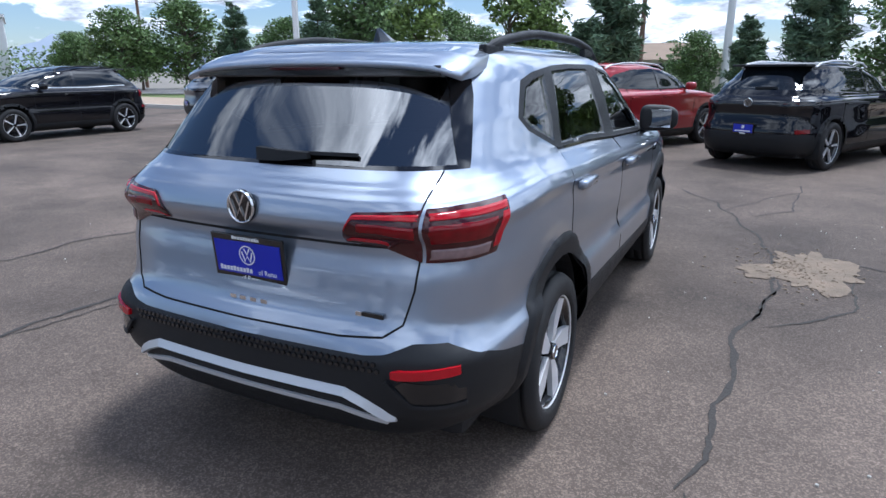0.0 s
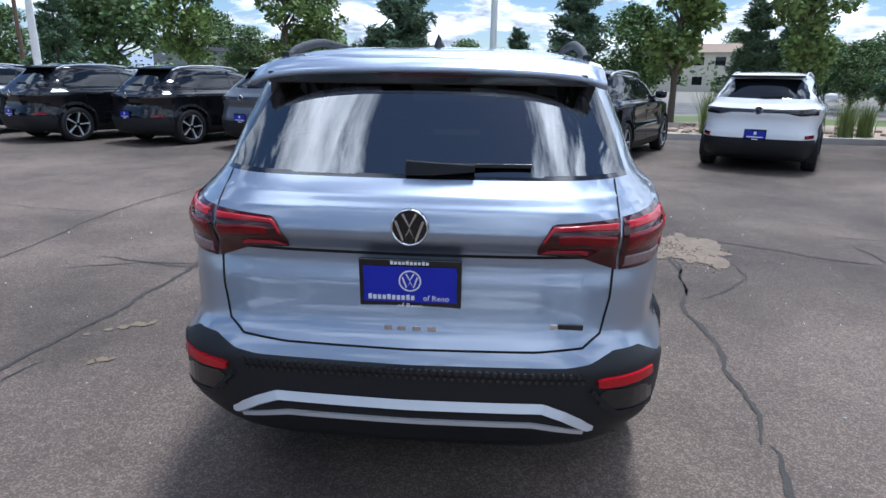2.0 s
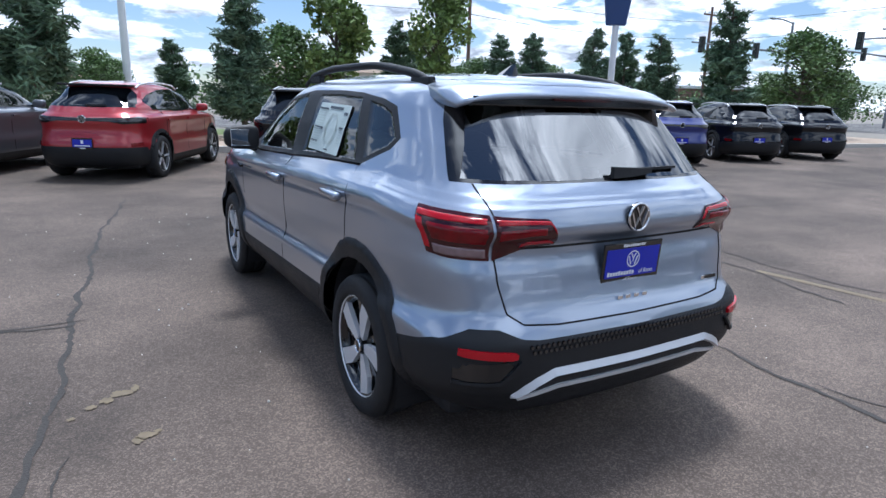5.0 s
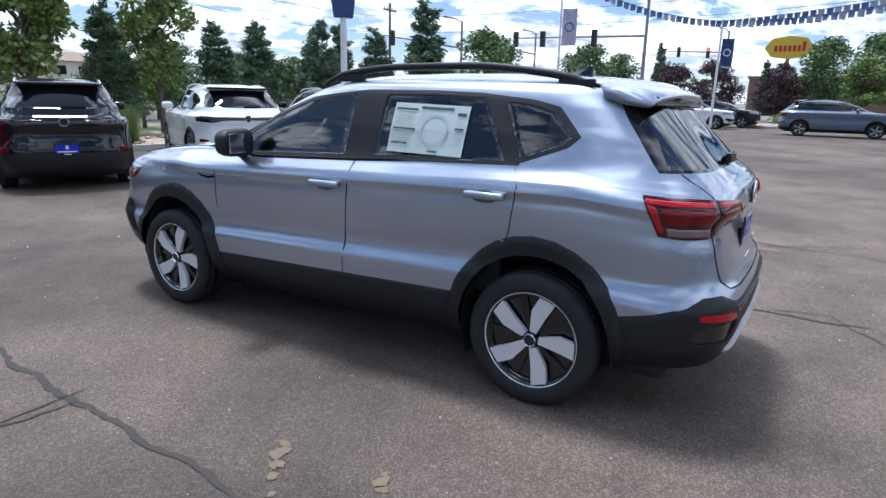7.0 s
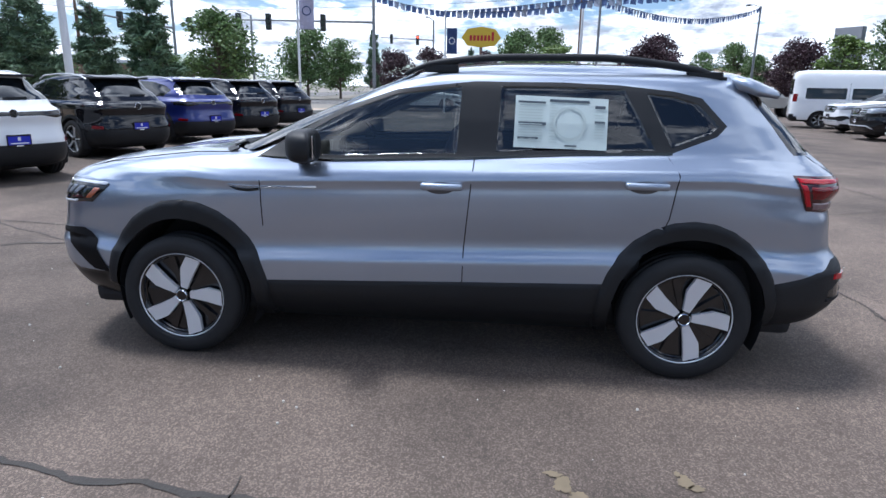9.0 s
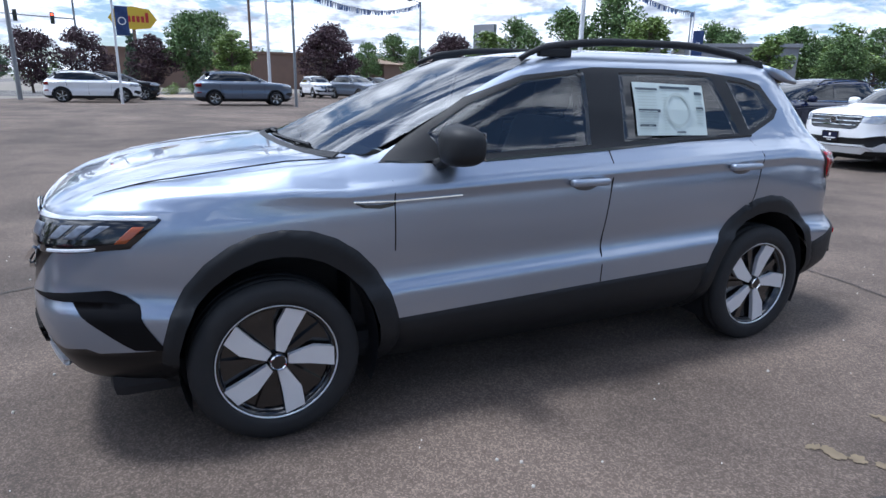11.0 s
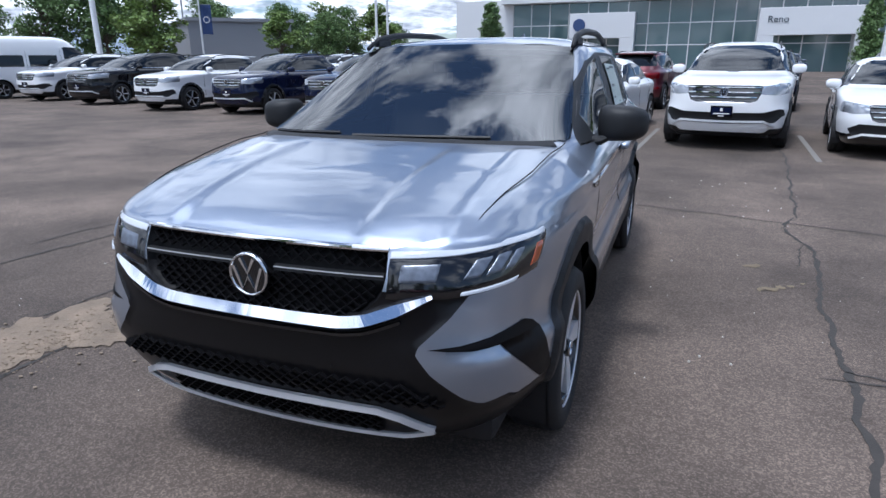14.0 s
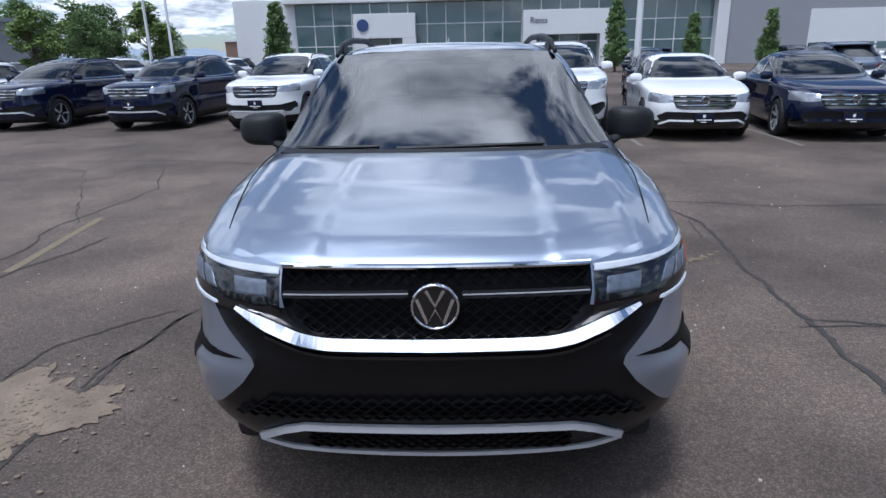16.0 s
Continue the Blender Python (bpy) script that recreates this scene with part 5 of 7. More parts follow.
KINDS = {
    "ev": dict(rows=EV, wheel=(1.385, 0.36, 0.25), flank=[(0.85, 1.13), (0.62, 1.28), (0.2, 1.45), (-0.3, 1.50), (-0.9, 1.48), (-1.35, 1.40), (-1.62, 1.28), (-1.45, 1.16), (-0.5, 1.12)],
               shield=[(0, 1.55), (0.45, 1.545), (0.60, 1.46), (0.74, 1.14), (0, 1.13)], screen=[(0, 1.50), (0.50, 1.49), (0.60, 1.40), (0.68, 1.19), (0, 1.18)], lower=0.56),
    "suv": dict(rows=SUV, wheel=(1.40, 0.355, 0.24), flank=[(0.85, 1.13), (0.62, 1.28), (0.2, 1.45), (-0.3, 1.50), (-0.9, 1.49), (-1.5, 1.45), (-1.72, 1.22), (-1.55, 1.15), (-0.5, 1.12)],
                shield=[(0, 1.55), (0.45, 1.545), (0.60, 1.46), (0.74, 1.14), (0, 1.13)], screen=[(0, 1.50), (0.50, 1.49), (0.60, 1.40), (0.68, 1.19), (0, 1.18)], lower=0.40),
    "sedan": dict(rows=SEDAN, wheel=(1.34, 0.325, 0.225), flank=[(0.80, 1.01), (0.55, 1.16), (0.2, 1.31), (-0.2, 1.36), (-0.7, 1.33), (-1.15, 1.18), (-1.25, 1.06), (-0.5, 1.02)],
                  shield=[(0, 1.40), (0.40, 1.395), (0.56, 1.32), (0.74, 1.03), (0, 1.02)], screen=[(0, 1.39), (0.40, 1.38), (0.55, 1.30), (0.70, 1.06), (0, 1.055)], lower=0.28),
    "van": dict(rows=VAN, wheel=(1.75, 0.36, 0.22), flank=[(1.55, 1.25), (1.15, 1.70), (0.55, 1.72), (0.55, 1.22)],
                shield=[(0, 1.88), (0.78, 1.84), (0.88, 1.28), (0, 1.26)], screen=[(0.05, 1.75), (0.72, 1.75), (0.78, 1.2), (0.05, 1.2)], lower=0.42),
}


def vehicle(kind, colour, name, label, scale=(1, 1, 1), front="bars", rails=True, step=0.05):
    """A parked vehicle, front along +y, with body, glass, cladding, lamps, badges, plate, mirrors and wheels."""
    k = KINDS[kind]
    sx_, sy_, sz_ = scale
    rows = [(z * sz_, w * sx_, a * sy_, b * sy_, 5.2 if z < 1.0 else (4.6 if z < 1.45 else 3.2), 5.4 if z < 1.3 else 4.0, 0 if z < 1.2 else (-0.35 if z < 1.5 else (a + b) / 2 * sy_)) for z, w, a, b in k["rows"]]
    rows = [(z, w, a, b, n1, n2, max(min(c, a - 0.05), b + 0.05)) for z, w, a, b, n1, n2, c in rows]
    if kind == "van":
        rows = [(z, w, a, b, 6, 9, 0 if z < 2 else -0.7) for z, w, a, b, *_ in rows]
    sh = Shell(rows, step, 0.05, 0.05, 0.0).build()
    wy, wr, rim = k["wheel"]
    wy *= sy_
    S = lambda p: [(y * sy_, z * sz_) for y, z in p]
    X = lambda p: [(x * sx_, z * sz_) for x, z in p]
    lo = k["lower"] * sz_
    shield, screen = mirror(X(k["shield"])), mirror(X(k["screen"]))
    specs = [("cladding", "side", [(3.5, 0.0), (3.5, 0.36), (-3.5, 0.36), (-3.5, 0.0)]), ("cladding", "rear", [(-1.2, 0.0), (1.2, 0.0), (1.2, lo), (-1.2, lo)]), ("cladding", "front", [(-1.2, 0.0), (1.2, 0.0), (1.2, 0.30), (-1.2, 0.30)])]
    if kind in ("ev", "suv"):
        specs += [("cladding", "side", ring(wy, wr, wr + 0.115, wr + 0.115)), ("cladding", "side", ring(-wy, wr, wr + 0.115, wr + 0.115))]
    specs += [("side_glass", "side", S(k["flank"])), ("windscreen", "front", shield), ("rear_screen", "rear", screen)]
    if kind == "van":
        specs += [("rear_screen", "side", [(0.30, 1.25), (0.30, 1.70), (-0.75, 1.70), (-0.75, 1.25)]), ("rear_screen", "side", [(-0.95, 1.25), (-0.95, 1.70), (-2.45, 1.70), (-2.45, 1.25)])]
    h0 = {"sedan": 0.80, "suv": 0.965}.get(kind, 0.90)
    head = X([(0.50, h0 - 0.02), (0.72, h0 + 0.01), (0.93, h0 + 0.03), (0.93, h0 - 0.10), (0.72, h0 - 0.15), (0.48, h0 - 0.13)])
    grl = mirror(X([(0, h0 - 0.01), (0.51, h0 - 0.01), (0.50, h0 - 0.13), (0.46, h0 - 0.22), (0.38, h0 - 0.25), (0, h0 - 0.25)]))
    intake = mirror(X([(0, h0 - 0.40), (0.56, h0 - 0.39), (0.80, h0 - 0.33), (0.84, h0 - 0.42), (0.72, h0 - 0.54), (0, h0 - 0.56)])) if kind == "suv" else mirror(X([(0, h0 - 0.30), (0.60, h0 - 0.28), (0.74, h0 - 0.36), (0.66, h0 - 0.47), (0, h0 - 0.50)]))
    fl = lambda p: [(-x, z) for x, z in p]
    if kind == "ev":
        specs += [("lamp", "front", head), ("lamp", "front", fl(head)), ("intake", "front", intake)]
        specs += [("tail_band", "rear", mirror(X([(0, 1.02), (0.55, 1.03), (0.95, 1.06), (0.95, 0.95), (0.60, 0.925), (0.40, 0.965), (0, 0.965)])))]
    elif kind != "van":
        specs += [("lamp", "front", head), ("lamp", "front", fl(head)), ("grille", "front", grl), ("intake", "front", intake)]
        t0 = 1.0 if kind == "suv" else 0.92
        tl = X([(0.45, t0), (0.95, t0 + 0.03), (0.95, t0 - 0.12), (0.62, t0 - 0.15), (0.45, t0 - 0.10)])
        specs += [("tail_lamp", "rear", tl), ("tail_lamp", "rear", fl(tl))]
    else:
        specs += [("grille", "front", mirror([(0, 0.95), (0.8, 0.95), (0.8, 0.75), (0, 0.72)])), ("tail_lamp", "rear", [(0.88, 1.45), (1.0, 1.45), (1.0, 1.12), (0.88, 1.12)]), ("tail_lamp", "rear", fl([(0.88, 1.45), (1.0, 1.45), (1.0, 1.12), (0.88, 1.12)]))]
    specs += [("hole", "side", ring(wy, wr, wr + 0.045, wr + 0.055)), ("hole", "side", ring(-wy, wr, wr + 0.045, wr + 0.055))]
    sh.sort(specs)
    C = sh.C
    for nm, lim in (("tail_lamp", -1.95 * sy_), ("tail_band", -1.85 * sy_)):
        if nm in sh.names and kind != "van":
            sh.cls[(sh.cls == sh.names.index(nm)) & (C[:, 1] > lim)] = 0
    if "lamp" in sh.names:
        sh.cls[(sh.cls == sh.names.index("lamp")) & (C[:, 1] < 1.75 * sy_)] = 0
    car = thing(name, label, "car" if kind != "van" else "van", group="parked cars")
    left, right = C[:, 0] < 0, C[:, 0] > 0
    link("body", sh.piece("body", cap=True), colour, car, smooth=True)
    table = [("cladding", CLAD if kind != "sedan" else GLOSSBLK, 0.008), ("windscreen", DARKGLASS, -0.005), ("rear_screen", DARKGLASS, -0.005), ("grille", GLOSSBLK, -0.02), ("intake", CLAD, -0.02), ("tail_band", GLOSSBLK, 0.004)]
    for nm, mm, o in table:
        if nm in sh.names:
            me = sh.piece(nm, o)
            if me:
                link(nm, me, mm, car, smooth=True)
    for nm, mm, o in (("side_glass", DARKGLASS, -0.004), ("lamp", LAMPFRONT, 0.004), ("tail_lamp", REDLAMP, 0.008)):
        for sd in (left, right):
            if nm in sh.names:
                me = sh.piece(nm, o, sd)
                if me:
                    link({"lamp": "headlamp"}.get(nm, nm), me, mm, car, smooth=True)
    rearn, frontn = (lambda p: (p[0] * 0.3, -1, 0.05)), (lambda p: (p[0] * 0.4, 1, 0.1))
    onr = lambda pts, o=0.0: [(x * sx_, sh.end(x * sx_, z * sz_, False) - o, z * sz_) for x, z in pts]
    onf = lambda pts, o=0.0: [(x * sx_, sh.end(x * sx_, z * sz_, True) + o, z * sz_) for x, z in pts]
    bz = {"ev": 1.0, "suv": 0.98, "sedan": 0.92}.get(kind, 0)
    if kind != "van":
        y = sh.end(0, bz * sz_, False)
        roundel(car, Matrix.Translation((0, y - 0.01, bz * sz_)) @ FACE_REAR, 0.062, "rear_badge")
        pz = 0.62
        if kind == "ev":
            dealer_plate(car, Matrix.Translation((0, sh.end(0, pz, False) - 0.012, pz)) @ FACE_REAR, False)
        gz = (h0 - 0.10) * sz_
        if kind != "ev":
          roundel(car, Matrix.Translation((0, sh.end(0, gz, True) + 0.012, gz)) @ FACE_FRONT, 0.068, "front_badge")
          dealer_plate(car, Matrix.Translation((0, sh.end(0, (h0 - 0.38) * sz_, True) + 0.012, (h0 - 0.38) * sz_)) @ FACE_FRONT, False, True)
        for sg in (-1, 1):
            link("reflector", strip(onr([(sg * 0.70, 0.60), (sg * 0.76, 0.605), (sg * 0.82, 0.61)], 0.01), 0.06, 0.006, rearn), REDLAMP, car)
            if kind == "ev":
                link("tail_lamp", strip(onr([(sg * 0.50, 0.992), (sg * 0.68, 1.0), (sg * 0.85, 1.012)], 0.008), [0.015, 0.03, 0.045], 0.004, rearn), DARKRED, car)
                link("bumper_fin", strip(onr([(sg * 0.66, 0.585), (sg * 0.74, 0.60), (sg * 0.88, 0.66)], 0.004), [0.03, 0.05, 0.09], 0.004, rearn), colour, car)
            link("lamp_strip", strip(onf([(sg * 0.52, h0 - 0.035), (sg * 0.70, h0 - 0.012), (sg * 0.84, h0)], 0.004), 0.02, 0.006, frontn), CHROME, car)
        if kind == "ev":
            part("spoiler", box(-0.56, 0.56, -1.80, -1.50, 1.515, 1.55, 0.014), CLAD, car)
            link("rear_wiper", strip(onr([(-0.02, 1.21), (0.30, 1.215)], 0.016), 0.03, 0.014, rearn), CLAD, car)
        elif kind == "suv":
            part("spoiler", box(-0.56 * sx_, 0.56 * sx_, -1.80 * sy_, -1.50 * sy_, 1.51 * sz_, 1.545 * sz_, 0.014), colour, car)
        if kind != "ev":
            for i in range(3):
                z = h0 - 0.035 - 0.07 * i
                wdt = (0.50, 0.49, 0.45)[i]
                link("grille_bar", strip(onf(fill([(-wdt, z), (0, z), (wdt, z)], 5), 0.004), 0.016, 0.012, frontn), CHROME, car)
            link("bumper_trim", strip(onf(fill([(-0.72, h0 - 0.60), (-0.58, h0 - 0.52), (0, h0 - 0.53), (0.58, h0 - 0.52), (0.72, h0 - 0.60)] if kind == "suv" else [(-0.70, h0 - 0.50), (-0.55, h0 - 0.43), (0, h0 - 0.44), (0.55, h0 - 0.43), (0.70, h0 - 0.50)], 5), 0.01), 0.035, 0.014, frontn), SATIN if kind == "suv" else colour, car)
    else:
        for sg in (-1, 1):
            link("door_window", strip([(sg * 0.12, -2.868, 1.48), (sg * 0.72, -2.862, 1.48)], 0.46, 0.006, rearn), DARKGLASS, car)
        link("panel_gap", strip([(0, -2.872, 0.5), (0, -2.872, 1.9)], 0.014, 0.004, rearn), CLAD, car)
        part("rear_bumper", box(-0.98, 0.98, -2.98, -2.80, 0.42, 0.60, 0.03), CLAD, car)
        for sg in (-1, 1):
            part("headlamp", box(min(sg * 0.62, sg * 0.92), max(sg * 0.62, sg * 0.92), 2.55, 2.74, 0.78, 0.95, 0.02), LAMPFRONT, car)
    gap = bpy.data.materials.get("panel gap")
    for sg in (-1, 1):
        if kind == "van":
            lines = [[(1.55, 0.45), (1.55, 1.2)], [(0.45, 0.45), (0.45, 1.9)], [(-0.85, 0.45), (-0.85, 1.9)]]
        else:
            f0 = k["flank"]
            b0 = f0[-1][1]
            lines = [[(0.88 * sy_, 0.42 * sz_), (0.88 * sy_, b0 * sz_)], [(-0.16 * sy_, 0.40 * sz_), (-0.18 * sy_, (b0 + 0.02) * sz_)], [(-0.98 * sy_, 0.55 * sz_), (-1.12 * sy_, 0.8 * sz_), (-1.18 * sy_, (b0 + 0.02) * sz_)]]
            zh = (b0 - 0.14) * sz_
            for yy in (-0.04, -1.02):
                part("door_handle", box(-0.015, 0.015, -0.10, 0.10, -0.014, 0.014, 0.006), colour, car).matrix_local = Matrix.Translation((sg * (sh.side(yy * sy_, zh) + 0.012), yy * sy_, zh))
            pill = [(sg * (sh.side(y_ * sy_, z_ * sz_) + 0.001), y_ * sy_, z_ * sz_) for y_, z_ in fill([(-0.18, b0 + 0.02), (-0.22, f0[3][1] - 0.02)], 4)]
            link("door_pillar", strip(pill, 0.07, 0.004, lambda p: (sg, 0, 0.3)), GLOSSBLK, car)
            link("window_trim", strip([(sg * (sh.side(y_ * sy_, z_ * sz_) + 0.002), y_ * sy_, z_ * sz_) for y_, z_ in fill([f0[0], f0[-1], f0[-2]], 6)], 0.016, 0.006, lambda p: (sg, 0, 0.3)), CHROME if kind == "suv" else GLOSSBLK, car)
        for ln in lines:
            link("panel_gap", strip([(sg * (sh.side(y_, z_) + 0.001), y_, z_) for y_, z_ in fill(ln, 5)], 0.009, 0.002, lambda p: (sg, 0, 0.1)), gap, car)
        mz = 1.17 * sz_ if kind != "sedan" else 1.03
        my = 0.66 * sy_ if kind != "van" else 1.45
        bm = bmesh.new()
        bmesh.ops.create_uvsphere(bm, u_segments=16, v_segments=10, radius=1)
        for v in bm.verts:
            x, y, z = v.co
            v.co = Vector((math.copysign(abs(x) ** 0.65, x) * 0.115, math.copysign(abs(y) ** 0.8, y) * 0.07, math.copysign(abs(z) ** 0.65, z) * 0.075))
        w0 = float(sh.w(mz))
        bmesh.ops.transform(bm, matrix=Matrix.Translation((sg * (w0 + 0.14), my, mz)), verts=bm.verts)
        mir = part("wing_mirror", bm, CLAD if kind == "van" else colour, car, smooth=True)
        link("mirror_foot", tube([(sg * (w0 - 0.06), my + 0.03, mz - 0.06), (sg * (w0 + 0.08), my, mz - 0.03)], 0.025, 8), CLAD, mir)
        if rails and kind in ("ev", "suv"):
            pts = [(sg * x * sx_, y_ * sy_, z_ * sz_) for y_, z_, x in ((0.15, 1.50, 0.615), (0.0, 1.565, 0.60), (-0.5, 1.60, 0.575), (-1.0, 1.595, 0.565), (-1.35, 1.555, 0.56), (-1.5, 1.50, 0.56))]
            link("roof_rail", tube(pts, 0.016, 8), SATIN if kind == "ev" else CLAD, car)
        for cy in (wy, -wy):
            n = 16
            vs = []
            for q in range(n + 1):
                a = radians(-25 + 230 * q / n)
                for xx in (0.90 * sx_, 0.52):
                    vs.append((sg * xx, cy + (wr + 0.045) * math.cos(a), wr + (wr + 0.055) * math.sin(a)))
            link("wheel_housing", raw(vs, [(2 * q, 2 * q + 1, 2 * q + 3, 2 * q + 2) for q in range(n)] + [tuple(2 * q + 1 for q in range(n + 1))]), INTERIOR, car)
            make_wheel(car, (sg * (0.92 * sx_ - 0.125), cy, wr), wr, rim, 0.23, sg, 5 if kind != "sedan" else 7, "thin", ALLOY)
    part("underfloor", box(-0.72, 0.72, -2.0 * sy_, 2.0 * sy_, 0.2, 0.4, 0.05), INTERIOR, car)
    return car


LAMPFRONT = mat("headlamp lens", (0.35, 0.37, 0.40), 0.08, 0.5, coat=1.0, vary=0.6, scale=9)
made = {}


def park(kind, colour, word, x, y, heading, scale=(1, 1, 1), extra=""):
    """Park a vehicle with its middle at x, y; heading in degrees clockwise from +y."""
    m = Matrix.Translation((x, y, 0)) @ pose(0, 0, 0, 0, 0, -heading)
    key = (kind, word, scale)
    base = {"ev": ("electric_suv", "electric suv with dark light bar"), "suv": ("suv", "suv with chrome grille bars"), "sedan": ("sedan", "saloon with a slatted grille"), "van": ("cargo_van", "cargo van with dark rear windows")}[kind]
    if key in made:
        return copy_thing(made[key], m)
    made[key] = vehicle(kind, colour, base[0], "%s %s%s" % (word, base[1], extra), scale)
    made[key].matrix_world = m
    return made[key]


EV_H = 27.0


def ev_at(ax, ay, colour, word):
    a = radians(EV_H)
    park("ev", colour, word, ax + 1.385 * math.sin(a), ay + 1.385 * math.cos(a), EV_H, extra=" at the kerb")


for ax, ay, c, w in ((-12.45, 9.8, GREY_P, "grey"), (-9.47, 9.2, BLACK_P, "black"), (-6.9, 9.13, BLACK_P, "black"), (-4.3, 8.7, GREY_P, "grey"), (-1.5, 8.35, RED_P, "red"), (1.75, 7.65, BLACK_P, "black"), (4.85, 7.35, WHITE_P, "white"), (8.4, 7.6, BLACK_P, "black"), (11.5, 7.5, BLUE_P, "blue"), (14.5, 7.4, BLACK_P, "black"), (17.6, 7.3, BLACK_P, "black")):
    ev_at(ax, ay, c, w)
TIG, ATL = (0.985, 1.02, 1.02), (1.07, 1.10, 1.08)
park("suv", BLACK_P, "black", -13.75, 5.7, 180, (0.98, 0.97, 1.0))
park("suv", WHITE_P, "white", 4.1, -11.9, 5, TIG)
park("suv", NAVY_P, "dark blue", 7.1, -12.4, 5, TIG)
park("suv", NAVY_P, "dark blue", 10.4, -12.8, 5, TIG)
park("suv", WHITE_P, "white", 13.6, -13.1, 5, TIG)
park("suv", BLACK_P, "black", 18.0, -14.6, 5, ATL)
park("suv", WHITE_P, "white", 21.9, -15.6, 5, ATL)
park("suv", WHITE_P, "white", -2.1, -9.85, 8, ATL)
park("sedan", WHITE_P, "white", 0.62, -10.1, 8)
park("sedan", WHITE_P, "white", -4.5, -9.15, 8)
park("sedan", NAVY_P, "dark blue", -6.85, -8.8, 10)
park("sedan", WHITE_P, "white", -9.4, -8.6, 10)
park("van", WHITE_P, "white", 24.9, -16.0, 200, (1.08, 1.05, 1.18))
park("suv", SLATE_P, "slate blue", 32.3, -2.8, 180, ATL)
park("suv", SLATE_P, "slate blue", 43.0, -12.3, 250, ATL)
park("suv", WHITE_P, "white", 46.5, -10.2, 265, TIG)
park("suv", BLACK_P, "black", 51.0, -17.0, 250, TIG)
park("suv", BLACK_P, "black", 39.7, 3.5, 180, TIG)
park("suv", WHITE_P, "white", 36.0, 4.5, 180, TIG)


def pickup(x, y, heading):
    """A crew-cab pickup, front along +y: bed, tailgate, cab with glass, lamps, bumpers and wheels."""
    p = thing("pickup_truck", "champagne pickup truck with a chrome rear bumper", "truck", Matrix.Translation((x, y, 0)) @ pose(0, 0, 0, 0, 0, -heading), "parked cars")
    side = [(2.75, 0.55), (2.80, 0.95), (2.70, 1.12), (1.30, 1.22), (0.55, 1.84), (-0.75, 1.86), (-0.95, 1.25), (-2.75, 1.25), (-2.78, 0.55)]

    def prism(outline, hw, tuck):
        n = len(outline)
        vs = [(sg * (hw - (tuck * (z - 1.22) if z > 1.22 else 0)), y_, z) for sg in (-1, 1) for y_, z in outline]
        bm = bmesh.new()
        v = [bm.verts.new(q) for q in vs]
        for i in range(n):
            bm.faces.new((v[i], v[(i + 1) % n], v[n + (i + 1) % n], v[n + i]))
        bm.faces.new(v[:n][::-1]), bm.faces.new(v[n:])
        bmesh.ops.recalc_face_normals(bm, faces=bm.faces)
        bmesh.ops.bevel(bm, geom=bm.edges[:], offset=0.03, segments=2, affect="EDGES", profile=0.6)
        return bm

    part("body", prism(side, 0.97, 0.28), BEIGE_P, p)
    part("bed_floor", box(-0.80, 0.80, -2.66, -1.02, 1.243, 1.262), CLAD, p, "dark bed liner")
    for sg in (-1, 1):
        part("bed_rail", box(min(sg * 0.82, sg * 0.97), max(sg * 0.82, sg * 0.97), -2.76, -0.95, 1.24, 1.36, 0.02), BEIGE_P, p)
        for ya, yb in ((1.02, 0.05), (-0.03, -0.72)):
            xo = lambda z: sg * (0.975 - 0.28 * (z - 1.22))
            link("side_window", raw([(xo(1.28), ya, 1.28), (xo(1.28), yb, 1.28), (xo(1.76), yb, 1.76), (xo(1.76), min(ya, 0.52), 1.76)], [(0, 1, 2, 3)]), DARKGLASS, p)
        part("tail_lamp", box(min(sg * 0.80, sg * 0.98), max(sg * 0.80, sg * 0.98), -2.80, -2.70, 0.86, 1.22, 0.02), REDLAMP, p)
        part("headlamp", box(min(sg * 0.62, sg * 0.94), max(sg * 0.62, sg * 0.94), 2.70, 2.82, 0.86, 1.06, 0.02), LAMPFRONT, p)
        part("wing_mirror", box(min(sg * 1.0, sg * 1.2), max(sg * 1.0, sg * 1.2), 0.86, 0.96, 1.26, 1.46, 0.03), CLAD, p)
        for cy in (1.75, -1.80):
            part("wheel_housing", cyl((sg * 0.55, cy, 0.42), (sg * 0.978, cy, 0.42), 0.45, 0.45, 28), INTERIOR, p)
            make_wheel(p, (sg * 0.885, cy, 0.385), 0.385, 0.24, 0.24, sg, 5, "thin", ALLOY)
    part("tailgate", box(-0.79, 0.79, -2.81, -2.74, 0.72, 1.36, 0.02), BEIGE_P, p, "champagne tailgate")
    part("tailgate_handle", box(-0.14, 0.14, -2.825, -2.80, 1.14, 1.22, 0.008), CLAD, p)
    part("rear_bumper", box(-0.96, 0.96, -2.94, -2.74, 0.50, 0.68, 0.03), CHROME, p, "chrome rear bumper")
    part("rear_screen", box(-0.66, 0.66, -0.90, -0.84, 1.38, 1.74, 0.01), DARKGLASS, p).matrix_local = Matrix.Translation((0, -0.02, 0))
    part("grille", box(-0.60, 0.60, 2.74, 2.83, 0.72, 1.05, 0.02), GLOSSBLK, p)
    return p


pickup(38.3, -16.6, 186)
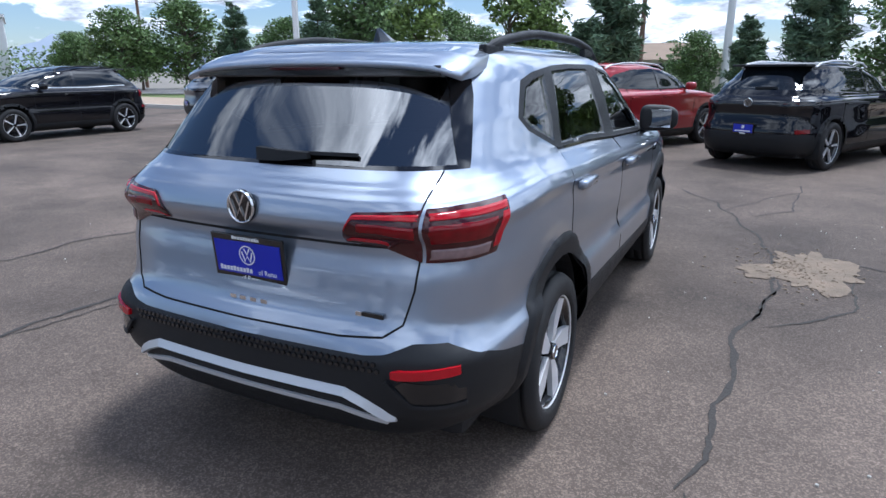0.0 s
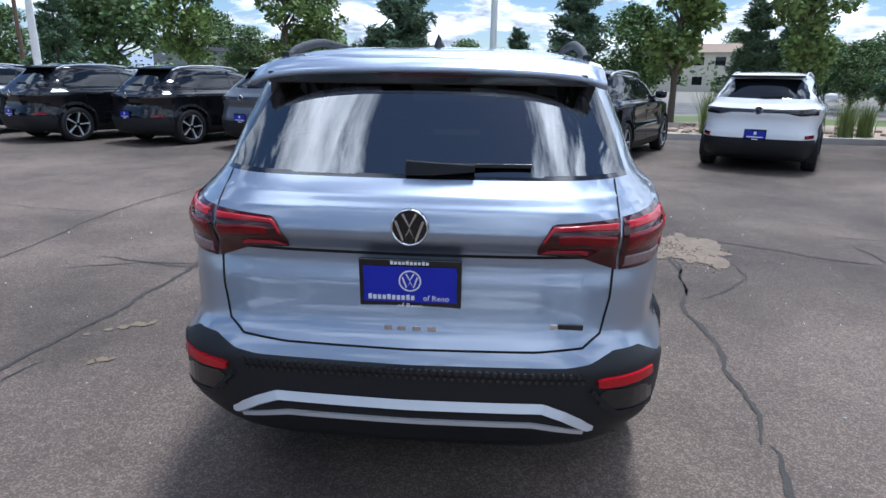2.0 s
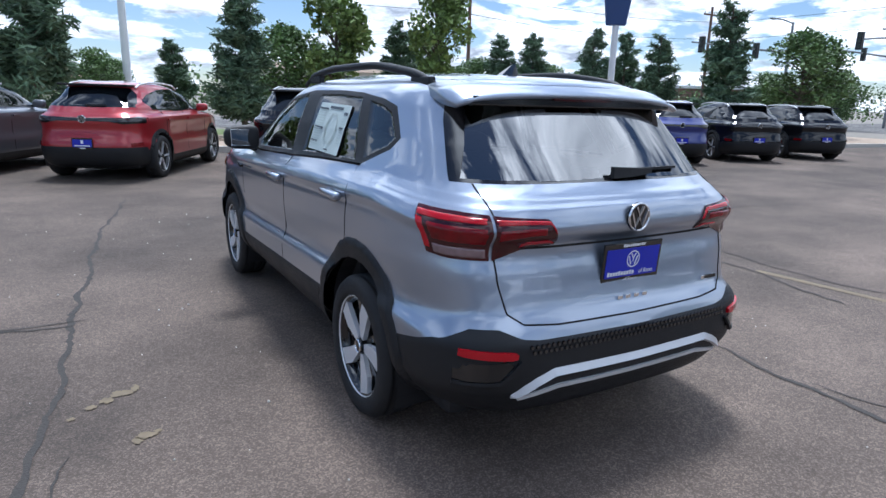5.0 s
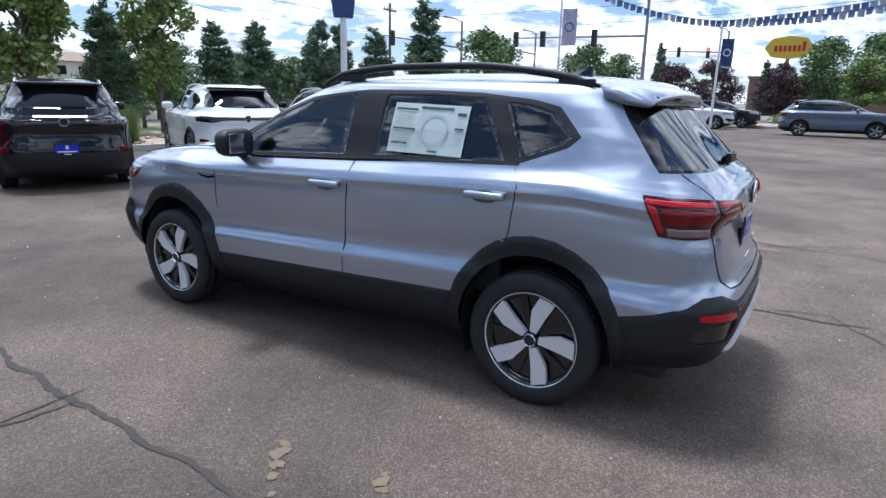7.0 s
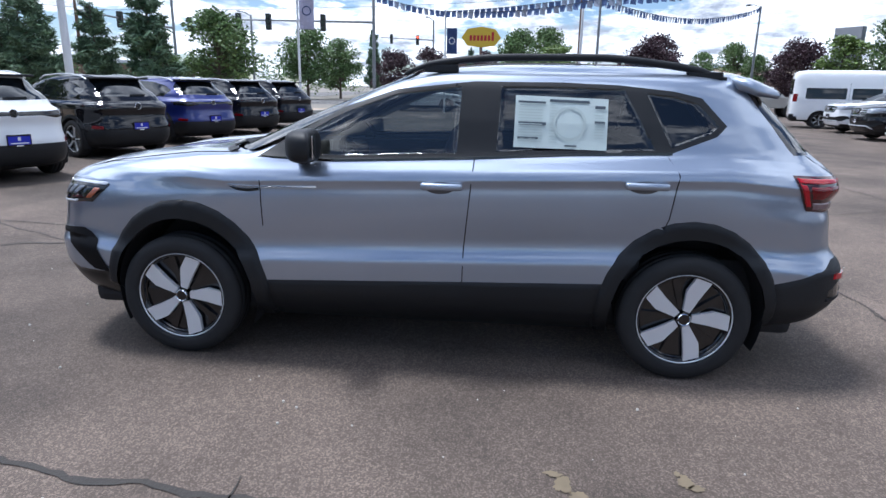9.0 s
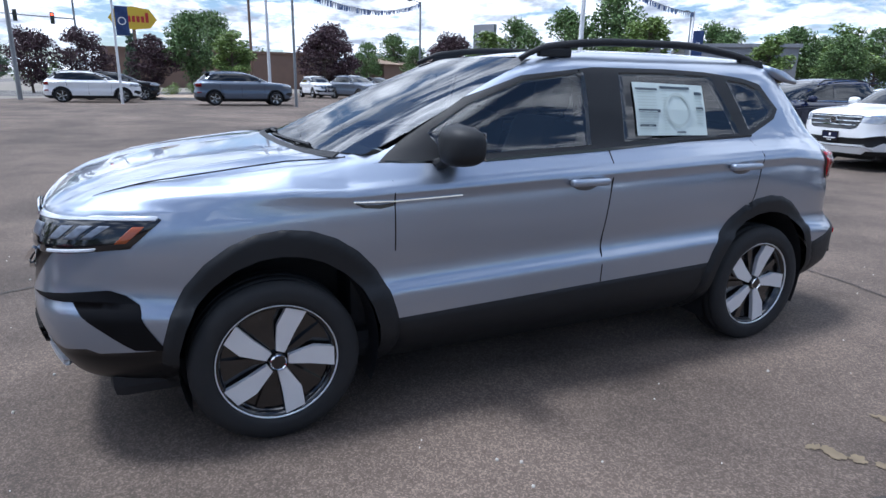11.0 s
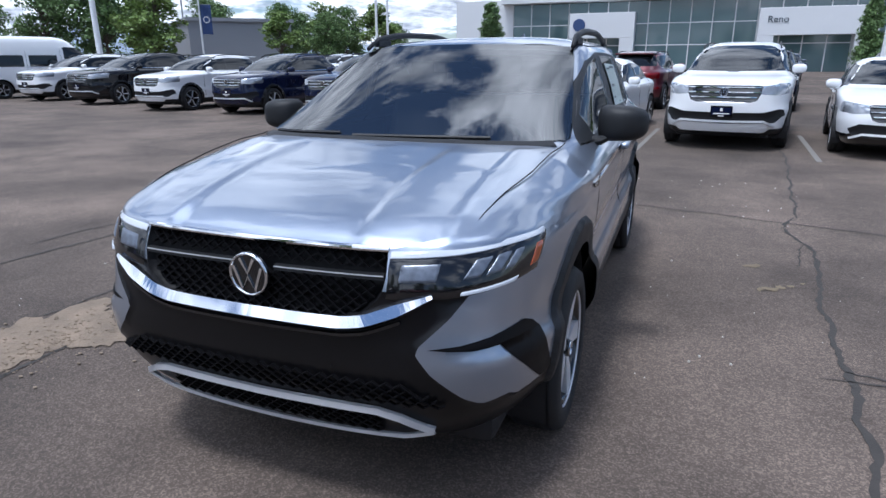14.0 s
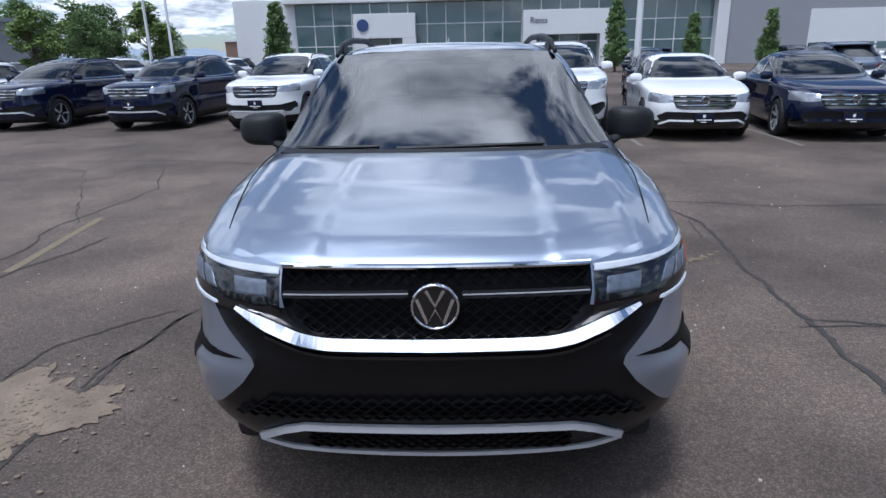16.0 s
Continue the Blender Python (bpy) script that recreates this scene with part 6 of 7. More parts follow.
# rows between the front row and the showroom
lot = random.Random(5)
choice = [("suv", WHITE_P, "white", TIG), ("suv", NAVY_P, "dark blue", TIG), ("suv", BLACK_P, "black", TIG), ("sedan", WHITE_P, "white", (1, 1, 1)), ("sedan", NAVY_P, "dark blue", (1, 1, 1)), ("suv", SLATE_P, "slate blue", TIG), ("suv", WHITE_P, "white", ATL)]
park("suv", MAROON_P, "maroon", 0.1, -17.6, 188, TIG)
for row, (yy, xs, hd) in enumerate(((-18.2, (-14.8, -12.0, -6.4, -3.4, 5.5, 8.4), 188), (-27.5, (-18, -9, -3.5, 3, 12, 18), 8), (-33.5, (-20, -11, -5, 4, 10), 188), (-43.0, (-23, -13, -7, 2, 8, 17), 8))):
    for x in xs:
        kd, c, w, sc = lot.choice(choice)
        park(kd, c, w, x + lot.uniform(-0.2, 0.2), yy + lot.uniform(-0.3, 0.3) - 0.08 * x, hd, sc)


# ---- ground ----
def flat(name, poly, z, material, kind="structure", label="", category="ground", thick=0.0):
    n = len(poly)
    vs = [(x, y, z) for x, y in poly]
    fs = [tuple(range(n))]
    if thick:
        vs += [(x, y, z - thick) for x, y in poly]
        fs += [(i, n + i, n + (i + 1) % n, (i + 1) % n) for i in range(n)]
    ob = link(name, raw(vs, fs), material)
    return tagged(ob, label, category, "", kind)


flat("ground", [(-2500, -2500), (2500, -2500), (2500, 2500), (-2500, 2500)], -0.02, EARTH, "structure", "pale dry ground reaching the horizon")
flat("parking_lot", [(-70, -66), (60, -66), (60, -6), (40, 10), (30, 10.2), (-70, 19.2)], 0.0, ASPHALT, "structure", "worn grey asphalt car park with cracks", "asphalt")
KX = lambda x: 12.1 - 0.10 * (x - 4.5)
flat("kerb", [(-70, KX(-70)), (34, KX(34)), (34, KX(34) + 0.16), (-70, KX(-70) + 0.16)], 0.15, KERB, "structure", "pale concrete kerb along the planting bed", "kerb", 0.2)
flat("planting_bed", [(-70, KX(-70) + 0.16), (34, KX(34) + 0.16), (34, KX(34) + 5.5), (-70, KX(-70) + 5.5)], 0.10, GRAVEL, "structure", "tan gravel planting bed", "gravel bed", 0.15)
flat("lawn", [(-70, KX(-70) + 5.5), (34, KX(34) + 5.5), (34, KX(34) + 9.5), (-70, KX(-70) + 9.5)], 0.07, LAWN, "structure", "dry green grass verge", "lawn", 0.1)
flat("road", [(-400, 24.5), (400, 24.5), (400, 37.0), (-400, 37.0)], 0.0, ROADTAR, "structure", "grey street behind the verge", "road")
flat("road", [(46, 24.4), (62, 24.4), (62, -400), (46, -400)], -0.008, ROADTAR, "structure", "grey side street", "road")
for x0, x1, y0, y1 in ((34.5, 41, -4.5, 2.2), (29.5, 33.5, -21.5, -18.0)):
    n = 24
    isl = [((x0 + x1) / 2 + (x1 - x0) / 2 * math.copysign(abs(math.cos(2 * math.pi * i / n)) ** 0.5, math.cos(2 * math.pi * i / n)), (y0 + y1) / 2 + (y1 - y0) / 2 * math.copysign(abs(math.sin(2 * math.pi * i / n)) ** 0.5, math.sin(2 * math.pi * i / n))) for i in range(n)]
    if x0 > 34:
        isl = [(x + 5.0, y) for x, y in isl]
    flat("kerb", isl, 0.14, KERB, "structure", "pale concrete kerb island", "kerb", 0.2)
    flat("planting_bed", [((x - sum(p[0] for p in isl) / n) * 0.92 + sum(p[0] for p in isl) / n, (y - sum(p[1] for p in isl) / n) * 0.92 + sum(p[1] for p in isl) / n) for x, y in isl], 0.16, GRAVEL, "structure", "gravel planting island", "gravel bed", 0.05)

rnd = random.Random(11)


def crack(line, width=0.020):

    """A jagged, uneven crack in the asphalt along a line of points."""
    width *= 0.62
    pts = []
    for (x0, y0), (x1, y1) in zip(line[:-1], line[1:]):
        n = max(2, int(math.hypot(x1 - x0, y1 - y0) / 0.05))
        for i in range(n):
            pts.append((x0 + (x1 - x0) * i / n, y0 + (y1 - y0) * i / n))
    pts.append(line[-1])
    vs, off = [], 0.0
    seed = rnd.uniform(0, 100)
    for i, (x, y) in enumerate(pts):
        a, b = pts[max(i - 1, 0)], pts[min(i + 1, len(pts) - 1)]
        dx, dy = b[0] - a[0], b[1] - a[1]
        L = math.hypot(dx, dy) + 1e-9
        nx, ny = -dy / L, dx / L
        off = 0.06 * noise.noise(Vector((i * 0.12, seed, 0))) + 0.018 * noise.noise(Vector((i * 0.7, seed, 5))) + rnd.uniform(-0.006, 0.006)
        w = width * (0.55 + 0.9 * abs(noise.noise(Vector((i * 0.21, seed, 9)))) + rnd.uniform(-0.15, 0.15)) * min(1, 0.3 + min(i, len(pts) - 1 - i) * 0.2)
        vs += [(x + nx * (off - w), y + ny * (off - w), 0.004), (x + nx * (off + w), y + ny * (off + w), 0.004)]
    fs = [(2 * i, 2 * i + 1, 2 * i + 3, 2 * i + 2) for i in range(len(pts) - 1)]
    ob = link("asphalt_crack", raw(vs, fs), CRACK)
    tagged(ob, "jagged dark crack in the asphalt", "crack", "asphalt cracks", "structure")


crack([(1.43, -1.59), (1.49, -1.29), (1.56, -0.69), (1.56, -0.04), (1.77, 0.89), (1.74, 1.93), (1.60, 2.70), (1.23, 3.96), (0.72, 4.69)], 0.03)
crack([(1.39, -2.9), (1.37, -1.92), (1.43, -1.59)], 0.03)
crack([(1.74, 1.93), (2.12, 2.02), (2.53, 1.74), (3.5, 1.2)])
crack([(1.59, 3.35), (1.97, 3.83), (2.16, 5.61)])
crack([(-2.15, -2.4), (-2.24, -1.89), (-2.22, -1.12), (-2.13, -0.37), (-2.08, 0.47), (-1.97, 1.88), (-1.82, 3.37), (-1.47, 5.53)], 0.034)
crack([(-3.01, 0.66), (-2.08, 0.47)])
crack([(-2.24, -1.89), (-2.06, -1.18)], 0.015)
crack([(-4.4, -1.6), (-3.79, -0.95), (-3.83, -0.40), (-3.68, 0.13), (-3.9, 2.2), (-3.6, 5.0)])
crack([(3.63, 1.87), (3.52, 0.51), (3.35, -0.53), (3.15, -1.5)], 0.028)
crack([(3.58, 2.17), (5.91, 1.99), (9.0, 1.6)])
crack([(-2.30, -2.82), (-2.68, -6.75), (-2.8, -9.5)], 0.032)
crack([(-2.15, -2.4), (-2.30, -2.82)], 0.032)
crack([(0.4, -3.0), (-0.49, -2.94), (-1.11, -2.84), (-2.24, -2.57), (-3.23, -2.32), (-5.2, -2.2)])
crack([(3.76, 0.28), (3.74, -0.34), (3.68, -1.01), (3.9, -1.93), (3.71, -3.65), (4.55, -5.62)])
crack([(2.31, 1.44), (2.23, 0.71), (2.02, 0.45), (1.71, 0.19)])
crack([(1.80, 1.21), (1.65, 0.24)])
crack([(-1.95, 0.57), (-2.47, 0.58), (-3.1, 0.3)], 0.014)
crack([(10.5, -6.1), (7.37, -5.91), (4.68, -5.90), (2.81, -5.44)])
crack([(1.27, 3.50), (1.96, 4.87), (3.2, 6.0)], 0.016)
crack([(1.45, -2.18), (1.56, -2.64), (1.07, -2.94), (0.52, -3.03), (0.18, -2.99)], 0.016)
crack([(3.71, -1.92), (5.46, -5.04), (8.5, -6.5)], 0.016)
crack([(-8.5, 3.5), (-6.2, 2.6), (-3.9, 2.2)], 0.016)
crack([(12.0, 0.5), (15.0, -2.0), (22.0, -3.0)], 0.02)
crack([(14.0, -6.0), (18.0, -3.5), (26.0, -5.0)], 0.02)


def blob(name, x, y, rx, ry, material, z, label, cat, seed=0, n=40):
    vs = []
    for i in range(n):
        a = 2 * math.pi * i / n
        r = 1 + 0.55 * noise.noise(Vector((math.cos(a) * 1.9, math.sin(a) * 1.6, seed))) + 0.30 * noise.noise(Vector((math.cos(a) * 6, math.sin(a) * 6, seed)))
        vs.append((x + rx * r * math.cos(a), y + ry * r * math.sin(a), z))
    tagged(link(name, raw(vs, [tuple(range(n))]), material), label, cat, "", "structure")


blob("sand_patch", 2.05, 1.62, 0.28, 0.48, SAND, 0.006, "sandy patch of broken asphalt", "sand patch", 3, 90)
blob("sand_patch", 1.74, 1.36, 0.20, 0.20, SAND, 0.0068, "sandy spill beside the broken asphalt", "sand patch", 9, 60)
for i, (x, y, rx, ry) in enumerate(((-1.86, -0.66, 0.05, 0.035), (-1.93, -0.71, 0.03, 0.03), (-2.0, -0.76, 0.025, 0.02), (-1.80, -0.63, 0.02, 0.03), (-1.79, -1.14, 0.04, 0.03), (-1.83, -1.17, 0.02, 0.03), (-1.74, -1.12, 0.018, 0.012), (-2.08, -0.84, 0.02, 0.012))):
    blob("paint_remnant", x, y, rx, ry, YELLOW, 0.005, "worn yellow paint remnant on asphalt", "paint mark", i + 20, 40)
for x0, y0, x1, y1 in ((3.42, -0.55, 3.62, -2.2), (-5.6, -6.3, -5.8, -9.6), (-8.3, -6.2, -8.5, -9.5), (-3.1, -6.6, -3.3, -10.0), (-0.5, -7.0, -0.7, -10.5)):
    d = Vector((x1 - x0, y1 - y0)).normalized() * 0.04
    tagged(link("parking_line", raw([(x0 - d.y, y0 + d.x, 0.0035), (x0 + d.y, y0 - d.x, 0.0035), (x1 + d.y, y1 - d.x, 0.0035), (x1 - d.y, y1 + d.x, 0.0035)], [(0, 1, 2, 3)]), LINEW if y0 < -6 else YELLOW), "faded parking bay line", "line", "parking lines", "structure")
crumbs = bmesh.new()
for _ in range(420):
    a_, d_ = rnd.uniform(0, 6.283), abs(rnd.gauss(0, 0.5))
    x, y = 1.88 + 0.55 * d_ * math.cos(a_), 1.58 + 0.85 * d_ * math.sin(a_)
    r = rnd.choice((0.003, 0.004, 0.006, 0.010))
    bmesh.ops.create_icosphere(crumbs, subdivisions=1, radius=r, matrix=Matrix.Translation((x, y, 0.008)) @ Matrix.Diagonal((1.4, 1, 0.5, 1)))
tagged(part("asphalt_crumbs", crumbs, SAND), "crumbs of broken asphalt round the sandy patch", "gravel", "", "stuff")
stones = bmesh.new()
for _ in range(260):
    x, y = rnd.uniform(-4.5, 3.2), rnd.uniform(-4.6, 4.6)
    if abs(x) < 0.95 and abs(y) < 2.2:
        continue
    r = rnd.choice((0.003, 0.004, 0.005, 0.008))
    bmesh.ops.create_icosphere(stones, subdivisions=1, radius=r, matrix=Matrix.Translation((x, y, r * 0.5)))
tagged(part("loose_gravel", stones, KERB), "scattered loose grit on the asphalt", "gravel", "", "stuff")


# ---- plants ----
def leaf_cloud(centres, count, size, spread, seed, droop=0.0, needle=False):
    """Many small leaf quads gathered round the given centres."""
    r = np.random.RandomState(seed)
    c = np.array([p[:3] for p in centres])
    w = np.array([p[3] for p in centres])
    idx = r.choice(len(c), count, p=w**2 / (w**2).sum())
    v = r.normal(size=(count, 3))
    v /= np.linalg.norm(v, axis=1)[:, None]
    P = c[idx] + v * (w[idx] * spread * r.uniform(0.25, 1.0, count) ** 0.6)[:, None] * np.array([1, 1, 0.75])
    a = r.normal(size=(count, 3)) * np.array([1, 1, 0.6]) + v * 0.6
    a /= np.linalg.norm(a, axis=1)[:, None]
    b = np.cross(a, r.normal(size=(count, 3)))
    b /= np.linalg.norm(b, axis=1)[:, None]
    s = size * r.uniform(0.6, 1.4, count)[:, None]
    la, lb = (1.6, 0.28) if needle else (0.75, 0.5)
    V = np.stack([P - a * s * la, P + b * s * lb, P + a * s * la, P - b * s * lb], 1).reshape(-1, 3)
    me = bpy.data.meshes.new("crown")
    me.from_pydata(V.tolist(), [], np.arange(count * 4).reshape(-1, 4).tolist())
    return me


def tree(kind, seed):
    """A tree of unit height: a tapered trunk with limbs, and a crown of leaves."""
    r = random.Random(seed)
    label, material, bark = {
        "pine": ("dark green pine with upswept branches", PINE, BARK), "dec": ("green leafy street tree", LEAF, BARK),
        "young": ("slender young tree with light green leaves", YOUNGLEAF, BARK), "plum": ("purple-leaved plum tree with a round crown", PLUM, BARK), "cone": ("narrow conical green tree by a showroom", LEAF, BARK)}[kind]
    t = thing("tree", label, "tree", group="trees")
    limbs = bmesh.new()
    centres = []
    lean = (r.uniform(-0.03, 0.03), r.uniform(-0.03, 0.03))
    top = Vector((lean[0], lean[1], 0.96 if kind in ("pine", "cone") else 0.72))
    cyl((0, 0, 0), top, 0.020, 0.004, 8, limbs)
    if kind in ("pine", "cone"):
        for i in range(72 if kind == "pine" else 110):
            h = r.uniform(0.10, 0.95)
            ln = (0.21 if kind == "pine" else 0.15) * (1.02 - h) ** 0.7 * r.uniform(0.6, 1.15) + 0.025
            a = r.uniform(0, 6.28)
            p0 = Vector((lean[0] * h, lean[1] * h, h))
            p1 = p0 + Vector((math.cos(a) * ln, math.sin(a) * ln, ln * r.uniform(0.25, 0.7)))
            cyl(p0, p1, 0.005, 0.0015, 5, limbs)
            for f in (0.45, 0.75, 1.0):
                q = p0.lerp(p1, f)
                centres.append((q.x, q.y, q.z, (0.024 if kind == "pine" else 0.032) + 0.04 * (1 - h)))
        centres.append((top.x, top.y, 0.97, 0.02))
        me = leaf_cloud(centres, 11000, 0.019, 1.15, seed, needle=kind == "pine")
    else:
        n = {"dec": 64, "plum": 64, "young": 34}[kind]
        base = {"dec": 0.22, "plum": 0.18, "young": 0.30}[kind]
        wid = {"dec": 0.30, "plum": 0.40, "young": 0.17}[kind]
        for i in range(n):
            h = r.uniform(base, 0.93)
            prof = math.sin(math.pi * min(1, max(0.06, (h - base + 0.08) / (1.03 - base)))) ** 0.6
            a = r.uniform(0, 6.28)
            rad = wid * prof * r.uniform(0.35, 1.0)
            p0 = Vector((lean[0] * h, lean[1] * h, max(base * 0.7, min(0.68, h - 0.12))))
            p1 = Vector((math.cos(a) * rad, math.sin(a) * rad, h))
            cyl(p0, p1, 0.007, 0.002, 5, limbs)
            centres.append((p1.x, p1.y, p1.z, r.uniform(0.05, 0.12) * (0.75 if kind == "young" else 1)))
        me = leaf_cloud(centres, {"dec": 8500, "plum": 8500, "young": 4600}[kind], 0.020, 1.3, seed)
    part("trunk", limbs, bark, t)
    link("crown", me, material, t)
    return t


forest = {}


def plant(kind, x, y, h, seed=0, wide=1.0):
    key = (kind, seed % 3)
    m = Matrix.Translation((x, y, -0.02)) @ pose(0, 0, 0, 0, 0, (x * 37 + y * 91) % 360) @ Matrix.Diagonal((h * wide, h * wide, h, 1))
    if key not in forest:
        forest[key] = tree(kind, 40 + 7 * len(forest))
        forest[key].matrix_world = m
        return
    src = forest[key]
    made_ = {}
    for o in (src, *src.children_recursive):
        made_[o] = o.copy()
        scene.collection.objects.link(made_[o])
        made_[o].parent = made_.get(o.parent, o.parent)
    made_[src].matrix_basis = m


def grove(kind, spots, wide=1.0):
    for i, (x, y, h) in enumerate(spots):
        plant(kind, x, y, h, i, wide)


grove("pine", [(-29.9, 28.5, 5.9), (-21.6, 26.5, 5.6), (-2.9, 16.3, 5.6), (2.7, 17.0, 4.8), (1.0, 19.5, 3.2), (11.8, 23.0, 4.5), (8.6, 17.6, 4.2), (14.2, 16.9, 4.2), (16.3, 15.6, 4.4), (20.0, 15.5, 4.5), (15.4, 20.8, 4.5), (21.3, 19.0, 4.9), (26.8, 17.1, 6.7), (18.2, 18.0, 3.6)], 1.0)
grove("pine", [(84.3, 17.5, 9.1), (61.3, 3.0, 5.4)], 0.6)
grove("young", [(5.9, 17.1, 6.4), (9.4, 16.2, 6.0), (11.0, 19.7, 4.4), (-13.8, 24.4, 6.8), (-9.8, 26.2, 7.6), (-8.2, 26.8, 6.5)], 0.95)
grove("dec", [(5.5, 21.5, 4.2), (-56.6, 35.4, 5.2), (-34.3, 23.5, 5.3), (-32.0, 26.4, 6.0), (-37.3, 42.1, 6.2), (-23.1, 34.0, 9.0), (-24.6, 50.3, 6.9), (-45, 33, 5.0), (-49, 30, 4.6), (-6.0, 55.9, 4.0), (0.2, 41.3, 3.4), (-1.2, 25.9, 3.1), (16.6, 27.0, 3.3), (19.8, 30.0, 4.1), (33.7, 31.8, 4.3), (17.3, 31.8, 3.8), (29.6, 35.0, 4.4), (39.3, 39.7, 4.8), (36, 44, 4.2), (-14, 44, 5.0), (-17, 40, 4.6)], 1.2)
grove("dec", [(30.2, 15.2, 5.4), (62.7, 20.4, 7.4), (68.6, 18.4, 6.7), (38.6, 41.4, 4.4), (44, 26, 4.2), (50, 24, 4.6)], 1.2)
grove("dec", [(57.0, -1.7, 6.9), (90.8, -6.4, 10.3), (82.0, -26.0, 6.5), (71.0, -28.6, 5.6), (61.0, -37.2, 8.6), (50.3, -42.0, 10.8), (53.5, -38.5, 9.0), (56.7, -65.2, 8.5), (38.5, -66.1, 7.6), (86.4, -31.3, 8.0), (51.0, -57.0, 8.5), (29.8, -48.0, 5.6), (42.0, -58.3, 7.5), (33.0, -69.0, 5.8), (45.6, -67.9, 7.2), (37.0, 99.7, 9.0)], 0.95)
grove("young", [(48.7, -4.2, 5.0), (41.8, -37.9, 7.0), (33.9, -31.8, 6.5), (35.4, -56.1, 7.3), (24.6, -33.2, 4.6), (49.8, -27.0, 6.2), (75.7, -7.6, 6.8), (25.9, -50.2, 6.3)], 1.5)
grove("plum", [(55.2, 10.0, 4.9), (55.9, 6.2, 5.1), (56.4, 1.5, 4.9), (56.0, -13.3, 5.9), (69.5, -31.8, 6.0), (65.0, -16.5, 7.4), (65.1, -30.3, 7.0), (-33, 31, 3.6)], 1.05)
grove("cone", [(15.3, -51.0, 6.1), (13.9, -46.2, 5.8), (-11.7, -44.8, 5.3), (-17.5, -45.1, 4.2), (-22.2, -43.2, 4.3)], 1.0)


def far_trees(spots, seed):
    r = random.Random(seed)
    cs = []
    for x0, y0, x1, y1, h, n in spots:
        for i in range(n):
            f = i / n
            hh = h * r.uniform(0.55, 1.15)
            for k in range(3):
                cs.append((x0 + (x1 - x0) * f + r.uniform(-2, 2), y0 + (y1 - y0) * f + r.uniform(-2, 2), hh * r.uniform(0.2, 0.85), hh * r.uniform(0.25, 0.45)))
    ob = link("far_trees", leaf_cloud(cs, 30000, 0.20, 1.0, seed), LEAF)
    tagged(ob, "distant band of green trees and shrubs", "trees", "", "stuff")


far_trees([(-75, 30, -20, 46, 4.2, 34), (-20, 42, 20, 46, 3.2, 26), (22, 46, 60, 40, 3.8, 24), (60, 40, 95, 10, 5.0, 24), (95, 6, 95, -45, 5.0, 24), (88, -45, 40, -80, 6.0, 30)], 3)


def grass_clump(x, y, h, seed):
    r = np.random.RandomState(seed)
    n = 420
    a, lean, hh = r.uniform(0, 6.28, n), r.uniform(0.05, 0.55, n), h * r.uniform(0.6, 1.1, n)
    bx, by = r.normal(size=n) * 0.08, r.normal(size=n) * 0.08
    V, F = [], []
    for i in range(n):
        c, s = math.cos(a[i]), math.sin(a[i])
        for f in (0, 0.5, 1.0):
            q = lean[i] * hh[i] * f**1.8
            wd = 0.007 * (1 - f * 0.85)
            V += [(bx[i] + c * q - s * wd, by[i] + s * q + c * wd, hh[i] * f), (bx[i] + c * q + s * wd, by[i] + s * q - c * wd, hh[i] * f)]
        F += [(6 * i, 6 * i + 1, 6 * i + 3, 6 * i + 2), (6 * i + 2, 6 * i + 3, 6 * i + 5, 6 * i + 4)]
    ob = link("ornamental_grass", raw(V, F), BLADE)
    ob.matrix_world = Matrix.Translation((x, y, 0.09))
    tagged(ob, "tall tufted ornamental grass in the gravel bed", "grass", "ornamental grasses", "stuff")


for i, (x, h) in enumerate(((5.7, 1.05), (6.3, 0.95), (9.0, 0.9), (9.6, 0.8), (11.8, 0.7), (3.0, 0.9), (13.6, 0.6), (-0.5, 0.8), (16.0, 0.7), (20.0, 0.7), (-5.0, 0.8))):
    grass_clump(x, KX(x) + 0.9 + 0.3 * (i % 2), h, i)
shr = random.Random(8)
for i, (x, y, h) in enumerate(((40.5, -3.6, 1.0), (41.2, -2.2, 0.9), (42.5, -1.0, 1.2), (43.2, 0.5, 1.0), (31.2, -20.0, 0.7), (32.3, -19.2, 0.6), (12.5, 13.2, 0.6), (18.0, 12.6, 0.5), (22.5, 12.3, 0.6))):
    ob = link("shrub", leaf_cloud([(shr.uniform(-0.3, 0.3), shr.uniform(-0.3, 0.3), h * shr.uniform(0.3, 0.7), h * 0.4) for _ in range(6)], 900, 0.05, 1.0, 60 + i), YOUNGLEAF if i % 2 else LEAF)
    ob.matrix_world = Matrix.Translation((x, y, 0.08))
    tagged(ob, "low green shrub in a gravel island", "shrub", "shrubs", "stuff")
boulders = bmesh.new()
for _ in range(260):
    x = rnd.uniform(-2, 24)
    r = rnd.uniform(0.04, 0.12)
    bmesh.ops.create_icosphere(boulders, subdivisions=1, radius=r, matrix=Matrix.Translation((x, KX(x) + rnd.uniform(0.35, 4.0), 0.10 + r * 0.3)) @ Matrix.Diagonal((1.3, 1, 0.6, 1)))
tagged(part("bed_stones", boulders, GRAVEL), "tan stones scattered on the planting bed", "stones", "", "stuff")


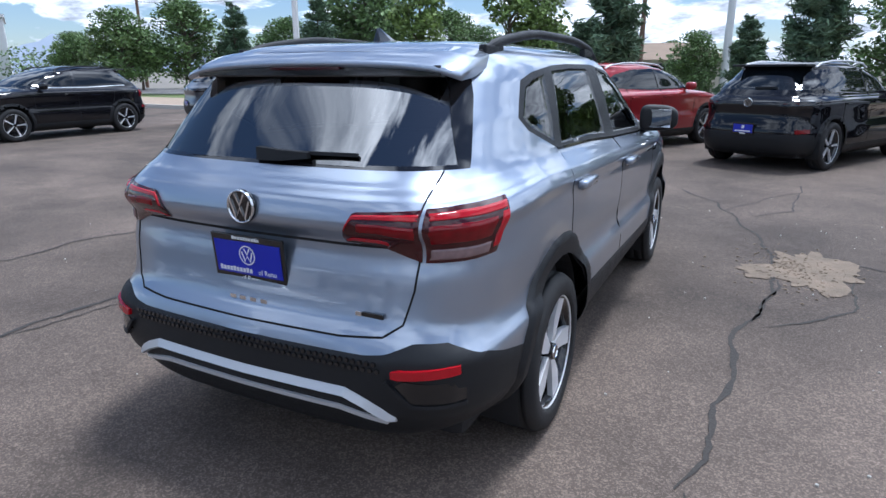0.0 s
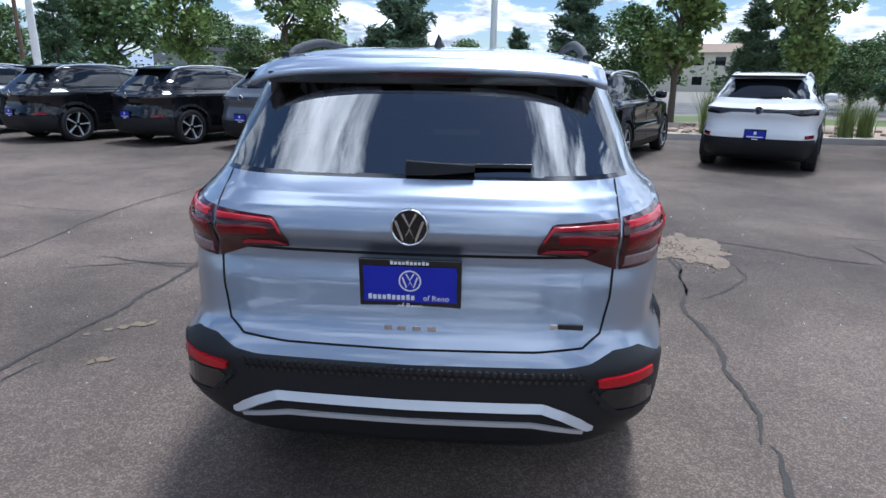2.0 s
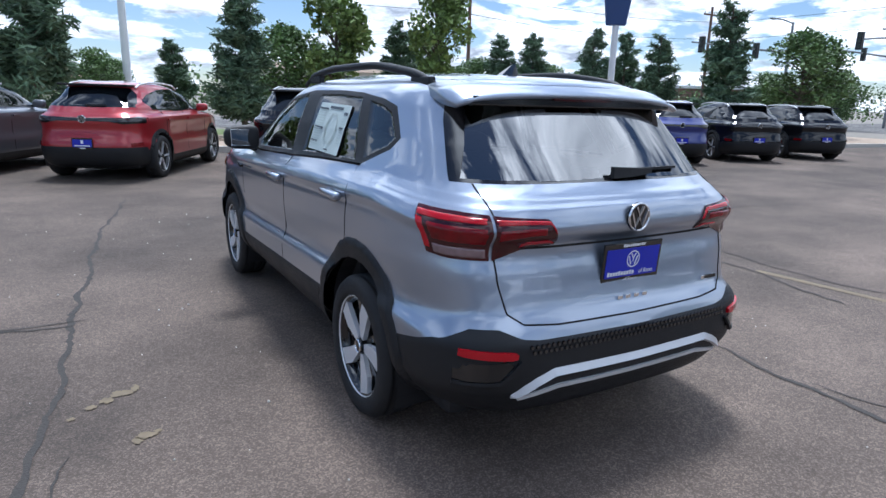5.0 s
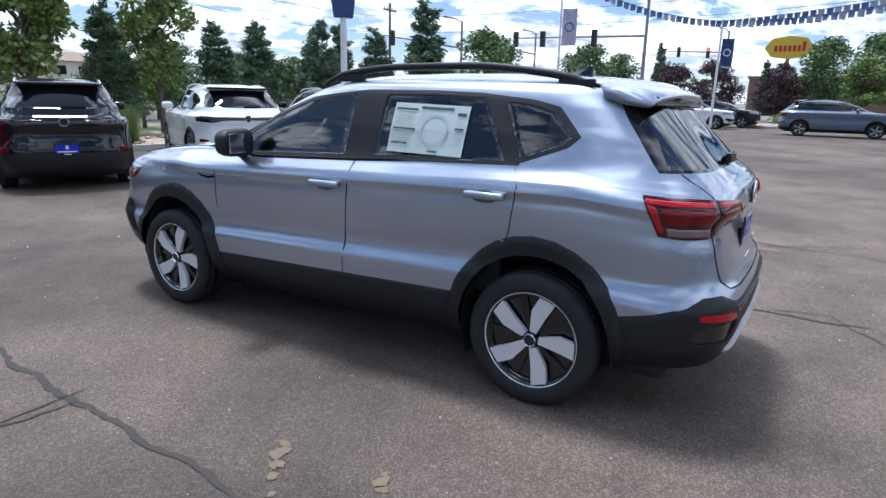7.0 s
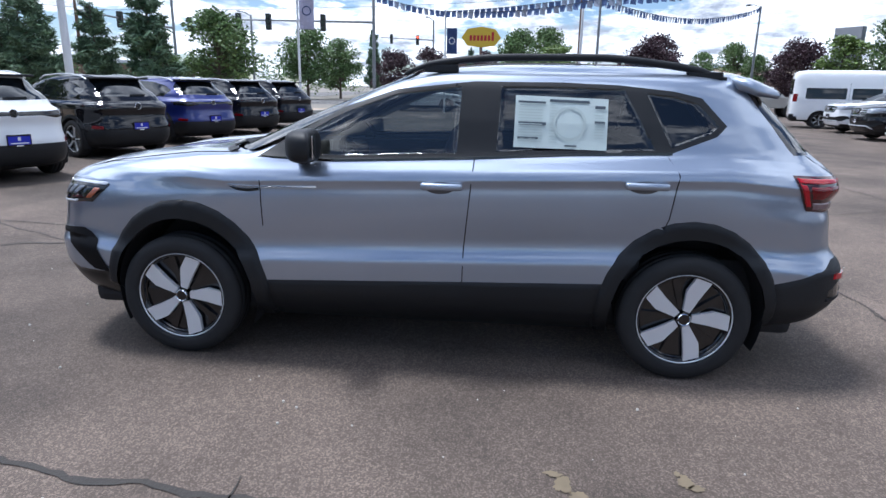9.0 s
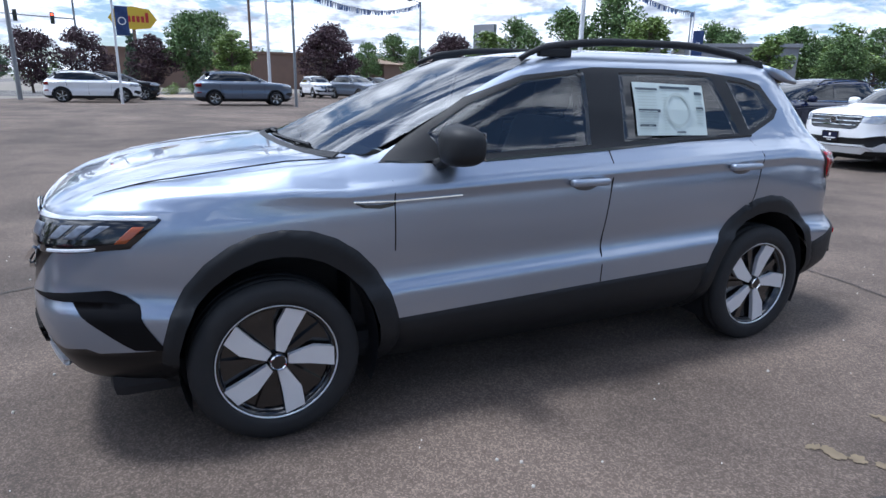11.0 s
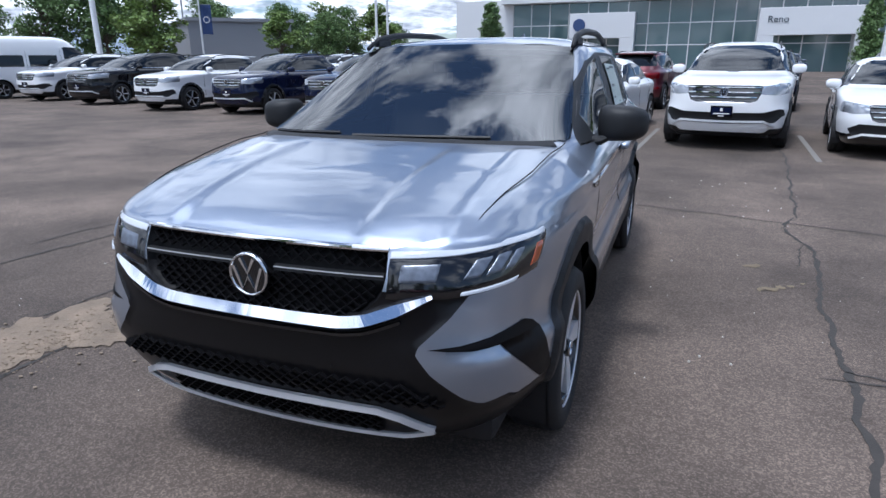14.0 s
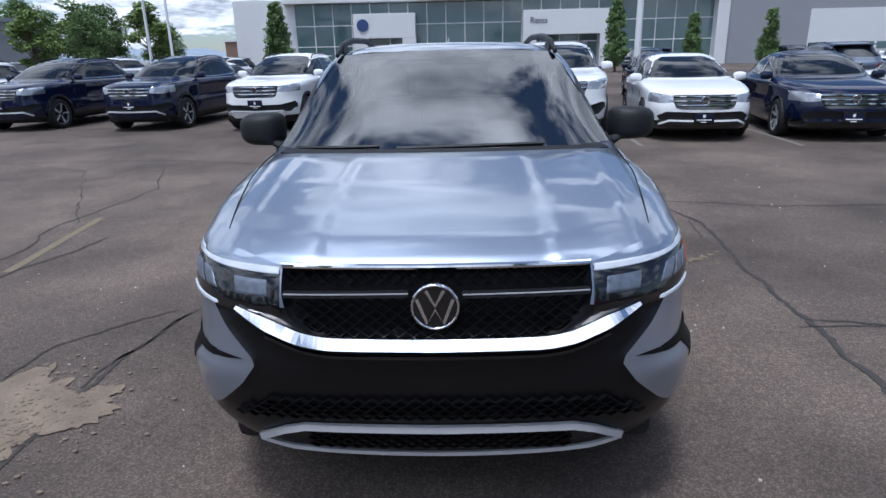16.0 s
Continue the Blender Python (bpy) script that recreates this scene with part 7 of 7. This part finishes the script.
# ---- poles, signs, wires ----
def pole(x, y, h, r, material, label, name="lamp_post", cat="pole", arm=None, base=False):
    p = thing(name, label, cat, Matrix.Translation((x, y, -0.02)), "poles")
    part("shaft", cyl((0, 0, 0), (0, 0, h), r, r * 0.75, 16), material, p, smooth=False)
    if base:
        part("footing", cyl((0, 0, 0), (0, 0, 0.7), r * 2.2, r * 2.2, 20), KERB, p)
    if arm:
        ax, ay = arm
        link("arm", tube([(0, 0, h - 0.1), (ax * 0.5, ay * 0.5, h + 0.15), (ax, ay, h + 0.2)], r * 0.4, 8), material, p)
        part("lamp_head", box(ax - 0.25, ax + 0.25, ay - 0.15, ay + 0.15, h + 0.12, h + 0.24, 0.03), material, p)
    return p


pole(0.0, 26.0, 10, 0.17, POLEW, "white steel lamp post behind the parked cars", arm=(0.8, 0), base=True)
pole(-17.9, 20.1, 9, 0.15, POLEW, "white steel lamp post behind the parked cars", arm=(0.8, 0), base=True)
pole(25.2, -19.3, 9.5, 0.14, POLEW, "white steel lamp post by the parked vans", arm=(0.8, 0), base=True)
pole(-8.2, -26.0, 9, 0.15, POLEW, "white steel lamp post in front of the showroom", arm=(0.8, 0), base=True)
pole(38.2, -5.2, 9, 0.10, POLEW, "thin white pole by the planting island")
pole(49.4, -20.1, 8, 0.10, POLEG, "grey lamp post beyond the car park", arm=(1.0, 0.6))
pole(29.9, -5.1, 6.0, 0.08, POLEG, "grey lamp post beyond the car park", arm=(0.8, 0))
pole(24.7, -47.5, 8, 0.13, POLEW, "white post near the showroom")
pole(49.4, -51.3, 9, 0.10, POLEG, "grey lamp post by the side street", arm=(0.8, 0))
for x, y, h in ((-5.2, 36.0, 10), (24.6, 38.5, 11), (-34, 40, 10), (69.5, -8.6, 15), (-52, 39, 10), (53, 39, 11)):
    u = pole(x, y, h, 0.16, POLEB, "brown timber utility pole with a crossarm", "utility_pole")
    part("crossarm", box(-1.1, 1.1, -0.06, 0.06, h - 0.8, h - 0.65), POLEB, u)
    for dx in (-1.0, -0.4, 0.4, 1.0):
        part("insulator", cyl((dx, 0, h - 0.65), (dx, 0, h - 0.45), 0.05, 0.03, 8), POLEG, u)


def cable(a, b, sag, name="power_line", label="thin black overhead power line", r=0.018):
    pts = [(a[0] + (b[0] - a[0]) * t, a[1] + (b[1] - a[1]) * t, a[2] + (b[2] - a[2]) * t - sag * 4 * t * (1 - t)) for t in np.linspace(0, 1, 17)]
    ob = link(name, tube(pts, r, 5), WIRE)
    return tagged(ob, label, "cable", "overhead lines", "structure")


for dz in (0, 1.6):
    for a, b in (((-52, 39), (-34, 40)), ((-34, 40), (-5.2, 36)), ((-5.2, 36), (24.6, 38.5)), ((24.6, 38.5), (53, 39)), ((53, 39), (69.5, -8.6))):
        cable((*a, 9.4 - dz), (*b, 9.6 - dz if b[0] < 60 else 13 - dz), 0.5)

# dealer pylon on a white post
py = pole(14.6, 12.9, 6.0, 0.13, POLEW, "blue pylon sign on a white steel post", "pylon_sign", "sign")
bm = box(-0.62, 0.62, -0.14, 0.14, 4.15, 6.3, 0.05)
for v in bm.verts:
    if v.co.z < 4.6:
        v.co.x *= 0.55
bmesh.ops.transform(bm, matrix=pose(0, 0, 0, 0, 0, -38), verts=bm.verts)
part("sign_box", bm, BANNERB, py, "dark blue sign box")


def banner(x, y, h, z0, z1, w, material, turn, label):
    p = pole(x, y, h, 0.07, POLEW, label, "banner_pole", "banner")
    n = 10
    vs = []
    for i in range(n + 1):
        for j in range(5):
            vs.append((0.09 + w * j / 4, 0.04 * math.sin(i * 0.9 + j), z0 + (z1 - z0) * i / n))
            vs.append((0.09 + w * j / 4, 0.04 * math.sin(i * 0.9 + j) + 0.006, z0 + (z1 - z0) * i / n))
    fs = []
    for i in range(n):
        for j in range(4):
            a, b = (i * 5 + j) * 2, ((i + 1) * 5 + j) * 2
            fs += [(a, a + 2, b + 2, b), (a + 1, b + 1, b + 3, a + 3)]
    me = raw(vs, fs)
    me.transform(pose(0, 0, 0, 0, 0, turn))
    b = link("banner_cloth", me, material, p, "hanging cloth banner")
    mk = strip([(0.09 + w * 0.5 + 0.28 * w * math.cos(q), -0.05, (z0 + z1) / 2 + 0.28 * w * math.sin(q)) for q in np.linspace(0, 6.283, 20)], 0.05, 0.01, lambda p_: (0, -1, 0))
    mk.transform(pose(0, 0, 0, 0, 0, turn))
    link("round_mark", mk, WHITE_TXT if material is BANNERB else BANNERB, b)
    for zz in (z0, z1):
        part("bracket", cyl((0, 0, zz), (math.cos(radians(turn)) * (w + 0.1), math.sin(radians(turn)) * (w + 0.1), zz), 0.02, 0.02, 6), POLEG, p)


banner(29.25, 10.4, 8.0, 4.3, 6.1, 0.75, BANNERW, -75, "lavender cloth banner on a white pole")
banner(33.8, 3.1, 5.8, 3.4, 4.8, 0.6, BANNERB, -85, "blue cloth banner on a white pole")
banner(14.5, -28.7, 7.5, 4.6, 6.4, 0.7, BANNERW, 210, "lavender cloth banner on a white pole")
banner(31.5, -33.5, 6.5, 3.2, 5.2, 0.7, BANNERB, 225, "blue cloth banner on a white pole")

# yellow hexagonal restaurant sign with red writing as bars
ds = thing("restaurant_sign", "yellow hexagonal sign with red writing on a post", "sign", pose(85.6, 2.9, 0, 0, 0, 90))
hexa = [(-2.7, 0), (-1.9, 1.15), (0, 1.45), (1.9, 1.15), (2.7, 0), (1.9, -1.0), (0, -1.25), (-1.9, -1.0)]
n = len(hexa)
link("sign_board", raw([(x, y, 8.1 + z) for y in (-0.2, 0.2) for x, z in hexa], [tuple(range(n)), tuple(range(n, 2 * n))[::-1]] + [(i, n + i, n + (i + 1) % n, (i + 1) % n) for i in range(n)]), SIGNY, ds)
for i in range(7):
    x = -1.75 + 0.5 * i
    part("lettering_bar", box(x, x + 0.34, 0.2, 0.24, 7.72, 8.42 if i else 8.85), SIGNR, ds)
part("sign_post", box(-0.2, 0.2, -0.15, 0.15, 0, 7.0), BRICKW, ds)

# tall pale dealer sign
bs = thing("totem_sign", "tall pale grey totem sign with a round mark", "sign", pose(63.2, -33.9, 0, 0, 0, 28))
part("panel", box(-1.4, 1.4, -0.3, 0.3, 0, 7.8, 0.05), WALLG, bs)
link("round_mark", strip([(0.75 * math.cos(q), 0.31, 6.3 + 0.75 * math.sin(q)) for q in np.linspace(0, 6.283, 24)], 0.14, 0.02, lambda p: (0, 1, 0)), WHITE_TXT, bs)

# traffic lights over the crossing
DARKHOUSE = mat("dark signal housing", (0.02, 0.02, 0.02), 0.6)
REDLIT = mat("lit red signal", (1.0, 0.08, 0.03), 0.4, emit=3.0)
GREENLENS = mat("unlit signal lens", (0.03, 0.04, 0.03), 0.3)
for (px, py_), (ex, ey), hz, heads in (((39.1, 8.4), (41.7, 19.0), 5.6, (0.35, 0.75, 0.98)), ((72.0, 8.0), (73.5, 14.5), 6.8, (0.3, 0.8)), ((62.0, 26.0), (50.0, 27.0), 6.2, (0.4, 0.7, 0.95)), ((45.0, 25.5), (36.5, 27.5), 5.6, (0.35, 0.6, 0.9))):
    p = pole(px, py_, hz + 2.2, 0.13, POLEG, "grey traffic signal mast with hanging lights", "traffic_signal", "traffic light", arm=(-1.6, 0.6))
    dx, dy = ex - px, ey - py_
    part("mast_arm", cyl((0, 0, hz), (dx, dy, hz + 0.35), 0.09, 0.05, 10), POLEG, p)
    for i, f in enumerate(heads):
        hx, hy, hh = dx * f, dy * f, hz + 0.35 * f
        hd = part("signal_head", box(hx - 0.17, hx + 0.17, hy - 0.17, hy + 0.17, hh - 0.65, hh + 0.45, 0.04), DARKHOUSE, p)
        for q, mm in ((0.24, REDLIT if px > 60 and ey < 20 and i == 0 else GREENLENS), (-0.1, GREENLENS), (-0.44, GREENLENS)):
            part("signal_lens", cyl((hx - 0.17, hy - 0.02, hh + q), (hx - 0.19, hy - 0.02, hh + q), 0.12, 0.12, 14), mm, hd)


# strings of blue pennants
FLAG2 = mat("pale pennant", (0.35, 0.38, 0.46), 0.7)
PENNANTS = []
for k_ in range(4):
    me_ = raw([(-0.15, 0, 0), (0.15, 0, 0), (0.13, 0.03 * k_ - 0.04, -0.30 - 0.02 * k_), (-0.13, 0.02 - 0.02 * k_, -0.32), (0, 0.04, -0.16)], [(0, 1, 4), (1, 2, 4), (2, 3, 4), (3, 0, 4)])
    me_.materials.append(FLAG if k_ < 3 else FLAG2)
    PENNANTS.append(me_)
def pennants(a, b, sag, seed):
    r = random.Random(seed)
    st = thing("pennant_string", "string of blue and white pennants between poles", "bunting", group="pennant strings")
    L = math.dist(a, b)
    at = lambda t: Vector((a[0] + (b[0] - a[0]) * t, a[1] + (b[1] - a[1]) * t, a[2] + (b[2] - a[2]) * t - sag * 4 * t * (1 - t)))
    link("cord", tube([at(t) for t in np.linspace(0, 1, 20)], 0.012, 5), WIRE, st)
    n = int(L / 0.36)
    d = (Vector(b) - Vector(a)).normalized()
    ang = math.atan2(d.y, d.x)
    for i in range(n):
        fl = new("pennant", PENNANTS[r.randrange(4)])
        fl.parent = st
        fl.matrix_local = Matrix.Translation(at((i + 0.5) / n)) @ pose(0, 0, 0, r.uniform(-12, 12), r.uniform(-8, 8), math.degrees(ang))


for i, (a, b, s) in enumerate((((29.25, 10.4, 7.8), (33.8, 3.1, 5.7), 0.5), ((33.8, 3.1, 5.7), (29.9, -5.1, 5.9), 0.25), ((33.8, 3.1, 5.7), (25.2, -19.3, 9.0), 0.8), ((29.9, -5.1, 5.9), (49.4, -20.1, 7.9), 0.9), ((29.9, -5.1, 5.9), (25.2, -19.3, 8.2), 0.6), ((25.2, -19.3, 8.6), (14.5, -28.7, 7.0), 0.6), ((25.2, -19.3, 7.6), (31.5, -33.5, 6.4), 0.5), ((14.5, -28.7, 7.2), (24.7, -47.5, 7.8), 0.6), ((14.5, -28.7, 7.0), (-8.2, -26.0, 8.6), 0.8))):
    pennants(a, b, s, i)

# ---- buildings ----
FY = -66.0
sr = thing("showroom", "white and glass car showroom with white entrance portals", "building")
part("wall", box(17.4, 24.0, FY - 14, FY, -0.02, 7.4), WALLW, sr)
part("wall", box(-62, -28.0, FY - 14, FY + 1.5, -0.02, 10.5), WALLG, sr)
part("wall", box(-28.2, -26.8, FY - 0.5, FY + 1.0, -0.02, 9.0), WALLW, sr)
part("roof", box(-28.0, 18.5, FY - 14, FY + 1.2, 6.9, 8.4, 0.05), WALLW, sr)
part("roof", box(-14, 6, FY - 12, FY - 5, 8.4, 10.0, 0.05), WALLW, sr)
part("wall", box(-26.8, 17.4, FY - 14, FY - 8, -0.02, 6.9), WALLG, sr)
for i in range(22):
    x0 = -26.8 + i * (44.2 / 22)
    for z0, z1 in ((0.0, 2.6), (2.6, 4.7), (4.7, 6.9)):
        if (4.5 < x0 + 1 < 11 or -16.1 < x0 + 1 < -6.7) and z1 < 5:
            continue
        part("window", box(x0 + 0.05, x0 + 44.2 / 22 - 0.05, FY - 0.10, FY - 0.04, z0 + 0.05, z1 - 0.05), WINDOWG, sr)
    part("mullion", box(x0 - 0.05, x0 + 0.05, FY - 0.12, FY + 0.04, 0, 6.9), POLEW, sr)
for z in (2.6, 4.7):
    part("transom", box(-26.8, 17.4, FY - 0.12, FY + 0.02, z - 0.05, z + 0.05), POLEW, sr)
for x0, x1 in ((4.5, 11.0), (-16.1, -6.7)):
    pt = part("portal", box(x0, x1, FY - 0.2, FY + 1.6, 3.3, 5.75, 0.04), WALLW, sr, "white entrance portal")
    for xa, xb in ((x0, x0 + 1.4), (x1 - 1.4, x1)):
        part("portal_leg", box(xa, xb, FY - 0.2, FY + 1.6, 0, 3.3), WALLW, pt)
    part("door_glass", box(x0 + 1.4, x1 - 1.4, FY - 0.1, FY - 0.02, 0, 3.3), WINDOWG, pt)
    if x0 > 0:
        bm = bmesh.new()
        bmesh.ops.create_cone(bm, cap_ends=True, segments=32, radius1=0.62, radius2=0.62, depth=0.08, matrix=Matrix.Translation((x1 - 1.0, FY + 1.65, 4.6)) @ FACE_FRONT)
        part("round_mark", bm, BANNERB, pt)
    else:
        letters("Reno", 0.85, INK, pt, Matrix.Translation((x1 - 1.6, FY + 1.63, 4.7)) @ FACE_FRONT, depth=0.02)
part("garage_door", box(-44.5, -36.0, FY + 1.45, FY + 1.56, 0.9, 5.2), WALLW, sr, "white sectional garage door")
for i in range(6):
    part("door_pane", box(-44.2 + i * 1.4, -43.1 + i * 1.4, FY + 1.54, FY + 1.6, 1.2, 1.9), WINDOWG, sr)


def block(name, label, cx, cy, w, d, h, turn, wallm, roofm=None, win=0, rows=1, roof_h=0.0, wz=1.0):
    b = thing(name, label, "building", pose(cx, cy, -0.02, 0, 0, turn))
    part("wall", box(-w / 2, w / 2, -d / 2, d / 2, 0, h), wallm, b)
    if roof_h:
        o = 0.5
        vs = [(-w / 2 - o, -d / 2 - o, h), (w / 2 + o, -d / 2 - o, h), (w / 2 + o, d / 2 + o, h), (-w / 2 - o, d / 2 + o, h), (-w / 2 + d * 0.3, 0, h + roof_h), (w / 2 - d * 0.3, 0, h + roof_h)]
        link("roof", raw(vs, [(0, 1, 5, 4), (1, 2, 5), (2, 3, 4, 5), (3, 0, 4), (3, 2, 1, 0)]), roofm, b)
    else:
        part("roof", box(-w / 2 - 0.2, w / 2 + 0.2, -d / 2 - 0.2, d / 2 + 0.2, h, h + 0.3), roofm or wallm, b)
    for r in range(rows):
        for i in range(win):
            x = -w / 2 + (i + 0.5) * w / win
            z = wz + r * (h / rows)
            wd = part("window", box(x - 0.55, x + 0.55, -d / 2 - 0.03, -d / 2 + 0.05, z, z + 0.95), DARKGLASS, b)
            part("frame", box(x - 0.62, x + 0.62, -d / 2 - 0.05, -d / 2 - 0.01, z - 0.12, z - 0.03), WALLW, wd)
    return b


block("apartment_house", "cream two-storey apartment house with a low brown roof", 31.5, 76.0, 30, 10, 4.4, -16, CREAM, ROOFT, 13, 2, 1.2, 0.75)
block("house", "low tan-roofed house behind the street", -14.0, 46.0, 12, 8, 2.2, 12, CREAM, ROOFT, 4, 1, 1.3)
block("house", "low tan-roofed house behind the street", -6.0, 49.0, 9, 7, 2.2, 8, CREAM, ROOFT, 3, 1, 1.3)
block("house", "grey low building behind the street", -25.0, 53.0, 10, 8, 3.2, 20, WALLG, WALLG, 3, 1, 0)
block("house", "white low building behind the street", -72.0, 30.0, 14, 10, 6.5, 60, WALLW, WALLW, 4, 1, 0)
block("restaurant", "brown flat-roofed restaurant beyond the crossing", 94.0, -8.0, 30, 14, 4.6, 90, BRICKW, BRICKW, 8, 1, 0)
block("restaurant", "brown flat-roofed building beyond the side street", 93.0, -38.0, 26, 14, 3.6, 110, BRICKW, ROOFT, 6, 1, 1.2)
block("office_block", "grey single-storey office block", 42.0, -49.0, 14, 9, 4.7, 140, WALLG, WALLG, 5, 1, 0)
block("shop", "orange-brown low shop building", 22.0, -95.0, 24, 10, 4.0, 180, BRICKW, WALLW, 6, 1, 0)
block("shop", "low red-fronted shop across the crossing", 62.0, 47.0, 24, 10, 3.4, -45, BRICKW, WALLW, 6, 1, 0)


def ridge(r0, az0, az1, h, seed):
    vs, n = [], 60
    for i in range(n + 1):
        a = radians(az0 + (az1 - az0) * i / n)
        e = math.sin(math.pi * i / n) ** 0.6
        t = h * e * (0.55 + 0.6 * noise.noise(Vector((i * 0.13, seed, 0))) + 0.15 * noise.noise(Vector((i * 0.6, seed, 3))))
        vs += [(r0 * math.sin(a), r0 * math.cos(a), -5), (r0 * 1.04 * math.sin(a), r0 * 1.04 * math.cos(a), max(2, t)), (r0 * 1.2 * math.sin(a), r0 * 1.2 * math.cos(a), -5)]
    fs = []
    for i in range(n):
        for k in range(2):
            fs.append((3 * i + k, 3 * i + 3 + k, 3 * i + 4 + k, 3 * i + 1 + k))
    tagged(link("hills", raw(vs, fs), HILL, smooth=True), "distant hills tinted a hazy blue", "hills", "", "structure")


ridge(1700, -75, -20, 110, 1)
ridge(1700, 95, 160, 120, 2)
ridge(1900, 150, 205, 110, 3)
